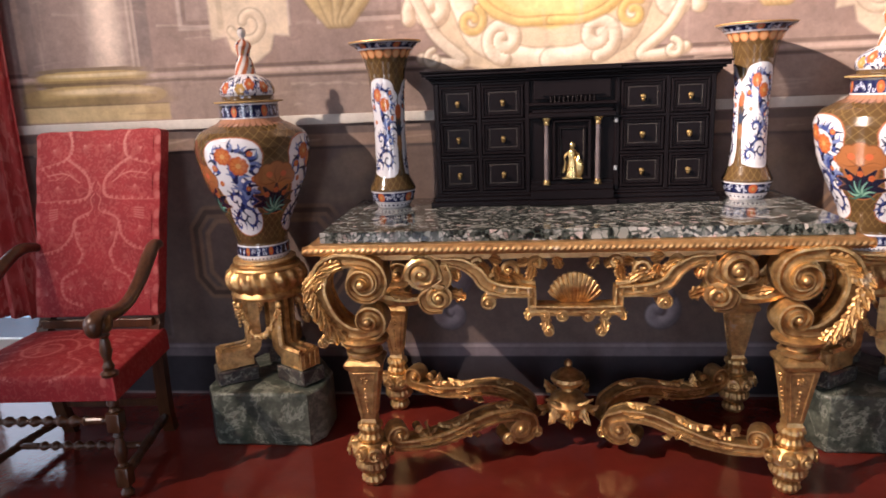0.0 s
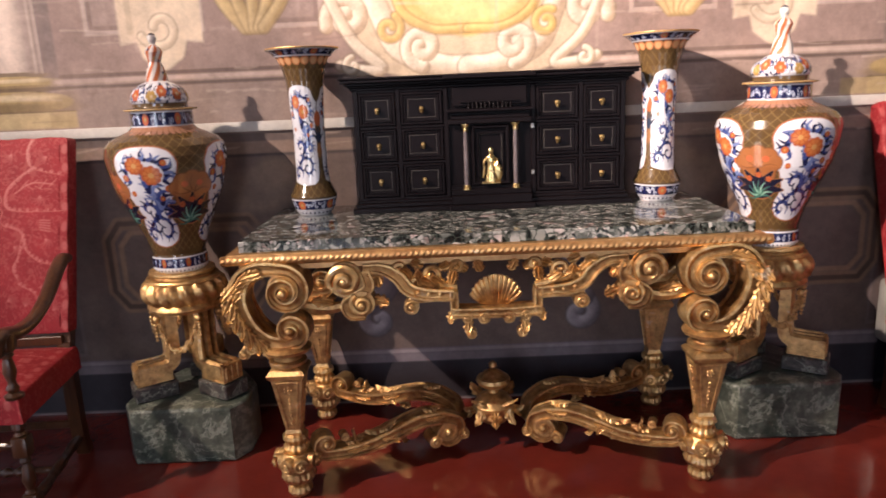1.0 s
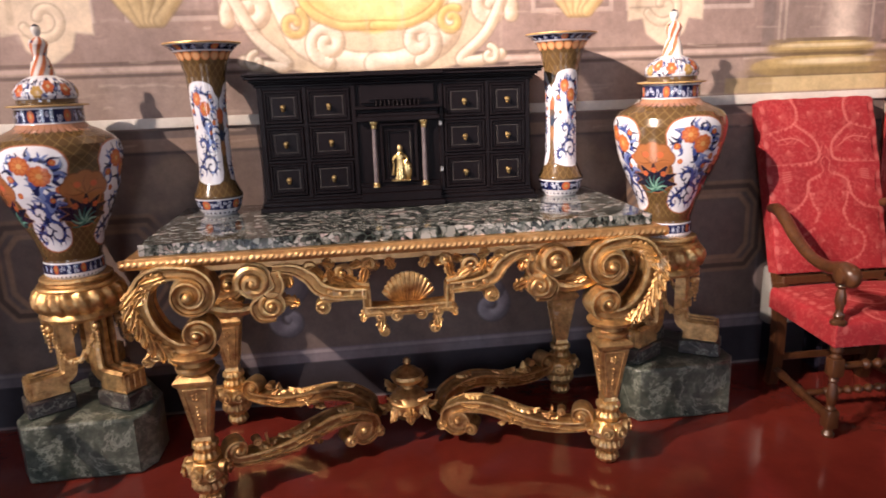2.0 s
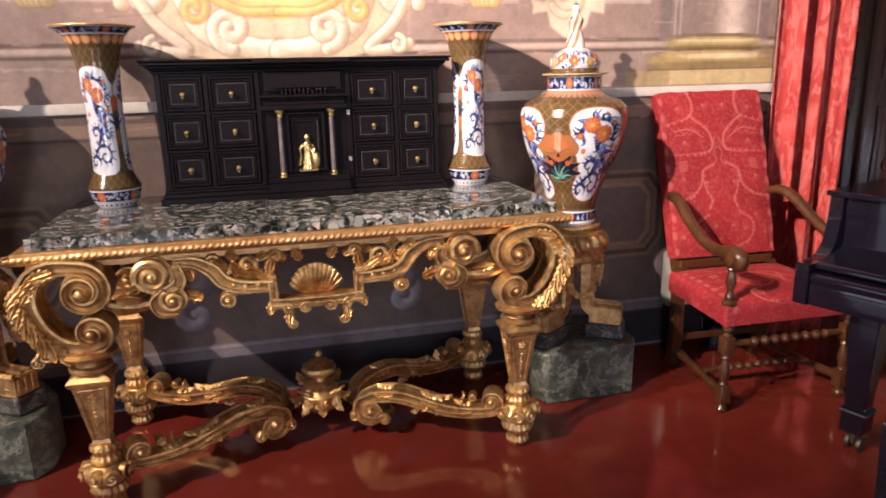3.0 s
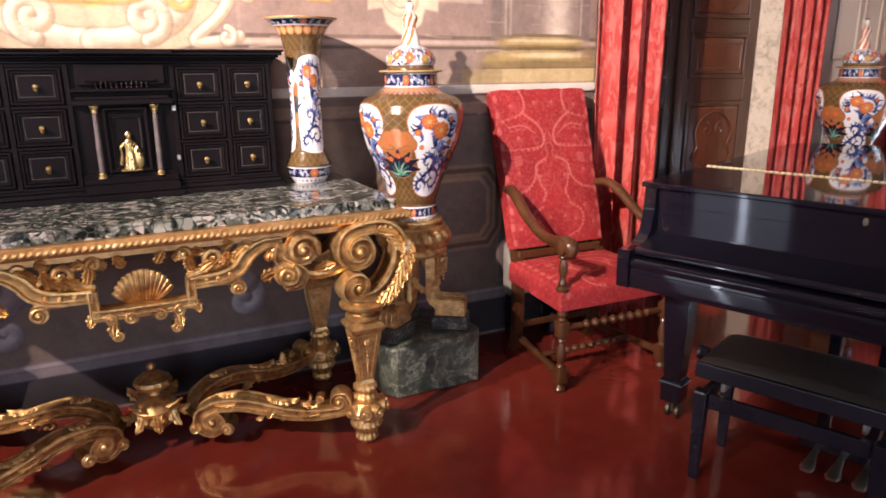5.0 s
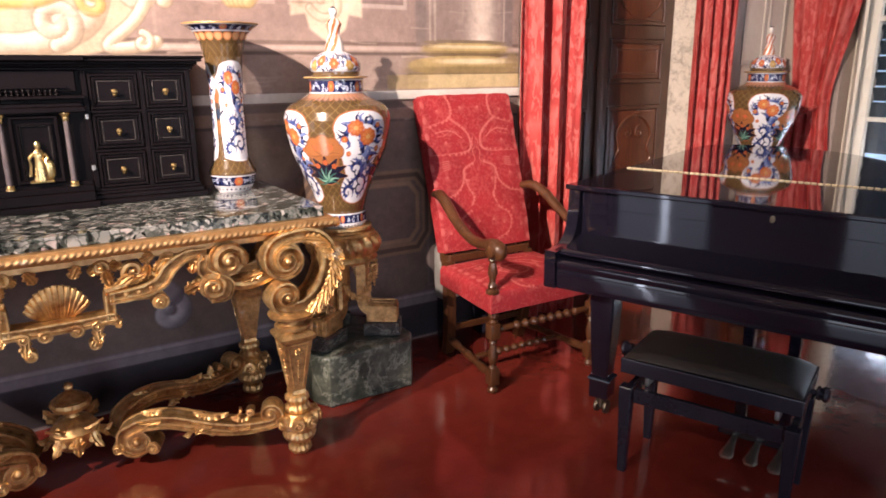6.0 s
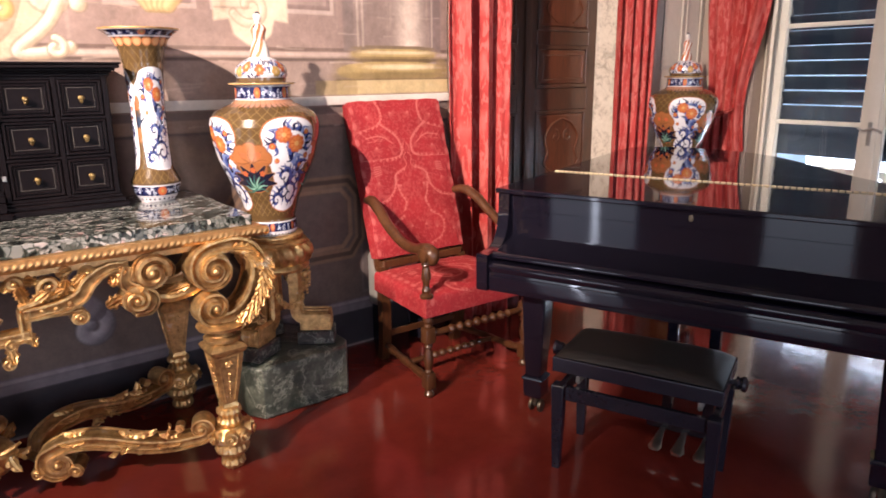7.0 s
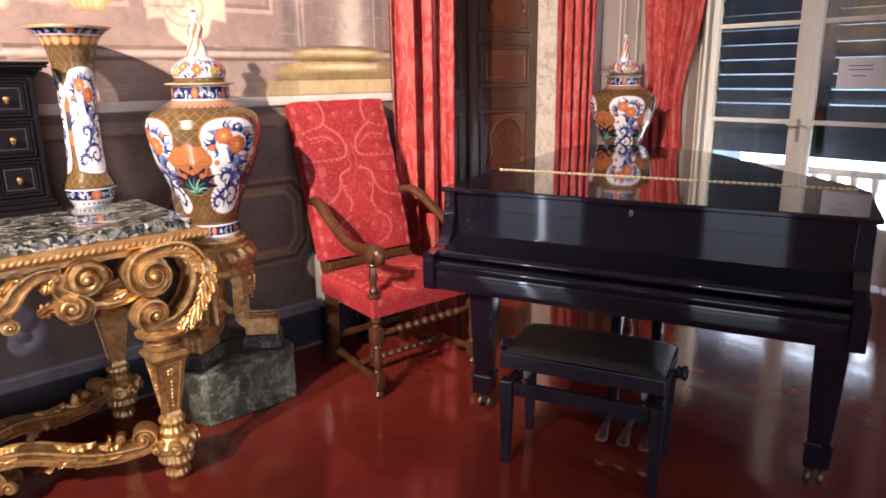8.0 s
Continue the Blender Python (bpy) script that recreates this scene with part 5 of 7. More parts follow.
def urn_mesh(parent):
    rng = np.random.RandomState(5)
    gilt_line = (0.25, 0.165, 0.066)
    LEN, N = 1.36, 420
    u = np.linspace(0, LEN, N + 1)
    v = np.concatenate([np.linspace(0, 0.594, 230), np.linspace(0.597, 0.66, 22)])
    p = Paint(u, v, P_BROWN)
    for i in range(60):
        for s in (-1, 1):
            p.stroke([(i * LEN / 30 - 0.8, 0.10), (i * LEN / 30 - 0.8 + s * 0.55, 0.60)], 0.0012, gilt_line, None, 0.002, 0.7)
    q = LEN / 4
    for i in range(4):
        c = q * (i + 0.5)
        half_ = soft_line([(0.0, 0.118), (0.050, 0.126), (0.092, 0.150), (0.098, 0.195), (0.078, 0.235), (0.072, 0.262), (0.080, 0.295), (0.088, 0.33)], 4) + [(0.106, 0.334), (0.106, 0.364), (0.126, 0.368), (0.128, 0.40), (0.112, 0.404)] + soft_line([(0.112, 0.43), (0.116, 0.465), (0.096, 0.505), (0.055, 0.525), (0.0, 0.530)], 4)
        pts = [(c + a, b) for a, b in half_] + [(c - a, b) for a, b in half_[-2:0:-1]]
        big = [(c + (a - c) * 1.05, 0.33 + (b - 0.33) * 1.025) for a, b in pts]
        p.shape(big, (0.36, 0.13, 0.06), 0.003)
        p.shape(pts, P_WHITE, 0.003)
        spray(p, c, 0.130, 0.522, 0.215, rng)
        d = q * i if i else LEN
        for dd in ((0.0, LEN) if i == 0 else (d,)):
            rustb, edge = (0.33, 0.125, 0.045), (0.16, 0.06, 0.025)
            for col, g in ((edge, 0.004), (rustb, 0.0)):
                for k in range(5):
                    a = radians(5 + 42.5 * k)
                    p.blob(dd + 0.056 * math.cos(a), 0.358 + 0.040 * math.sin(a), 0.032 + g, 0.032 + g, col, 0.12)
                p.blob(dd, 0.325, 0.066 + g, 0.050 + g, col, 0.12, 1.0, 3)
            for k in range(5):
                a = radians(5 + 42.5 * k)
                brush(p, dd + 0.01 * math.cos(a), 0.345, a, 0.065, 0.25, 0.002, edge)
            for sd in (-1, 1):
                p.blob(dd + sd * 0.030, 0.378, 0.013, 0.012, (0.55, 0.12, 0.05), 0.3)
            for col, g in (((0.36, 0.15, 0.06), 0.004), ((0.012, 0.014, 0.032), 0.0)):
                for k in range(7):
                    a = radians(-6 + 32 * k)
                    p.stroke([(dd, 0.256), (dd + 0.060 * math.cos(a), 0.258 + 0.044 * math.sin(a)), (dd + (0.104 + g) * math.cos(a), 0.258 + (0.080 + g) * math.sin(a))], 0.028 + g, col, None, 0.003, taper=0.82)
                p.blob(dd, 0.250, 0.068 + g, 0.038 + g, col, 0.1)
            for k in range(9):
                a = radians(-12 + 25.5 * k)
                brush(p, dd, 0.226, a, 0.062, 0.2, 0.006, (0.22, 0.42, 0.32) if k % 2 else (0.05, 0.14, 0.11))
            for k in (-1, 0, 1):
                for j in range(5):
                    p.blob(dd + 0.042 * k + 0.007 * math.cos(1.26 * j), 0.296 + (0.016 if k == 0 else 0) + 0.007 * math.sin(1.26 * j), 0.006, 0.006, P_RUST, 0.3)
    band_blue(p, 0.022, 0.066, LEN, rng, 28)
    p.rect(-1, 9, -1, 0.020, P_WHITE, 0.003)
    for i in range(44):
        p.blob(LEN * i / 44, 0.012, 0.006, 0.004, P_BLUE, 0.4)
    p.rect(-1, 9, 0.582, 0.60, (0.38, 0.19, 0.12), 0.004)
    for i in range(40):
        p.blob(LEN * i / 40, 0.580, 0.014, 0.010, (0.38, 0.19, 0.12), 0.3)
        p.stroke([(LEN * (i + 0.5) / 40, 0.572), (LEN * (i + 0.5) / 40, 0.60)], 0.0015, (0.24, 0.10, 0.05), None, 0.003)
    band_blue(p, 0.600, 0.656, LEN, rng, 24)
    prof = [(0.100, 0), (0.111, 0.012), (0.112, 0.055), (0.106, 0.078), (0.128, 0.16), (0.165, 0.24), (0.210, 0.345), (0.233, 0.445), (0.237, 0.49), (0.228, 0.525), (0.207, 0.548), (0.16, 0.572), (0.135, 0.582), (0.120, 0.597), (0.119, 0.66)]
    body = painted_lathe("body", prof, N, p, u, v, parent)
    v = np.concatenate([np.linspace(0.6605, 0.676, 8), np.linspace(0.678, 0.775, 40)])
    p = Paint(u, v, P_WHITE)
    p.rect(-1, 9, 0.60, 0.690, P_BROWN, 0.003)
    p.rect(-1, 9, 0.60, 0.668, (0.50, 0.33, 0.14), 0.003)
    for i in range(4):
        # each quarter: a gilt and a rust flower among blue leaves
        for k in range(95):
            x, y, a = q * i + rng.uniform(0, q), rng.uniform(0.694, 0.762), rng.uniform(0, 6.28)
            ln = rng.uniform(0.010, 0.024)
            p.stroke(soft_line([(x, y), (x + 0.5 * ln * math.cos(a + 0.7), y + 0.4 * ln * math.sin(a + 0.7)), (x + ln * math.cos(a), y + 0.8 * ln * math.sin(a))], 3), rng.uniform(0.003, 0.0075), P_BLUE if k % 4 else (0.10, 0.13, 0.30), None, 0.003, taper=0.7)
        for x, y, col in ((0.06, 0.722, P_RUST), (0.20, 0.715, P_GILT), (0.28, 0.735, P_RUST)):
            for k in range(6):
                p.blob(q * i + x + 0.026 * math.cos(k * 1.05), y + 0.015 * math.sin(k * 1.05), 0.016, 0.010, col, 0.3)
            p.blob(q * i + x, y, 0.009, 0.007, (0.55, 0.36, 0.16), 0.4)
    prof = [(0.121, 0.66), (0.143, 0.662), (0.143, 0.668), (0.106, 0.674), (0.105, 0.688), (0.112, 0.702), (0.110, 0.722), (0.096, 0.746), (0.068, 0.764), (0.042, 0.775)]
    lid = painted_lathe("lid", prof, N, p, u, v, parent)
    u2 = np.linspace(0, 0.25, 49)
    v2 = np.linspace(0.774, 0.962, 60)
    p = Paint(u2, v2, (0.70, 0.66, 0.62))
    for i in range(7):
        p.stroke([(0.036 * i - 0.03, 0.775), (0.036 * i + 0.03, 0.91)], 0.0085, P_RUST if i % 2 else (0.50, 0.15, 0.06), None, 0.004)
    for i in range(10):
        p.blob(rng.uniform(0, 0.25), rng.uniform(0.80, 0.92), 0.008, 0.006, P_BLUE if i % 3 else P_GILT, 0.5)
    p.rect(-1, 9, 0.952, 1, (0.03, 0.03, 0.05), 0.004)
    prof = [(0.044, 0.774), (0.040, 0.80), (0.032, 0.83), (0.024, 0.848), (0.030, 0.870), (0.036, 0.888), (0.028, 0.904), (0.012, 0.914), (0.010, 0.920), (0.017, 0.932), (0.018, 0.944), (0.012, 0.957), (0.003, 0.962)]
    fin = painted_lathe("figure_finial", prof, 48, p, u2, v2, lid, "small porcelain figure knob")
    fin.data.transform(Matrix.Diagonal((1.0, 0.8, 1, 1)))
    return body


def beaker_mesh(parent):
    rng = np.random.RandomState(8)
    LEN, N = 0.62, 280
    u = np.linspace(0, LEN, N + 1)
    v = np.linspace(0, 0.676, 300)
    p = Paint(u, v, P_BROWN)
    for i in range(40):
        for s in (-1, 1):
            p.stroke([(i * LEN / 20 - 0.3, 0.08), (i * LEN / 20 - 0.3 + s * 0.4, 0.62)], 0.001, (0.24, 0.155, 0.062), None, 0.002, 0.7)
    q = LEN / 3
    for i in range(3):
        c = q * (i + 0.5)
        pts = [(c - 0.045, 0.145), (c, 0.13), (c + 0.045, 0.145), (c + 0.052, 0.25), (c + 0.05, 0.38), (c + 0.06, 0.42), (c + 0.06, 0.46), (c + 0.048, 0.485), (c + 0.036, 0.52), (c, 0.535), (c - 0.036, 0.52), (c - 0.048, 0.485), (c - 0.06, 0.46), (c - 0.06, 0.42), (c - 0.05, 0.38), (c - 0.052, 0.25)]
        pts = [(c + (a - c) * 1.70, b) for a, b in pts]
        p.shape(soft_line([(c + (a - c) * 1.06, b) for a, b in pts + [pts[0]]], 3), (0.10, 0.05, 0.03), 0.003)
        p.shape(soft_line(pts + [pts[0]], 3), P_WHITE, 0.003)
        spray(p, c, 0.14, 0.53, 0.165, rng)
        for d in ((0.0, LEN) if i == 0 else (q * i,)):
            p.blob(d, 0.40, 0.022, 0.03, P_RUST, 0.2)
            for k in range(5):
                a = radians(30 * k + 30)
                p.stroke([(d, 0.31), (d + 0.045 * math.cos(a), 0.315 + 0.05 * math.sin(a))], 0.009, (0.02, 0.03, 0.06), None, 0.003, taper=0.7)
            p.blob(d, 0.27, 0.018, 0.03, (0.27, 0.125, 0.048), 0.2)
    band_blue(p, 0.025, 0.070, LEN, rng, 18)
    p.rect(-1, 9, -1, 0.022, P_WHITE, 0.003)
    for i in range(26):
        p.blob(LEN * i / 26, 0.013, 0.006, 0.004, P_BLUE, 0.4)
    for i in range(18):
        p.blob(LEN * (i + 0.5) / 18, 0.630, 0.016, 0.018, (0.52, 0.20, 0.085), 0.2)
        p.blob(LEN * (i + 0.5) / 18, 0.628, 0.011, 0.012, (0.60, 0.33, 0.16), 0.3)
    band_blue(p, 0.648, 0.674, LEN, rng, 22)
    p.rect(-1, 9, 0.673, 1, P_GILT, 0.002)
    prof = [(0.066, 0), (0.074, 0.010), (0.086, 0.030), (0.096, 0.068), (0.098, 0.082), (0.088, 0.10), (0.072, 0.135), (0.067, 0.20), (0.066, 0.36), (0.070, 0.47), (0.076, 0.55), (0.088, 0.60), (0.106, 0.64), (0.126, 0.66), (0.147, 0.673), (0.148, 0.676)]
    body = painted_lathe("body", prof, N, p, u, v, parent)
    bm = lathe([(0.147, 0.6765), (0.150, 0.6775), (0.149, 0.680), (0.141, 0.680), (0.118, 0.662), (0.08, 0.60), (0.06, 0.5), (0.058, 0.3)], 64)
    part("rim_and_inside", bm, GOLD_PALE, body, "gilt lip and dark hollow inside")
    return body


TABLE_TOP = 0.986
bk = thing("beaker_vase", pose(-0.525, 2.815, TABLE_TOP, 0, 0, 195), "tall flared porcelain beaker vase painted in brown, blue and rust", "vase", "beaker vases")
beaker_mesh(bk)
copy_thing(bk, pose(0.935, 2.815, TABLE_TOP, 0, 0, 218))

URNS = ((-1.105, 2.755), (1.405, 2.76), (4.55, 2.73))
un = thing("lidded_urn", pose(*URNS[0], 0.785, 0, 0, 223), "large lidded porcelain urn with white floral panels on brown", "urn", "porcelain urns")
urn_mesh(un)
copy_thing(un, pose(*URNS[1], 0.785, 0, 0, 318))
copy_thing(un, pose(*URNS[2], 0.785, 0, 0, 357))


# ---- pedestals ----
def pedestal(at, turn):
    t = thing("pedestal", pose(*at, 0, 0, 0, turn), "gilded tripod pedestal with a gadrooned drum on a green marble block", "pedestal", "urn pedestals")
    bm = bmesh.new()
    add_prism(bm, [(-0.20, -0.245), (0.215, -0.245), (0.265, -0.165), (0.265, 0.0), (0.13, 0.215), (-0.13, 0.215), (-0.25, 0.0), (-0.25, -0.165)], 0, 0.245, 0.012, 2)
    bmesh.ops.triangulate(bm, faces=[f for f in bm.faces if len(f.verts) > 4])
    part("marble_block", bm, MARBLE_L, t, "veined grey-green marble block", angle=50)
    rib = [(-1, 0.6), (-0.8, 1), (-0.6, 1), (-0.5, 0.3), (-0.28, 0.3), (-0.2, 1), (0.2, 1), (0.28, 0.3), (0.5, 0.3), (0.6, 1), (0.8, 1), (1, 0.6), (1, -1), (-1, -1)]
    for a in (212, 328, 90):
        m = pose(0, 0, 0, 0, 0, a)
        bm = box(0.085, 0.262, -0.062, 0.062, 0.246, 0.312, 0.006, 1)
        bmesh.ops.transform(bm, matrix=m, verts=bm.verts)
        part("marble_pad", bm, MARBLE_PAD, t, "dark speckled marble pad")
        bm = bmesh.new()
        line = smooth_line([(0.088, 0, 0.635), (0.088, 0, 0.56), (0.088, 0, 0.45), (0.090, 0, 0.412), (0.100, 0, 0.390), (0.122, 0, 0.379), (0.17, 0, 0.376), (0.232, 0, 0.375)], 7)
        rings = []
        for i, q in enumerate(line):
            tt = (line[min(i + 1, len(line) - 1)] - line[max(i - 1, 0)]).normalized()
            o = Vector((-tt.z, 0, tt.x))
            rings.append([bm.verts.new(q + Vector((0, w * 0.052, 0)) + o * h * 0.028) for w, h in rib])
        for r0, r1 in zip(rings, rings[1:]):
            for i in range(len(rib)):
                bm.faces.new((r0[i], r0[(i + 1) % len(rib)], r1[(i + 1) % len(rib)], r1[i]))
        bm.faces.new(rings[0])
        bm.faces.new(rings[-1][::-1])
        add_box(bm, 0.10, 0.235, -0.048, 0.048, 0.313, 0.362, 0.004)
        # key pattern on the flank of the foot
        for sy in (-1, 1):
            for x0, x1, z0, z1 in ((0.185, 0.246, 0.386, 0.394), (0.238, 0.246, 0.318, 0.394), (0.17, 0.246, 0.314, 0.322), (0.185, 0.225, 0.366, 0.373), (0.185, 0.192, 0.338, 0.373), (0.185, 0.215, 0.338, 0.345)):
                add_box(bm, x0, x1, sy * 0.046 - 0.005, sy * 0.046 + 0.005, z0, z1, 0.001)
        add_box(bm, 0.225, 0.247, -0.046, 0.046, 0.314, 0.394, 0.004)
        for y0 in (-0.03, 0.0, 0.03):
            add_box(bm, 0.246, 0.251, y0 - 0.009, y0 + 0.009, 0.322, 0.386, 0.002)
        bmesh.ops.transform(bm, matrix=m, verts=bm.verts)
        split_parts("leg", bm, GOLD, t, "fret_bar", angle=30)
        # garland between the legs
        m2 = pose(0, 0, 0, 0, 0, a + 58)
        bm = bmesh.new()
        g = smooth_line([(0.115, -0.085, 0.60), (0.150, -0.05, 0.50), (0.155, 0, 0.465), (0.150, 0.05, 0.50), (0.115, 0.085, 0.60)], 8)
        rng = random.Random(4)
        for i, q in enumerate(g):
            w = 0.0065 + 0.006 * math.sin(math.pi * i / len(g))
            for k in range(3):
                add_ball(bm, (q.x + rng.uniform(-w, w) * 0.6, q.y + rng.uniform(-w, w) * 0.6, q.z + rng.uniform(-w, w) * 0.6), w * rng.uniform(0.6, 0.9), 7)
        for sy in (-1, 1):
            add_ball(bm, (0.120, sy * 0.088, 0.595), 0.016, 9)
            for k in range(5):
                add_ball(bm, (0.128, sy * 0.092, 0.57 - 0.016 * k), 0.011 - 0.0012 * k, 7)
        bmesh.ops.transform(bm, matrix=m2, verts=bm.verts)
        part("garland", bm, GOLD, t)
    bm = bmesh.new()
    add_lathe(bm, [(0.10, 0.612), (0.150, 0.618), (0.158, 0.632), (0.152, 0.646), (0.146, 0.652)], 48)
    twist = lambda a, z: 1 + 0.050 * math.cos(18 * a + 36 * (z - 0.65))
    add_lathe(bm, [(0.146, 0.650), (0.160, 0.662), (0.170, 0.682), (0.172, 0.704), (0.164, 0.728), (0.148, 0.742)], 220, wobble=twist)
    add_lathe(bm, [(0.150, 0.740), (0.153, 0.748), (0.148, 0.756), (0.134, 0.760), (0.130, 0.770), (0.136, 0.776), (0.134, 0.7845)], 48)
    part("drum", bm, GOLD, t)
    return t


ped = pedestal(URNS[0], 0)
copy_thing(ped, pose(*URNS[1], 0, 0, 0, 0))
copy_thing(ped, pose(*URNS[2], 0, 0, 0, 0))


# ---- armchairs ----
def damask(p, cu, v0, v1, half):
    """A mirrored pattern of scalloped leaf lines over a stretch of cloth."""
    h = v1 - v0
    red = (1, 1, 1)

    def scallop(pts, n=10, r=0.0052):
        line = soft_line(pts, 14)
        p.stroke(line, 0.0014, red, None, 0.003, 0.9)
        ln = sum(math.dist(a, b) for a, b in zip(line, line[1:]))
        m = max(4, int(ln / (1.9 * r)))
        for i in range(m):
            k = min(len(line) - 2, int(i * (len(line) - 1) / m))
            (x, y), (x2, y2) = line[k], line[k + 1]
            a = math.atan2(y2 - y, x2 - x) + 1.57
            q = r * (0.55 + 1.0 * abs(math.sin(i * 1.7)) ** 2)
            p.blob(x + q * math.cos(a), y + q * math.sin(a), q * 0.85, q * 0.85, red, 0.3, 0.95)
            p.blob(x + q * 1.2 * math.cos(a), y + q * 1.2 * math.sin(a), q * 0.35, q * 0.35, (0, 0, 0), 0.4, 0.8)

    for s in (-1, 1):
        X = lambda k: cu + s * k * half
        Y = lambda k: v0 + k * h
        scallop([(X(0.48), Y(1.0)), (X(0.42), Y(0.93)), (X(0.50), Y(0.85)), (X(0.95), Y(0.80))], 9)
        scallop([(X(0.50), Y(0.85)), (X(0.30), Y(0.80)), (X(0.14), Y(0.74)), (X(0.12), Y(0.66)), (X(0.30), Y(0.63)), (X(0.92), Y(0.62))], 14)
        scallop([(X(0.12), Y(0.56)), (X(0.34), Y(0.52)), (X(0.40), Y(0.44)), (X(0.60), Y(0.37)), (X(0.95), Y(0.34))], 12)
        scallop([(X(0.36), Y(0.50)), (X(0.30), Y(0.40)), (X(0.22), Y(0.34)), (X(0.30), Y(0.28))], 6)
        p.stroke(soft_line([(X(0.26), Y(0.72)), (X(0.5), Y(0.77)), (X(0.80), Y(0.76))]), 0.0026, red, None, 0.003, 0.9)
        for k in range(7):
            a = 0.36 + 0.065 * k
            p.stroke([(X(a), Y(0.752 + 0.014 * math.sin(k))), (X(a + 0.10), Y(0.735 if k % 2 else 0.785))], 0.0018, red, None, 0.004, 0.8)
        for k in range(5):
            p.stroke([(X(0.62), Y(0.58 - 0.012 * k)), (X(0.76), Y(0.575 - 0.014 * k))], 0.0028, red, None, 0.003, 0.75)
        p.stroke(soft_line([(X(0.02), Y(0.66)), (X(0.08), Y(0.63)), (X(0.05), Y(0.58)), (X(0.14), Y(0.55))]), 0.0022, red, None, 0.003, 0.8)
        p.stroke(soft_line([(X(0.03), Y(0.72)), (X(0.07), Y(0.69)), (X(0.04), Y(0.67))]), 0.003, red, None, 0.003, 0.8, 0.6)
        scallop([(X(0.30), Y(0.26)), (X(0.55), Y(0.20)), (X(0.50), Y(0.10)), (X(0.20), Y(0.05))], 8)
        for k, (a0, b0) in enumerate(((0.70, 0.90), (0.20, 0.92), (0.62, 0.70), (0.70, 0.48), (0.25, 0.45), (0.62, 0.24), (0.15, 0.18), (0.80, 0.12), (0.40, 0.15))):
            for j in range(5):
                g = 2.2 + 0.45 * j + 0.5 * k
                p.stroke(soft_line([(X(a0), Y(b0)), (X(a0) + 0.018 * math.cos(g + 0.5) * s, Y(b0) + 0.018 * math.sin(g + 0.5)), (X(a0) + 0.040 * math.cos(g) * s, Y(b0) + 0.040 * math.sin(g))], 3), 0.0032, red, None, 0.004, 0.45, 0.7)
        for k in range(10):
            p.blob(X(0.96), Y(0.1 * k + 0.04), 0.012, 0.020, red, 0.5, 0.6)
    return p


def cloth_mesh(name, u, v, place, pattern, mat, parent, label=""):
    """A closed cushion-like skin: the painted sheet in front and its plain back."""
    nu, nv = len(u), len(v)
    V = [place(a, b) for a in u for b in v]
    c = np.zeros((nu * nv, 4))
    c[:, 3] = 1
    if pattern is not None:
        c[:, :3] = np.clip(pattern.c, 0, 1).reshape(-1, 3)
    idx = np.arange(nu * nv).reshape(nu, nv)
    f = np.stack([idx[:-1, :-1], idx[1:, :-1], idx[1:, 1:], idx[:-1, 1:]], -1).reshape(-1, 4).tolist()
    f.append(idx[0, :].tolist() + idx[1:, -1].tolist() + idx[-1, -2::-1].tolist() + idx[-2:0:-1, 0].tolist())
    return link_mesh(name, V, f, mat, parent, colours=c, label=label)


def twist_rail(bm, a, b, r=0.014, turns=9):
    a, b = Vector(a), Vector(b)
    n = turns * 8
    ln = (b - a).length
    pts = [a.lerp(b, i / n) for i in range(n + 1)]
    rad = []
    for i in range(n + 1):
        t = i / n
        if t < 0.16 or t > 0.84:
            rad.append(r * (0.75 if abs(t - 0.5) > 0.46 else 0.95))
        else:
            rad.append(r * (1.0 + 0.38 * math.sin(2 * math.pi * turns * t)))
    add_sweep(bm, pts, rad, 10)


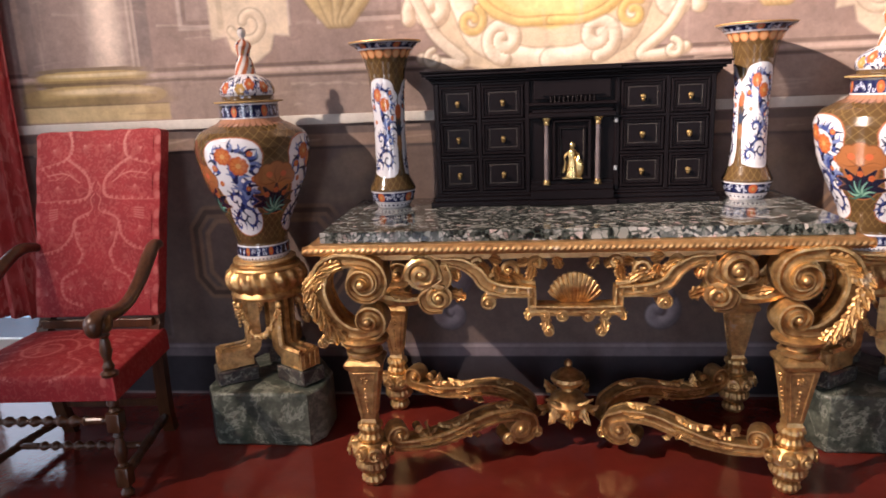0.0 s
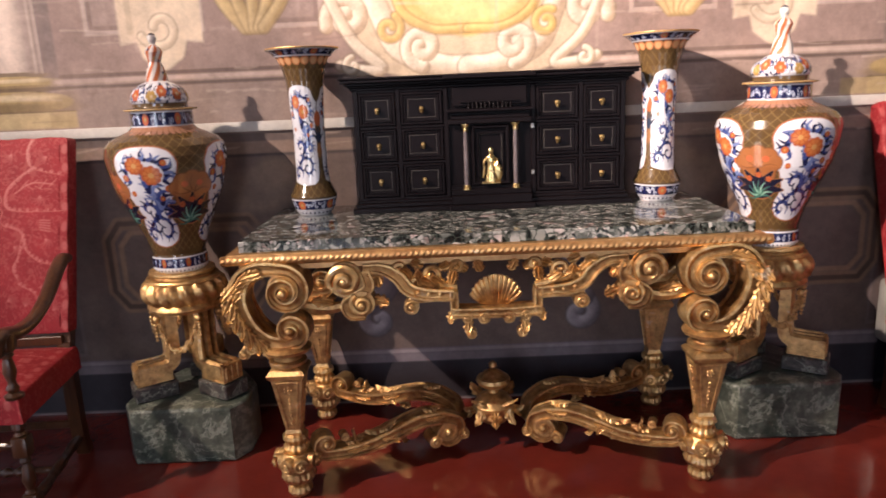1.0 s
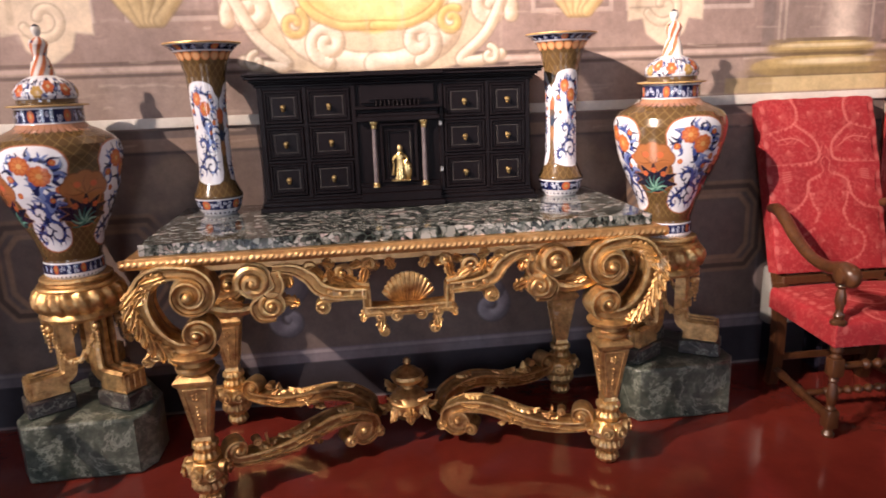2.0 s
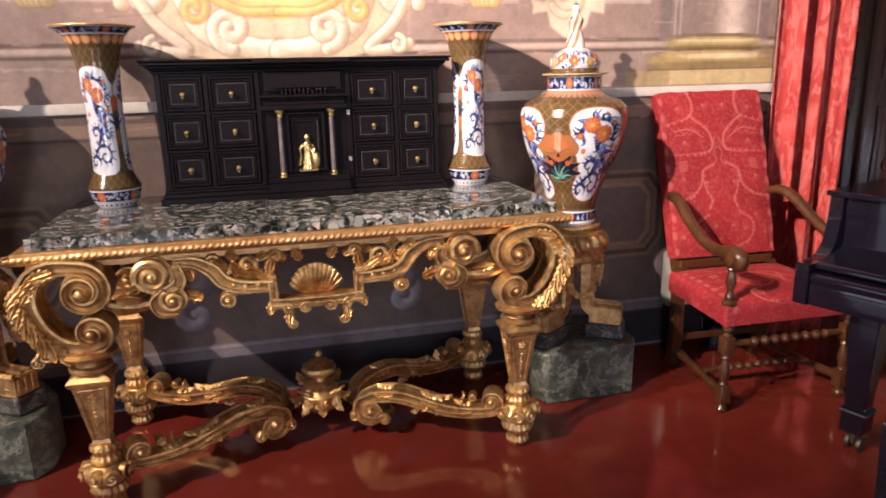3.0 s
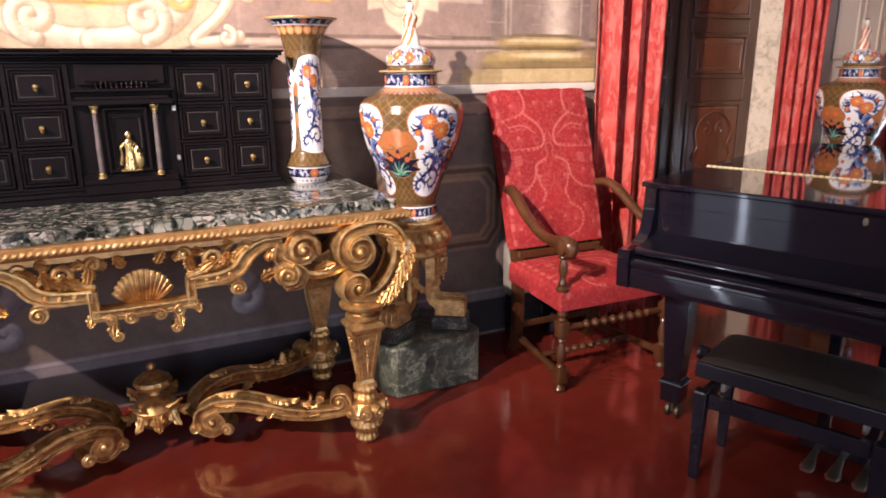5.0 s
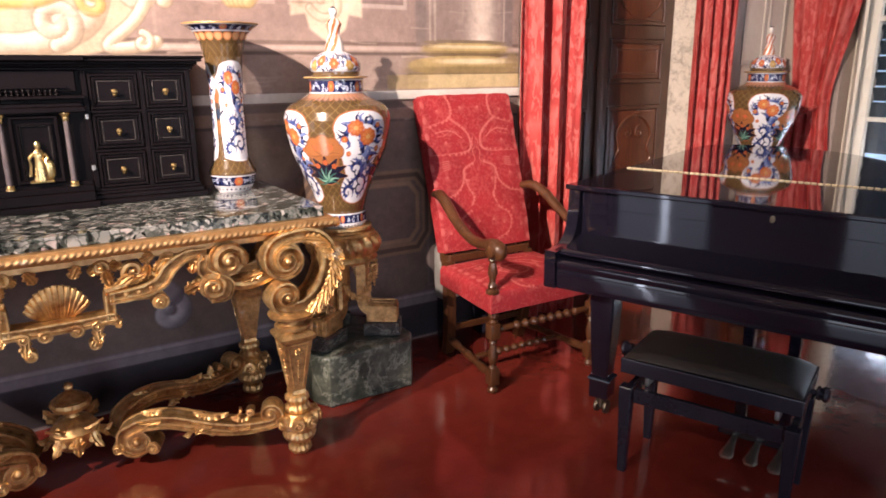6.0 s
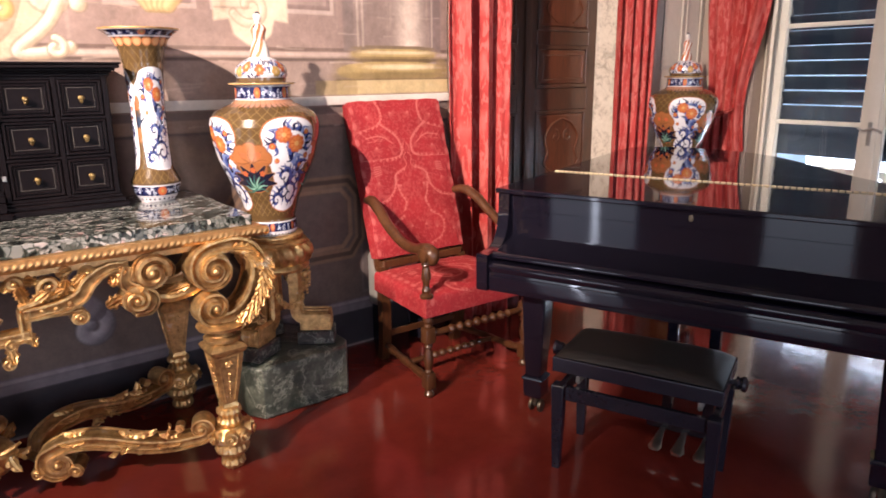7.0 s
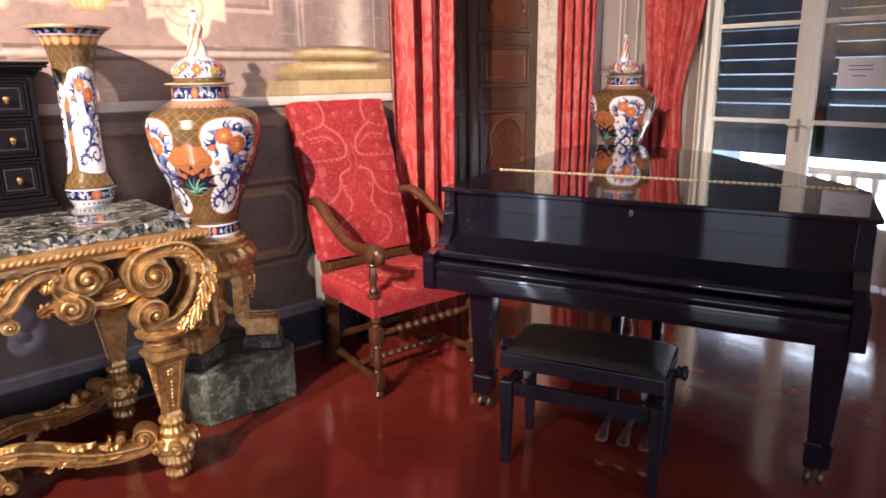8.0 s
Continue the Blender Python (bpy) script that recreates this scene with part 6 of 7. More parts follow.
def armchair(m, label):
    ch = thing("armchair", m, label, "chair", "crimson armchairs")
    HW = 0.30
    # seat
    w, d, drop = 0.32, 0.25, 0.098
    u = np.arange(-w - drop, w + drop + 0.001, 0.004)
    v = np.arange(-d - drop, d + drop + 0.001, 0.004)
    p = Paint(u, v, (0, 0, 0))
    damask(p, 0, -d - 0.05, d + 0.08, 0.30)
    p.stroke(curl(-0.05, -0.05, 0.13, 0.05, 0, 1.3), 0.006, (1, 1, 1), None, 0.005, 0.8)
    for k in range(14):
        p.stroke([(-0.13 + 0.012 * k, -0.09), (-0.12 + 0.012 * k, -0.04)], 0.003, (1, 1, 1), None, 0.003, 0.6)

    def seat(a, b):
        x, y = max(-w, min(w, a)), max(-d, min(d, b))
        e = max(abs(a) - w, abs(b) - d, 0)
        crown = 0.030 * (1 - (x / w) ** 4) * (1 - (y / d) ** 4)
        k = 1 - 0.10 * (y + d) / (2 * d)
        soft = 0.008 * (1 - math.exp(-e / 0.012))
        return ((x + math.copysign(soft, x) * (abs(a) > w)) * k, y + 0.235 + math.copysign(soft, y) * (abs(b) > d), 0.502 + crown - e)

    cloth_mesh("seat", u, v, seat, p, DAMASK, ch)
    # back
    bw, z0, z1 = 0.285, 0.565, 1.352
    wrap = 0.075
    u = np.arange(-bw - wrap, bw + wrap + 0.001, 0.0035)
    v = np.arange(z0 - wrap, z1 + wrap + 0.001, 0.0035)
    p = damask(Paint(u, v, (0, 0, 0)), 0, z0, z1, bw)

    def back(a, b):
        x, z = max(-bw, min(bw, a)), max(z0, min(z1, b))
        e = max(abs(a) - bw, z0 - b, b - z1, 0)
        t = (z - z0) / (z1 - z0)
        k = 1 - 0.04 * (1 - t)
        bul = 0.016 * (1 - (x / bw) ** 4) * (1 - (2 * t - 1) ** 6)
        rag = 0.004 * math.sin(37 * z + 3 * x) + 0.003 * math.sin(61 * x + 2)
        r_ = 0.03
        cx_, cz_ = max(0, abs(x) - (bw - r_)), max(0, z - (z1 - r_))
        if cx_ > 0 and cz_ > 0:
            f_ = min(1.0, r_ / max(1e-6, math.hypot(cx_, cz_)))
            x, z = math.copysign(bw - r_ + cx_ * f_, x), z1 - r_ + cz_ * f_
        if abs(abs(a) - bw) < 0.03 or z1 - b < 0.03:
            x, z = x + rag * 0.6, z + rag * 0.5
        return (x * k, 0.478 + 0.225 * t + 0.02 * t * t - bul + e, z - 0.12 * e)

    cloth_mesh("backrest", u, v, back, p, DAMASK, ch)
    turned = lambda x, y: Matrix.Translation((x, y, 0))
    for s in (-1, 1):
        bm = bmesh.new()
        mm = turned(s * HW, 0)
        add_lathe(bm, [(0.012, 0), (0.022, 0.006), (0.025, 0.018), (0.018, 0.030), (0.013, 0.036), (0.017, 0.046)], 18, m=mm)
        add_box(bm, s * HW - 0.026, s * HW + 0.026, -0.026, 0.026, 0.046, 0.128, 0.009, 2)
        add_lathe(bm, [(0.016, 0.126), (0.021, 0.132), (0.014, 0.142), (0.018, 0.160), (0.024, 0.185), (0.018, 0.225), (0.013, 0.245), (0.020, 0.255), (0.014, 0.268), (0.018, 0.276)], 18, m=mm)
        add_box(bm, s * HW - 0.027, s * HW + 0.027, -0.027, 0.027, 0.274, 0.352, 0.010, 2)
        add_lathe(bm, [(0.018, 0.350), (0.022, 0.358), (0.014, 0.368), (0.024, 0.384), (0.022, 0.412)], 18, m=mm)
        part("front_leg", bm, WALNUT, ch)
        bm = bmesh.new()
        line = smooth_line([(s * 0.235, 0.525, 0.0), (s * 0.24, 0.495, 0.10), (s * 0.25, 0.475, 0.30), (s * 0.250, 0.485, 0.50), (s * 0.245, 0.525, 0.58), (s * 0.225, 0.755, 1.30)], 5)
        add_sweep(bm, line, 0.026, 4, section=[(-1, -0.85), (1, -0.85), (1, 0.85), (-1, 0.85)], side=(1, 0, 0))
        part("back_leg", bm, WALNUT, ch)
        bm = bmesh.new()
        line = smooth_line([(s * 0.275, 0.565, 0.862), (s * 0.292, 0.49, 0.872), (s * 0.305, 0.40, 0.838), (s * 0.312, 0.30, 0.775), (s * 0.312, 0.19, 0.722), (s * 0.308, 0.09, 0.708), (s * 0.305, 0.00, 0.722), (s * 0.303, -0.045, 0.712), (s * 0.303, -0.050, 0.682), (s * 0.303, -0.025, 0.672)], 7)
        add_sweep(bm, line, [0.020, 0.024, 0.025, 0.023, 0.022, 0.025, 0.030, 0.030, 0.024, 0.016], 12, side=(1, 0, 0), flat=1.15)
        m2 = Matrix.Translation((s * 0.303 - 0.042, -0.012, 0.700)) @ Euler((0, radians(90), 0)).to_matrix().to_4x4()
        add_lathe(bm, [(0.010, 0.0), (0.030, 0.006), (0.036, 0.02), (0.036, 0.064), (0.030, 0.078), (0.010, 0.084)], 20, m=m2)
        arm = part("armrest", bm, WALNUT, ch)
        bm = lathe([(0.030, 0.494), (0.032, 0.506), (0.018, 0.516), (0.022, 0.530), (0.015, 0.545), (0.014, 0.560), (0.023, 0.590), (0.018, 0.625), (0.014, 0.640), (0.024, 0.652), (0.016, 0.668), (0.018, 0.690)], 18, m=turned(s * 0.303, 0.005))
        part("arm_post", bm, WALNUT, arm)
        bm = bmesh.new()
        a, b = Vector((s * HW, 0.02, 0.088)), Vector((s * 0.238, 0.49, 0.088))
        pts = [a.lerp(b, i / 40) for i in range(41)]
        rad = [0.013 + 0.008 * abs(math.sin(3 * math.pi * i / 40)) + (0.004 if i in (13, 14, 26, 27) else 0) for i in range(41)]
        add_sweep(bm, pts, rad, 10)
        part("side_stretcher", bm, WALNUT, ch)
    bm = bmesh.new()
    twist_rail(bm, (-HW + 0.02, 0, 0.315), (HW - 0.02, 0, 0.315), 0.016, 11)
    part("front_stretcher", bm, WALNUT, ch)
    bm = bmesh.new()
    twist_rail(bm, (-0.27, 0.22, 0.090), (0.27, 0.22, 0.090), 0.015, 11)
    part("cross_stretcher", bm, WALNUT, ch)
    bm = bmesh.new()
    add_box(bm, -0.25, 0.25, 0.46, 0.485, 0.40, 0.45, 0.004)
    add_box(bm, -0.25, 0.25, 0.465, 0.487, 0.515, 0.555, 0.004)
    add_box(bm, -0.26, 0.26, 0.488, 0.502, 0.13, 0.165, 0.004)
    part("back_rail", bm, WALNUT, ch)
    return ch


CHAIR_R = armchair(pose(2.205, 2.235, 0, 0, 0, -2), "walnut armchair upholstered in bright crimson damask, beside the piano")
chair_l = copy_thing(CHAIR_R, pose(-1.80, 2.115, 0, 0, 0, 3))
chair_l["label"] = "walnut armchair with turned legs and crimson damask seat, beside a doorway"


def heater():
    t = thing("heater", pose(2.20, 2.90, 0, 0, 0, 0), "low grey electric heater standing against the fresco behind a chair", "heater")
    part("body", box(-0.19, 0.17, -0.045, 0.045, 0.26, 0.555, 0.03, 3), GREY_METAL, t)
    for x in (-0.13, 0.11):
        part("foot", box(x - 0.02, x + 0.02, -0.07, 0.07, 0.0, 0.27, 0.006), BENCH_BLACK, t)


heater()


# ---- grand piano ----
def piano():
    W = 1.62
    t = thing("grand_piano", pose(1.965, 1.975, 0, 0, 0, 20), "glossy black grand piano with closed lid and fallboard", "piano")
    outline = [(0.235, 0.0), (1.95, 0.0)] + [(p.x, p.y) for p in smooth_line([(2.00, 0.0, 0), (2.14, -0.06, 0), (2.22, -0.22, 0), (2.22, -0.45, 0), (2.12, -0.70, 0), (1.90, -0.93, 0), (1.60, -1.11, 0), (1.32, -1.27, 0), (1.10, -1.44, 0), (0.90, -1.57, 0), (0.72, -W, 0)], 5)] + [(0.235, -W)]

    def grown(o, x0=None):
        c = Vector((1.1, -0.75, 0))
        res = []
        for x, y in o:
            d = (Vector((x, y, 0)) - c).normalized() * 0.018
            res.append((x + d.x, y + d.y))
        return res

    bm = bmesh.new()
    add_prism(bm, outline[::-1], 0.645, 0.972, 0.006, 2)
    case = part("case", bm, LACQUER, t, angle=40)
    # lid in two leaves with the hinge between
    big = grown(outline)
    fold = 0.800
    yl = big[0][1]
    yr = min(p[1] for p in big)
    front = [(0.190, yl), (fold, yl), (fold, -W - 0.016), (0.190, -W - 0.016)]
    bm = bmesh.new()
    add_prism(bm, front[::-1], 0.978, 1.000, 0.005, 2)
    part("lid_flap", bm, LACQUER, t, smooth=False)
    rear = [(fold + 0.002, yl)] + [p for p in big if p[0] > fold + 0.02] + [(fold + 0.002, -W + 0.0)]
    bm = bmesh.new()
    add_prism(bm, rear[::-1], 0.978, 1.000, 0.005, 2)
    lid = part("lid", bm, LACQUER, t, smooth=False)
    bm = bmesh.new()
    n = 62
    for i in range(n):
        y = yl - 0.02 - (W - 0.03) * i / n
        add_sweep(bm, [(fold + 0.002, y, 1.0004), (fold + 0.002, y - (W - 0.03) / n * 0.78, 1.0004)], 0.0056, 6)
    part("piano_hinge", bm, HINGE, lid, "long brass piano hinge")
    # front board above the keys
    bm = bmesh.new()
    add_box(bm, 0.225, 0.245, -W + 0.052, -0.052, 0.765, 0.977, 0.003)
    add_box(bm, 0.219, 0.226, -W + 0.052, -0.052, 0.905, 0.977, 0.002)
    board = part("front_board", bm, LACQUER, t)
    bm = lathe([(0.009, 0), (0.009, 0.003), (0.004, 0.004)], 14, m=Matrix.Translation((0.219, -W / 2, 0.945)) @ Euler((0, radians(-90), 0)).to_matrix().to_4x4() @ Matrix.Diagonal((1.6, 1, 1, 1)))
    part("keyhole", bm, CASTOR, board, "small metal keyhole plate")
    # closed fallboard: one profile along the keyboard
    prof = smooth_line([(0.226, 0, 0.790), (0.16, 0, 0.772), (0.085, 0, 0.757), (0.055, 0, 0.752), (0.042, 0, 0.742), (0.042, 0, 0.728), (0.060, 0, 0.720)], 4)

    def extrude(pts, y0, y1, mat, name, parent, lab=""):
        bm2 = bmesh.new()
        a = [bm2.verts.new((p[0], y0, p[2])) for p in pts]
        b = [bm2.verts.new((p[0], y1, p[2])) for p in pts]
        for i in range(len(pts)):
            j = (i + 1) % len(pts)
            bm2.faces.new((a[i], a[j], b[j], b[i]))
        bm2.faces.new(a[::-1])
        bm2.faces.new(b)
        bmesh.ops.triangulate(bm2, faces=[f for f in bm2.faces if len(f.verts) > 4])
        return part(name, bm2, mat, parent, lab)

    extrude([tuple(p) for p in prof] + [(0.226, 0, 0.715)], -0.053, -W + 0.053, LACQUER, "fallboard", t)
    slip = smooth_line([(0.07, 0, 0.714), (0.03, 0, 0.713), (0.012, 0, 0.704), (0.010, 0, 0.690), (0.018, 0, 0.672), (0.014, 0, 0.668), (0.014, 0, 0.600), (0.020, 0, 0.590)], 3)
    extrude([tuple(p) for p in slip] + [(0.24, 0, 0.590), (0.24, 0, 0.712)], -0.053, -W + 0.053, LACQUER, "keybed", t)
    arm = smooth_line([(0.0, 0, 0.600), (0.0, 0, 0.735), (0.008, 0, 0.746), (0.06, 0, 0.748), (0.115, 0, 0.755), (0.160, 0, 0.785), (0.185, 0, 0.84), (0.196, 0, 0.90), (0.200, 0, 0.976)], 4)
    for y0, y1 in ((0.0, -0.050), (-W + 0.050, -W)):
        extrude([tuple(p) for p in arm] + [(0.245, 0, 0.976), (0.245, 0, 0.590), (0.006, 0, 0.590)], y0, y1, LACQUER, "cheek", t)
    for x, y in ((0.165, -0.215), (0.165, -W + 0.085), (1.72, -0.50)):
        bm = bmesh.new()
        add_lathe(bm, [(0.050, 0.175), (0.060, 0.30), (0.078, 0.595), (0.078, 0.646)], 4, m=Matrix.Translation((x, y, 0)) @ pose(0, 0, 0, 0, 0, 45))
        add_lathe(bm, [(0.054, 0.085), (0.060, 0.092), (0.062, 0.165), (0.068, 0.172), (0.066, 0.180), (0.052, 0.188)], 4, m=Matrix.Translation((x, y, 0)) @ pose(0, 0, 0, 0, 0, 45))
        bmesh.ops.bevel(bm, geom=[e for e in bm.edges if abs(e.verts[0].co.z - e.verts[1].co.z) > 0.01], offset=0.004, segments=1, affect="EDGES")
        leg = part("leg", bm, LACQUER, t, angle=25)
        bm = bmesh.new()
        add_lathe(bm, [(0.026, 0.086), (0.026, 0.078), (0.014, 0.070), (0.012, 0.05)][::-1], 16, m=Matrix.Translation((x, y, 0)))
        for s in (-1, 1):
            add_lathe(bm, [(0.010, 0), (0.028, 0.002), (0.030, 0.010), (0.028, 0.016), (0.010, 0.018)], 20, m=Matrix.Translation((x + 0.012, y + s * 0.012 - (0.018 if s < 0 else 0), 0.030)) @ Euler((radians(-90), 0, 0)).to_matrix().to_4x4())
        add_box(bm, x - 0.010, x + 0.026, y - 0.009, y + 0.009, 0.030, 0.062, 0.003)
        part("castor", bm, CASTOR, leg, "worn brass castor")
    bm = bmesh.new()
    add_box(bm, 0.17, 0.27, -W / 2 - 0.20, -W / 2 + 0.10, 0.07, 0.125, 0.006)
    add_box(bm, 0.195, 0.24, -W / 2 - 0.15, -W / 2 - 0.11, 0.125, 0.60, 0.004)
    add_box(bm, 0.195, 0.24, -W / 2 + 0.01, -W / 2 + 0.05, 0.125, 0.60, 0.004)
    lyre = part("pedal_lyre", bm, LACQUER, t)
    for k in (-1, 0, 1):
        bm = bmesh.new()
        y = -W / 2 - 0.055 + 0.085 * k
        line = smooth_line([(0.19, y, 0.082), (0.14, y, 0.078), (0.09, y, 0.066), (0.055, y, 0.055), (0.035, y, 0.050)], 5)
        add_sweep(bm, line, [0.010, 0.011, 0.018, 0.026, 0.018], 12, flat=1.0, section=[(math.cos(a), 0.28 * math.sin(a)) for a in [2 * math.pi * i / 12 for i in range(12)]], side=(0, 1, 0))
        part("pedal", bm, PEDAL, lyre, "worn brass pedal")
    return t


piano()


def bench():
    t = thing("piano_bench", pose(2.178, 1.262, 0, 0, 0, 22), "black adjustable piano bench with a leatherette cushion", "bench")
    bm = bmesh.new()
    add_box(bm, -0.165, 0.165, -0.30, 0.30, 0.405, 0.462, 0.004, 2)
    top = part("top_box", bm, BENCH_BLACK, t)
    bm = bmesh.new()
    n, m = 30, 18
    grid = []
    for i in range(n + 1):
        row = []
        for j in range(m + 1):
            a, b = -1 + 2 * i / n, -1 + 2 * j / m
            k = (1 - a ** 8) * (1 - b ** 8)
            row.append(bm.verts.new((b * 0.158, a * 0.293, 0.463 + 0.026 * k ** 0.5 + 0.004 * (1 - a * a))))
        grid.append(row)
    for i in range(n):
        for j in range(m):
            bm.faces.new((grid[i][j], grid[i][j + 1], grid[i + 1][j + 1], grid[i + 1][j]))
    part("cushion", bm, LEATHER, t, "smooth black leatherette cushion", angle=80)
    bm = bmesh.new()
    for x in (-0.14, 0.14):
        add_box(bm, x - 0.012, x + 0.012, -0.25, 0.25, 0.290, 0.345, 0.003)
    for y in (-0.275, 0.275):
        add_box(bm, -0.12, 0.12, y - 0.012, y + 0.012, 0.290, 0.345, 0.003)
    part("frame", bm, BENCH_BLACK, t)
    for x in (-0.14, 0.14):
        for y in (-0.275, 0.275):
            bm = bmesh.new()
            add_lathe(bm, [(0.021, 0.0), (0.031, 0.26), (0.034, 0.345), (0.030, 0.350)], 4, m=Matrix.Translation((x * 1.02, y * 1.01, 0)) @ pose(0, 0, 0, 0, 0, 45))
            bmesh.ops.bevel(bm, geom=[e for e in bm.edges if abs(e.verts[0].co.z - e.verts[1].co.z) > 0.02], offset=0.003, segments=1, affect="EDGES")
            part("leg", bm, BENCH_BLACK, t, angle=25)
    bm = bmesh.new()
    for y in (-0.22, 0.22):
        add_box(bm, -0.10, 0.10, y - 0.008, y + 0.008, 0.345, 0.406, 0.002)
        add_sweep(bm, [(-0.10, y, 0.35), (0.10, y, 0.40)], 0.008, 6)
    add_sweep(bm, [(0, -0.29, 0.385), (0, 0.29, 0.385)], 0.008, 8)
    part("lift", bm, STEEL, t, "steel lifting gear")
    for s in (-1, 1):
        bm = lathe([(0.010, 0.0), (0.010, 0.012), (0.022, 0.016), (0.026, 0.024), (0.020, 0.030), (0.028, 0.040), (0.028, 0.050), (0.012, 0.056)], 20, m=Matrix.Translation((0.0, s * 0.300, 0.432)) @ Euler((radians(-90 * s), 0, 0)).to_matrix().to_4x4())
        part("knob", bm, BENCH_BLACK, t, "turned black adjusting knob")


bench()


# ---- curtains ----
def curtain(name, a, b, y_off, z0, z1, label, folds=7, tie=None, depth=0.05, seed=1, gather=0.55, lean=0.0):
    """A hanging silk curtain from a to b (plan points); tie: the height where it is drawn in, and to which end (0 or 1)."""
    rng = random.Random(seed)
    A, B = Vector((*a, 0)), Vector((*b, 0))
    d = B - A
    nrm = Vector((-d.y, d.x, 0)).normalized()
    n, k = 120, 60
    ph = [rng.uniform(0, 6.28) for _ in range(4)]
    V, col = [], []
    us = np.linspace(0, 1, n)
    vs = np.linspace(z0, z1, k)
    p = Paint(us * d.length * 1.6, vs, (0, 0, 0))
    for j in range(int((z1 - z0) / 0.34) + 1):
        for i in range(3):
            c, e = 0.14 + 0.3 * i, z0 + 0.34 * j + (0.17 if i % 2 else 0)
            p.stroke(curl(c, e, 0.10, 0.03, 40 * i, 1.2), 0.011, (1, 1, 1), None, 0.01, 0.7)
            p.blob(c, e + 0.15, 0.03, 0.05, (1, 1, 1), 0.5, 0.6)
    for u in us:
        for z in vs:
            w = 1.0
            if tie:
                q = math.exp(-((z - tie[0]) / (0.30 if z > tie[0] else 0.7)) ** 2) if z < tie[0] else math.exp(-((z - tie[0]) / 0.55) ** 2)
                w = 1 - gather * q
                uu = tie[1] + (u - tie[1]) * w
            else:
                uu = 0.5 + (u - 0.5) * (1 - gather * 0.18 * (1 - (z - z0) / (z1 - z0)))
            f = math.sin(2 * math.pi * folds * u + ph[0] + 0.35 * math.sin(z * 1.3 + ph[1])) + 0.3 * math.sin(2 * math.pi * folds * 2.3 * u + ph[2] + 0.3 * z)
            f = math.copysign(abs(f) ** 0.8, f)
            q = A + d * (uu + 0.010 * math.sin(2 * math.pi * folds * u * 2 + ph[3])) + nrm * (depth * f * 0.5 * (0.6 + 0.4 * w) + y_off)
            V.append((q.x, q.y + lean * (z - z0), z))
    c = np.zeros((n * k, 4))
    c[:, :3] = np.clip(p.c, 0, 1).reshape(-1, 3)
    c[:, 3] = 1
    idx = np.arange(n * k).reshape(n, k)
    f = np.stack([idx[:-1, :-1], idx[1:, :-1], idx[1:, 1:], idx[:-1, 1:]], -1).reshape(-1, 4).tolist()
    t = thing(name, pose(0, 0, 0), label, "curtain")
    ob = link_mesh("cloth", V, f, CURTAIN, t, colours=c)
    so = ob.modifiers.new("thickness", "SOLIDIFY")
    so.thickness = 0.004
    if tie:
        bm = bmesh.new()
        e = A + d * tie[1]
        o = A + d * (tie[1] + (0.5 - tie[1]) * 2 * (1 - gather))
        loop = [e + nrm * 0.02, e + nrm * (0.075 + y_off), o + nrm * (0.08 + y_off), o - nrm * 0.075, e - nrm * 0.02]
        for sgn in (1,):
            pts = smooth_line([(q.x, q.y, tie[0] + 0.05 - 0.03 * i) for i, q in enumerate(loop)], 6)
            add_sweep(bm, pts, 0.016, 8)
        part("tie_band", bm, CURTAIN, t)
    return t


curtain("door_curtain", (2.585, 2.93), (3.05, 2.93), 0, 0.0, 3.3, "red silk damask curtain hanging beside the dark door", 3, None, 0.08, 2)
curtain("door_curtain", (4.01, 2.93), (4.43, 2.93), 0, 0.0, 3.3, "red silk damask curtain hanging beyond the marble jamb", 4, None, 0.07, 5)
curtain("window_curtain", (5.10, 2.96), (5.10, 2.43), 0, 0.0, 3.3, "red silk curtain tied back beside the tall window", 4, (1.22, 0.35), 0.06, 7, 0.45)
curtain("door_curtain", (-2.74, 2.95), (-2.31, 2.95), 0, 0.44, 3.3, "dark red silk curtain drawn aside at the bright doorway", 4, None, 0.05, 9)


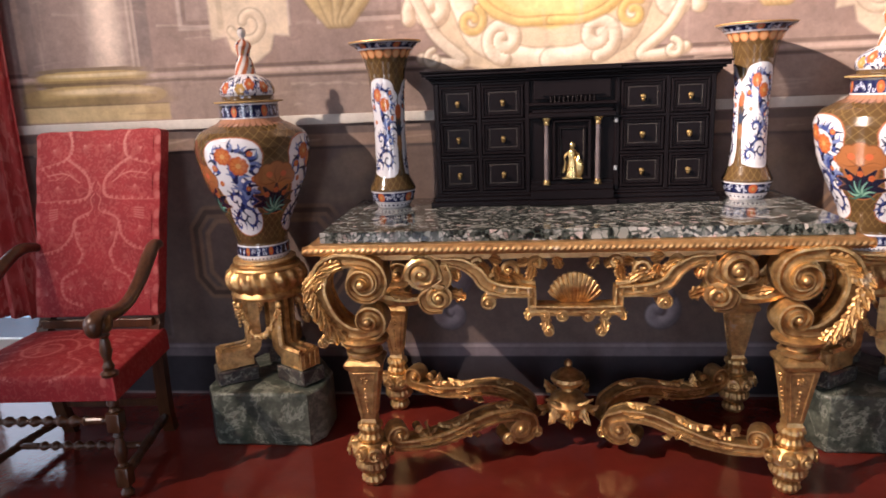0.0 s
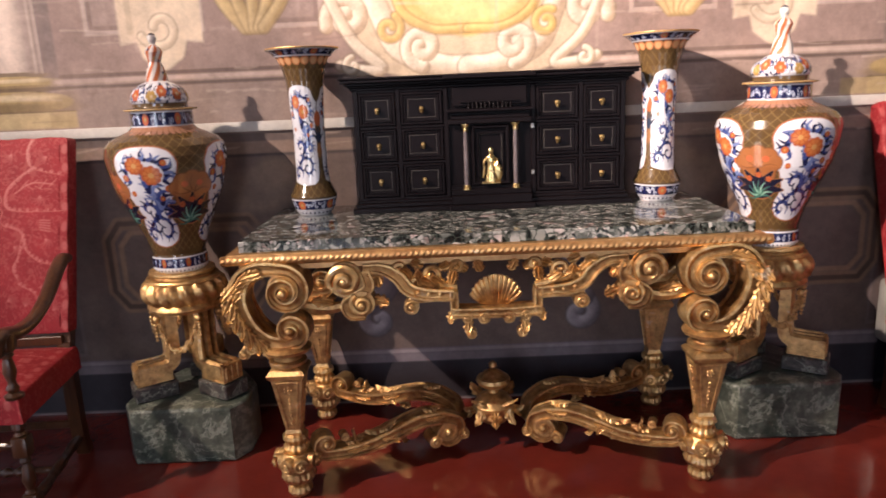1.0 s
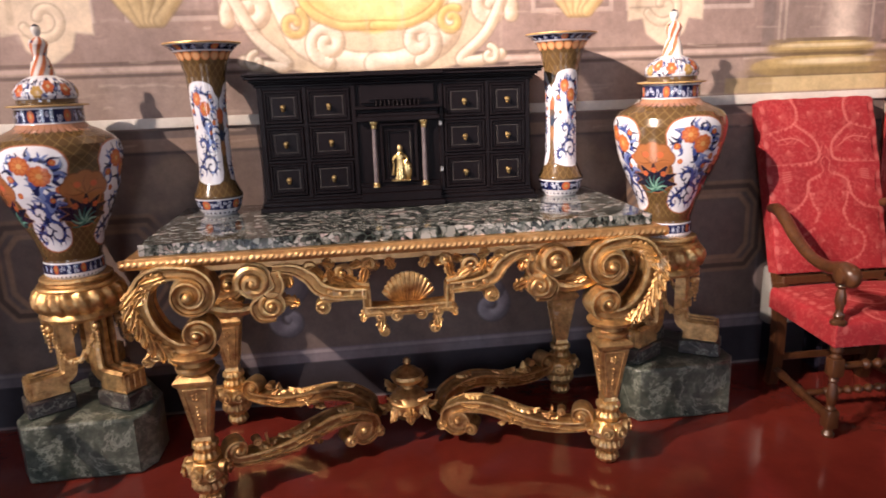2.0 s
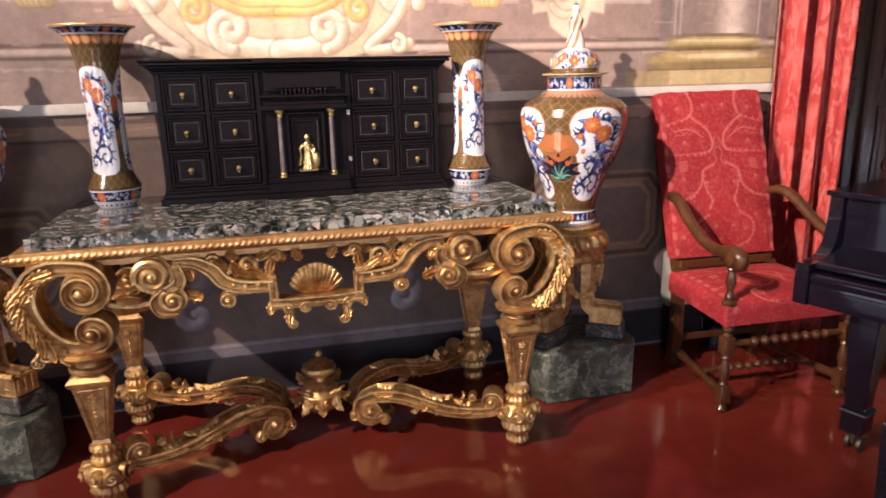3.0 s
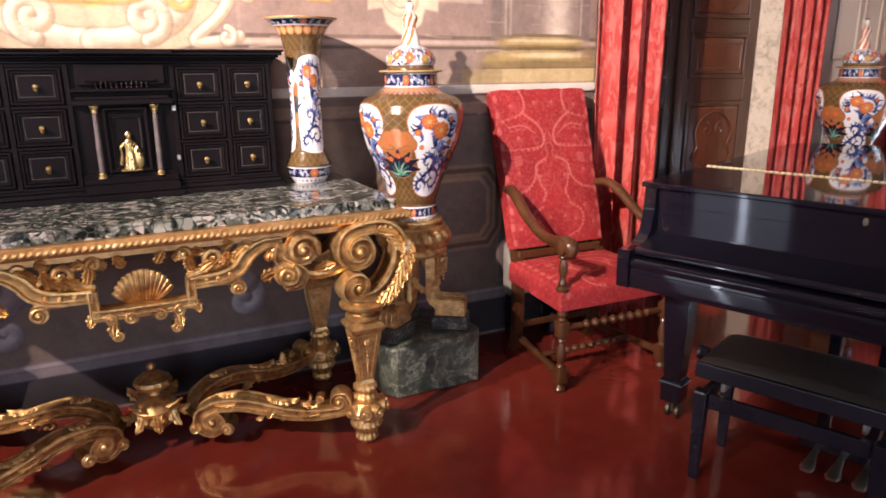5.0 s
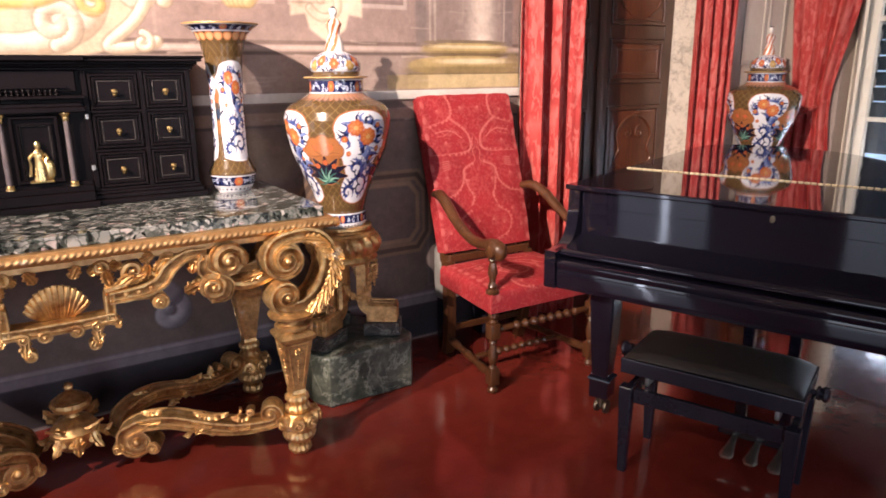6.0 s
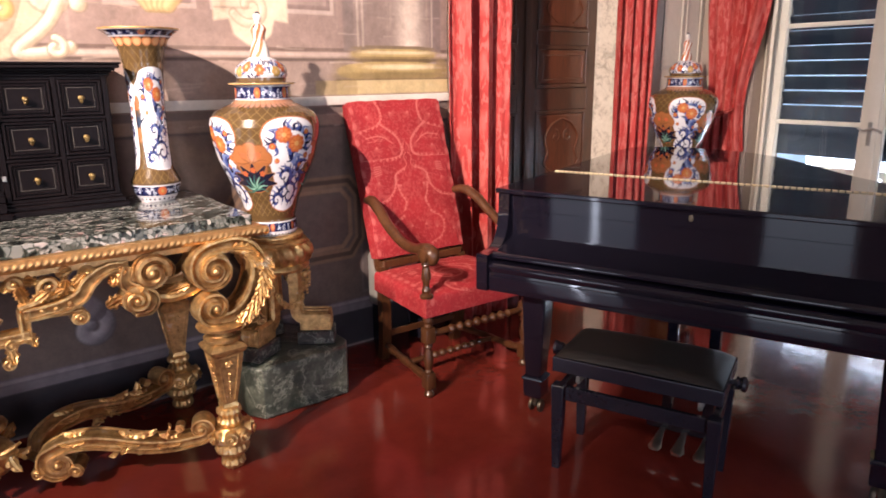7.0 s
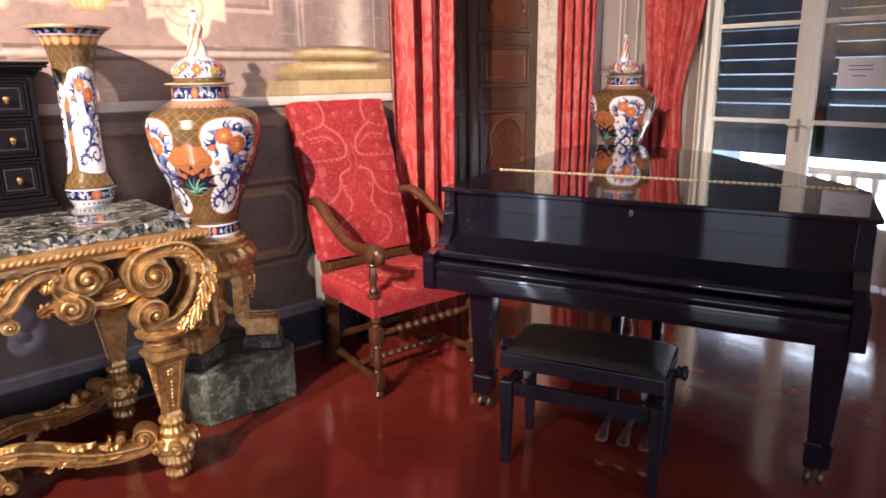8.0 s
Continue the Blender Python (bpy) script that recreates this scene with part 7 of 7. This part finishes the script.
# ---- dark carved door in the east doorway ----
def door():
    t = thing("double_door", pose(0, 3.25, 0), "dark walnut double door with carved raised panels", "door", kind="structure")
    x0, xm, x1 = RIGHT_END + 0.10, 3.50, DOOR_R
    rows = ((0.16, 0.62), (0.72, 1.23), (1.38, 1.67), (1.76, 2.28), (2.36, 2.62))
    for a, b in ((x0, xm - 0.004), (xm + 0.004, x1 - 0.002)):
        bm = bmesh.new()
        add_box(bm, a, b, 0.018, 0.05, 0.006, 2.72)
        st = 0.085
        add_box(bm, a, a + st, 0.0, 0.02, 0.006, 2.72, 0.003)
        add_box(bm, b - st, b, 0.0, 0.02, 0.006, 2.72, 0.003)
        z = 0.006
        for r0, r1 in rows + ((2.72, 2.72),):
            if r0 > z:
                add_box(bm, a + st, b - st, 0.0, 0.02, z, r0, 0.003)
            z = r1
        leaf = part("door_leaf", bm, DOORWOOD, t)
        for r0, r1 in rows:
            bm = bmesh.new()
            frame_ring(bm, a + st + 0.002, b - st - 0.002, r0 + 0.002, r1 - 0.002, 0.028, -0.010, 0.02)
            part("moulding", bm, DOORWOOD, leaf)
            bm = bmesh.new()
            vs = add_box(bm, a + st + 0.03, b - st - 0.03, -0.006, 0.02, r0 + 0.03, r1 - 0.03, 0.018, 2)
            cx, cz, w, h = (a + b) / 2, (r0 + r1) / 2, (b - a) / 2 - st - 0.06, (r1 - r0) / 2 - 0.06
            if h > 0.15:
                for s in (-1, 1):
                    add_sweep(bm, smooth_line([(cx, -0.010, cz + h), (cx + s * w * 0.5, -0.012, cz + h * 0.8), (cx + s * w * 0.85, -0.012, cz + h * 0.3), (cx + s * w * 0.7, -0.012, cz - h * 0.2), (cx + s * w * 0.9, -0.012, cz - h * 0.6), (cx + s * w * 0.4, -0.012, cz - h)], 5), 0.008, 6)
                for s in (-1, 1):
                    add_sweep(bm, [(q.x, -0.010, q.z) for q in spiral(cx + s * w * 0.30, cz + h * 0.35, w * 0.26, 0.006, 90, s * 1.2, 20)], 0.006, 6)
            else:
                frame_ring(bm, a + st + 0.058, b - st - 0.058, r0 + 0.058, r1 - 0.058, 0.014, -0.013, 0.0)
            part("door_panel", bm, DOORPANEL, leaf, "reddish carved raised panel")
    bm = bmesh.new()
    add_box(bm, xm - 0.03, xm + 0.03, -0.018, 0.0, 0.01, 2.70, 0.008, 2)
    part("centre_batten", bm, DOORWOOD, t)


door()
for nm, x0, x1, y0 in (("door_jamb_1", DOOR_R - 0.001, DOOR_R + 0.019, WALL - 0.012), ("door_jamb_2", RIGHT_END + 0.001, RIGHT_END + 0.03, WALL + 0.006)):
    slab(nm, x0, x1, y0, 3.30, 0, 2.75, JAMB, "pale mottled marble door jamb", "door frame")
slab("door_frame_front", DOOR_R + 0.020, DOOR_R + 0.16, WALL - 0.022, WALL - 0.001, 0, 2.9, JAMB, "pale mottled marble door surround", "door frame")
slab("wall_behind_door", RIGHT_END, DOOR_R, 3.32, 3.42, 0, 2.75, PLASTER, "plain wall closing the doorway")

# rail on the frescoed wall
bm = bmesh.new()
add_box(bm, LEFT_END, RIGHT_END, WALL - 0.014, WALL - 0.001, 1.335, 1.378, 0.004, 2)
tagged(part("dado_rail", bm, two_tone("chalky_white_rail", (0.50, 0.46, 0.42), (0.70, 0.66, 0.60), 4, 50, (0.7, 0.85), 0.0, 0.25)), "chalky off-white dado rail along the fresco", "trim", kind="structure")

# panel frame on the wall between the curtains
TAUPE = two_tone("taupe_panel_paint", (0.42, 0.37, 0.33), (0.52, 0.47, 0.42), 3, 40, (0.7, 0.85), 0.0, 0.2)
bm = bmesh.new()
for x0, x1 in ((4.66, 4.92), (4.95, 5.16)):
    for z0, z1 in ((0.15, 1.15), (1.50, 3.0)):
        add_box(bm, x0, x1, WALL - 0.012, WALL - 0.001, z0, z0 + 0.03)
        add_box(bm, x0, x1, WALL - 0.012, WALL - 0.001, z1 - 0.03, z1)
        add_box(bm, x0, x0 + 0.03, WALL - 0.012, WALL - 0.001, z0 + 0.03, z1 - 0.03)
        add_box(bm, x1 - 0.03, x1, WALL - 0.012, WALL - 0.001, z0 + 0.03, z1 - 0.03)
tagged(part("panel_trim", bm, TAUPE, smooth=False), "pale panel mouldings in the corner of the room", "trim", kind="structure")


# ---- tall window ----
def window():
    t = thing("window_1", pose(5.38, 0, 0), "tall cream-painted casement window with dark shutters outside", "window", kind="structure")
    y0, ym, y1 = WIN0 + 0.01, 1.785, WIN1 + 0.10
    bars = (0.42, 1.115, 1.80, 2.48)
    for a, b in ((y0, ym - 0.002), (ym + 0.002, y1)):
        bm = bmesh.new()
        for q0, q1 in ((a, a + 0.075), (b - 0.075, b)):
            add_box(bm, -0.025, 0.025, q0, q1, 0.03, 2.86, 0.006, 2)
        add_box(bm, -0.025, 0.025, a + 0.075, b - 0.075, 0.03, 0.42, 0.004)
        add_box(bm, -0.025, 0.025, a + 0.075, b - 0.075, 2.78, 2.86, 0.004)
        sash = part("casement", bm, WHITE_WOOD, t)
        for z in bars[1:]:
            bm = box(-0.018, 0.018, a + 0.075, b - 0.075, z - 0.016, z + 0.016, 0.005, 2)
            part("glazing_bar", bm, WHITE_WOOD, sash)
        zs = list(bars) + [2.78]
        for z0, z1 in zip(zs, zs[1:]):
            bm = box(-0.002, 0.002, a + 0.075, b - 0.075, z0 + 0.014, z1 - 0.014)
            pane = part("pane", bm, GLASS, sash, smooth=False)
            pane.visible_shadow = False
    bm = bmesh.new()
    add_box(bm, -0.045, -0.025, ym - 0.045, ym + 0.045, 0.03, 2.86, 0.008, 2)
    part("meeting_stile", bm, WHITE_WOOD, t)
    bm = bmesh.new()
    add_lathe(bm, [(0.012, 0), (0.012, 0.02), (0.007, 0.03)], 12, m=Matrix.Translation((-0.045, ym, 1.09)) @ Euler((0, radians(-90), 0)).to_matrix().to_4x4())
    add_sweep(bm, smooth_line([(-0.075, ym + 0.07, 1.10), (-0.078, ym + 0.03, 1.085), (-0.075, ym, 1.09), (-0.078, ym - 0.04, 1.098), (-0.075, ym - 0.085, 1.075)], 5), [0.008, 0.006, 0.010, 0.006, 0.009], 8)
    add_box(bm, -0.050, -0.045, ym - 0.014, ym + 0.014, 0.98, 1.14, 0.002)
    part("handle", bm, STEEL, t, "old metal window handle")
    for s, y in ((1, y1), (-1, y0)):
        bm = box(-0.06, 0.04, min(y, y + s * 0.05), max(y, y + s * 0.05), 0.0, 2.9, 0.006)
        part("window_frame", bm, WHITE_WOOD, t)
    # splayed reveal
    for s, y in ((1, WIN1), (-1, WIN0)):
        bm = bmesh.new()
        q = [(-0.195, y + s * 0.02), (-0.061, y + s * 0.115 if s > 0 else y - 0.02), (-0.061, y + s * 0.135), (-0.195, y + s * 0.045)]
        add_prism(bm, q if s < 0 else q[::-1], 0, 2.9)
        part("reveal", bm, WHITE_WOOD, t, smooth=False)
    bm = box(-0.0085, -0.0035, 1.27, 1.585, 1.352, 1.555)
    sheet = part("notice", bm, PAPER, t, "white printed paper notice on the glass")
    for z, w in ((1.50, 0.17), (1.475, 0.17), (1.435, 0.10)):
        bm = box(-0.0095, -0.0086, 1.46 - w / 2, 1.46 + w / 2 - 0.02, z - 0.003, z + 0.003)
        part("print_line", bm, INK, sheet)
    # louvred shutters outside, dropped to leave the lower part open
    for a, b in ((y0 - 0.30, ym - 0.001), (ym + 0.001, y1 + 0.30)):
        bm = bmesh.new()
        for q0, q1 in ((a, a + 0.06), (b - 0.06, b)):
            add_box(bm, 0.30, 0.335, q0, q1, 0.86, 2.88)
        add_box(bm, 0.30, 0.335, a, b, 0.84, 1.22)
        add_box(bm, 0.30, 0.335, a, b, 2.80, 2.88)
        sh = part("shutter", bm, SHUTTER, t)
        n = 14
        for i in range(n):
            z = 1.28 + i * 0.112
            bm = box(-0.073, 0.073, a + 0.052, b - 0.052, -0.003, 0.003)
            bmesh.ops.transform(bm, matrix=Matrix.Translation((0.318, 0, z)) @ Euler((0, radians(42), 0)).to_matrix().to_4x4(), verts=bm.verts)
            part("slat", bm, SHUTTER, sh, smooth=False)


window()
SKYGLOW = glow("bright_outdoors", (0.52, 0.70, 1.0), 1.4)
slab("backdrop_east", 7.4, 7.45, -2.0, 6.0, -1.5, 4.5, SKYGLOW, "bright hazy daylight beyond the window", "backdrop")
slab("balcony", X1 + 0.42, 6.6, WIN0 - 0.6, WIN1 + 0.6, -0.2, -0.02, JAMB, "pale stone balcony outside", "balcony")


def balustrade():
    t = thing("balustrade", pose(5.79, (WIN0 + WIN1) / 2, -0.02), "pale stone balustrade on the balcony outside the window", "balustrade")
    part("rail", box(-0.04, 0.04, -1.0, 1.0, 0.72, 0.775, 0.008, 2), JAMB, t)
    part("plinth", box(-0.04, 0.04, -1.0, 1.0, 0.0, 0.09, 0.006), JAMB, t)
    for i in range(14):
        bm = lathe([(0.030, 0.088), (0.030, 0.11), (0.018, 0.14), (0.034, 0.25), (0.036, 0.32), (0.020, 0.46), (0.016, 0.60), (0.026, 0.66), (0.030, 0.70), (0.030, 0.722)], 14, m=Matrix.Translation((0, -0.91 + 0.14 * i, 0)))
        part("baluster", bm, JAMB, t)


balustrade()
slab("backdrop_west", -5.4, -1.2, 5.2, 5.25, -1.0, 4.0, SKYGLOW, "bright hazy daylight beyond the doorway", "backdrop")


def french_window():
    t = thing("window_2", pose(0, 3.34, 0), "glazed french window in the bright west doorway", "window", kind="structure")
    xs = (-3.86, -3.14, LEFT_END - 0.0)
    for a, b in zip(xs, xs[1:]):
        bm = bmesh.new()
        add_box(bm, a + 0.002, a + 0.08, -0.02, 0.02, 0.01, 2.6, 0.004)
        add_box(bm, b - 0.08, b - 0.002, -0.02, 0.02, 0.01, 2.6, 0.004)
        for z in (0.02, 0.70, 1.40, 2.50):
            add_box(bm, a + 0.08, b - 0.08, -0.015, 0.015, z, z + (0.16 if z < 0.1 else 0.05), 0.004)
        part("casement", bm, WHITE_WOOD, t)


french_window()
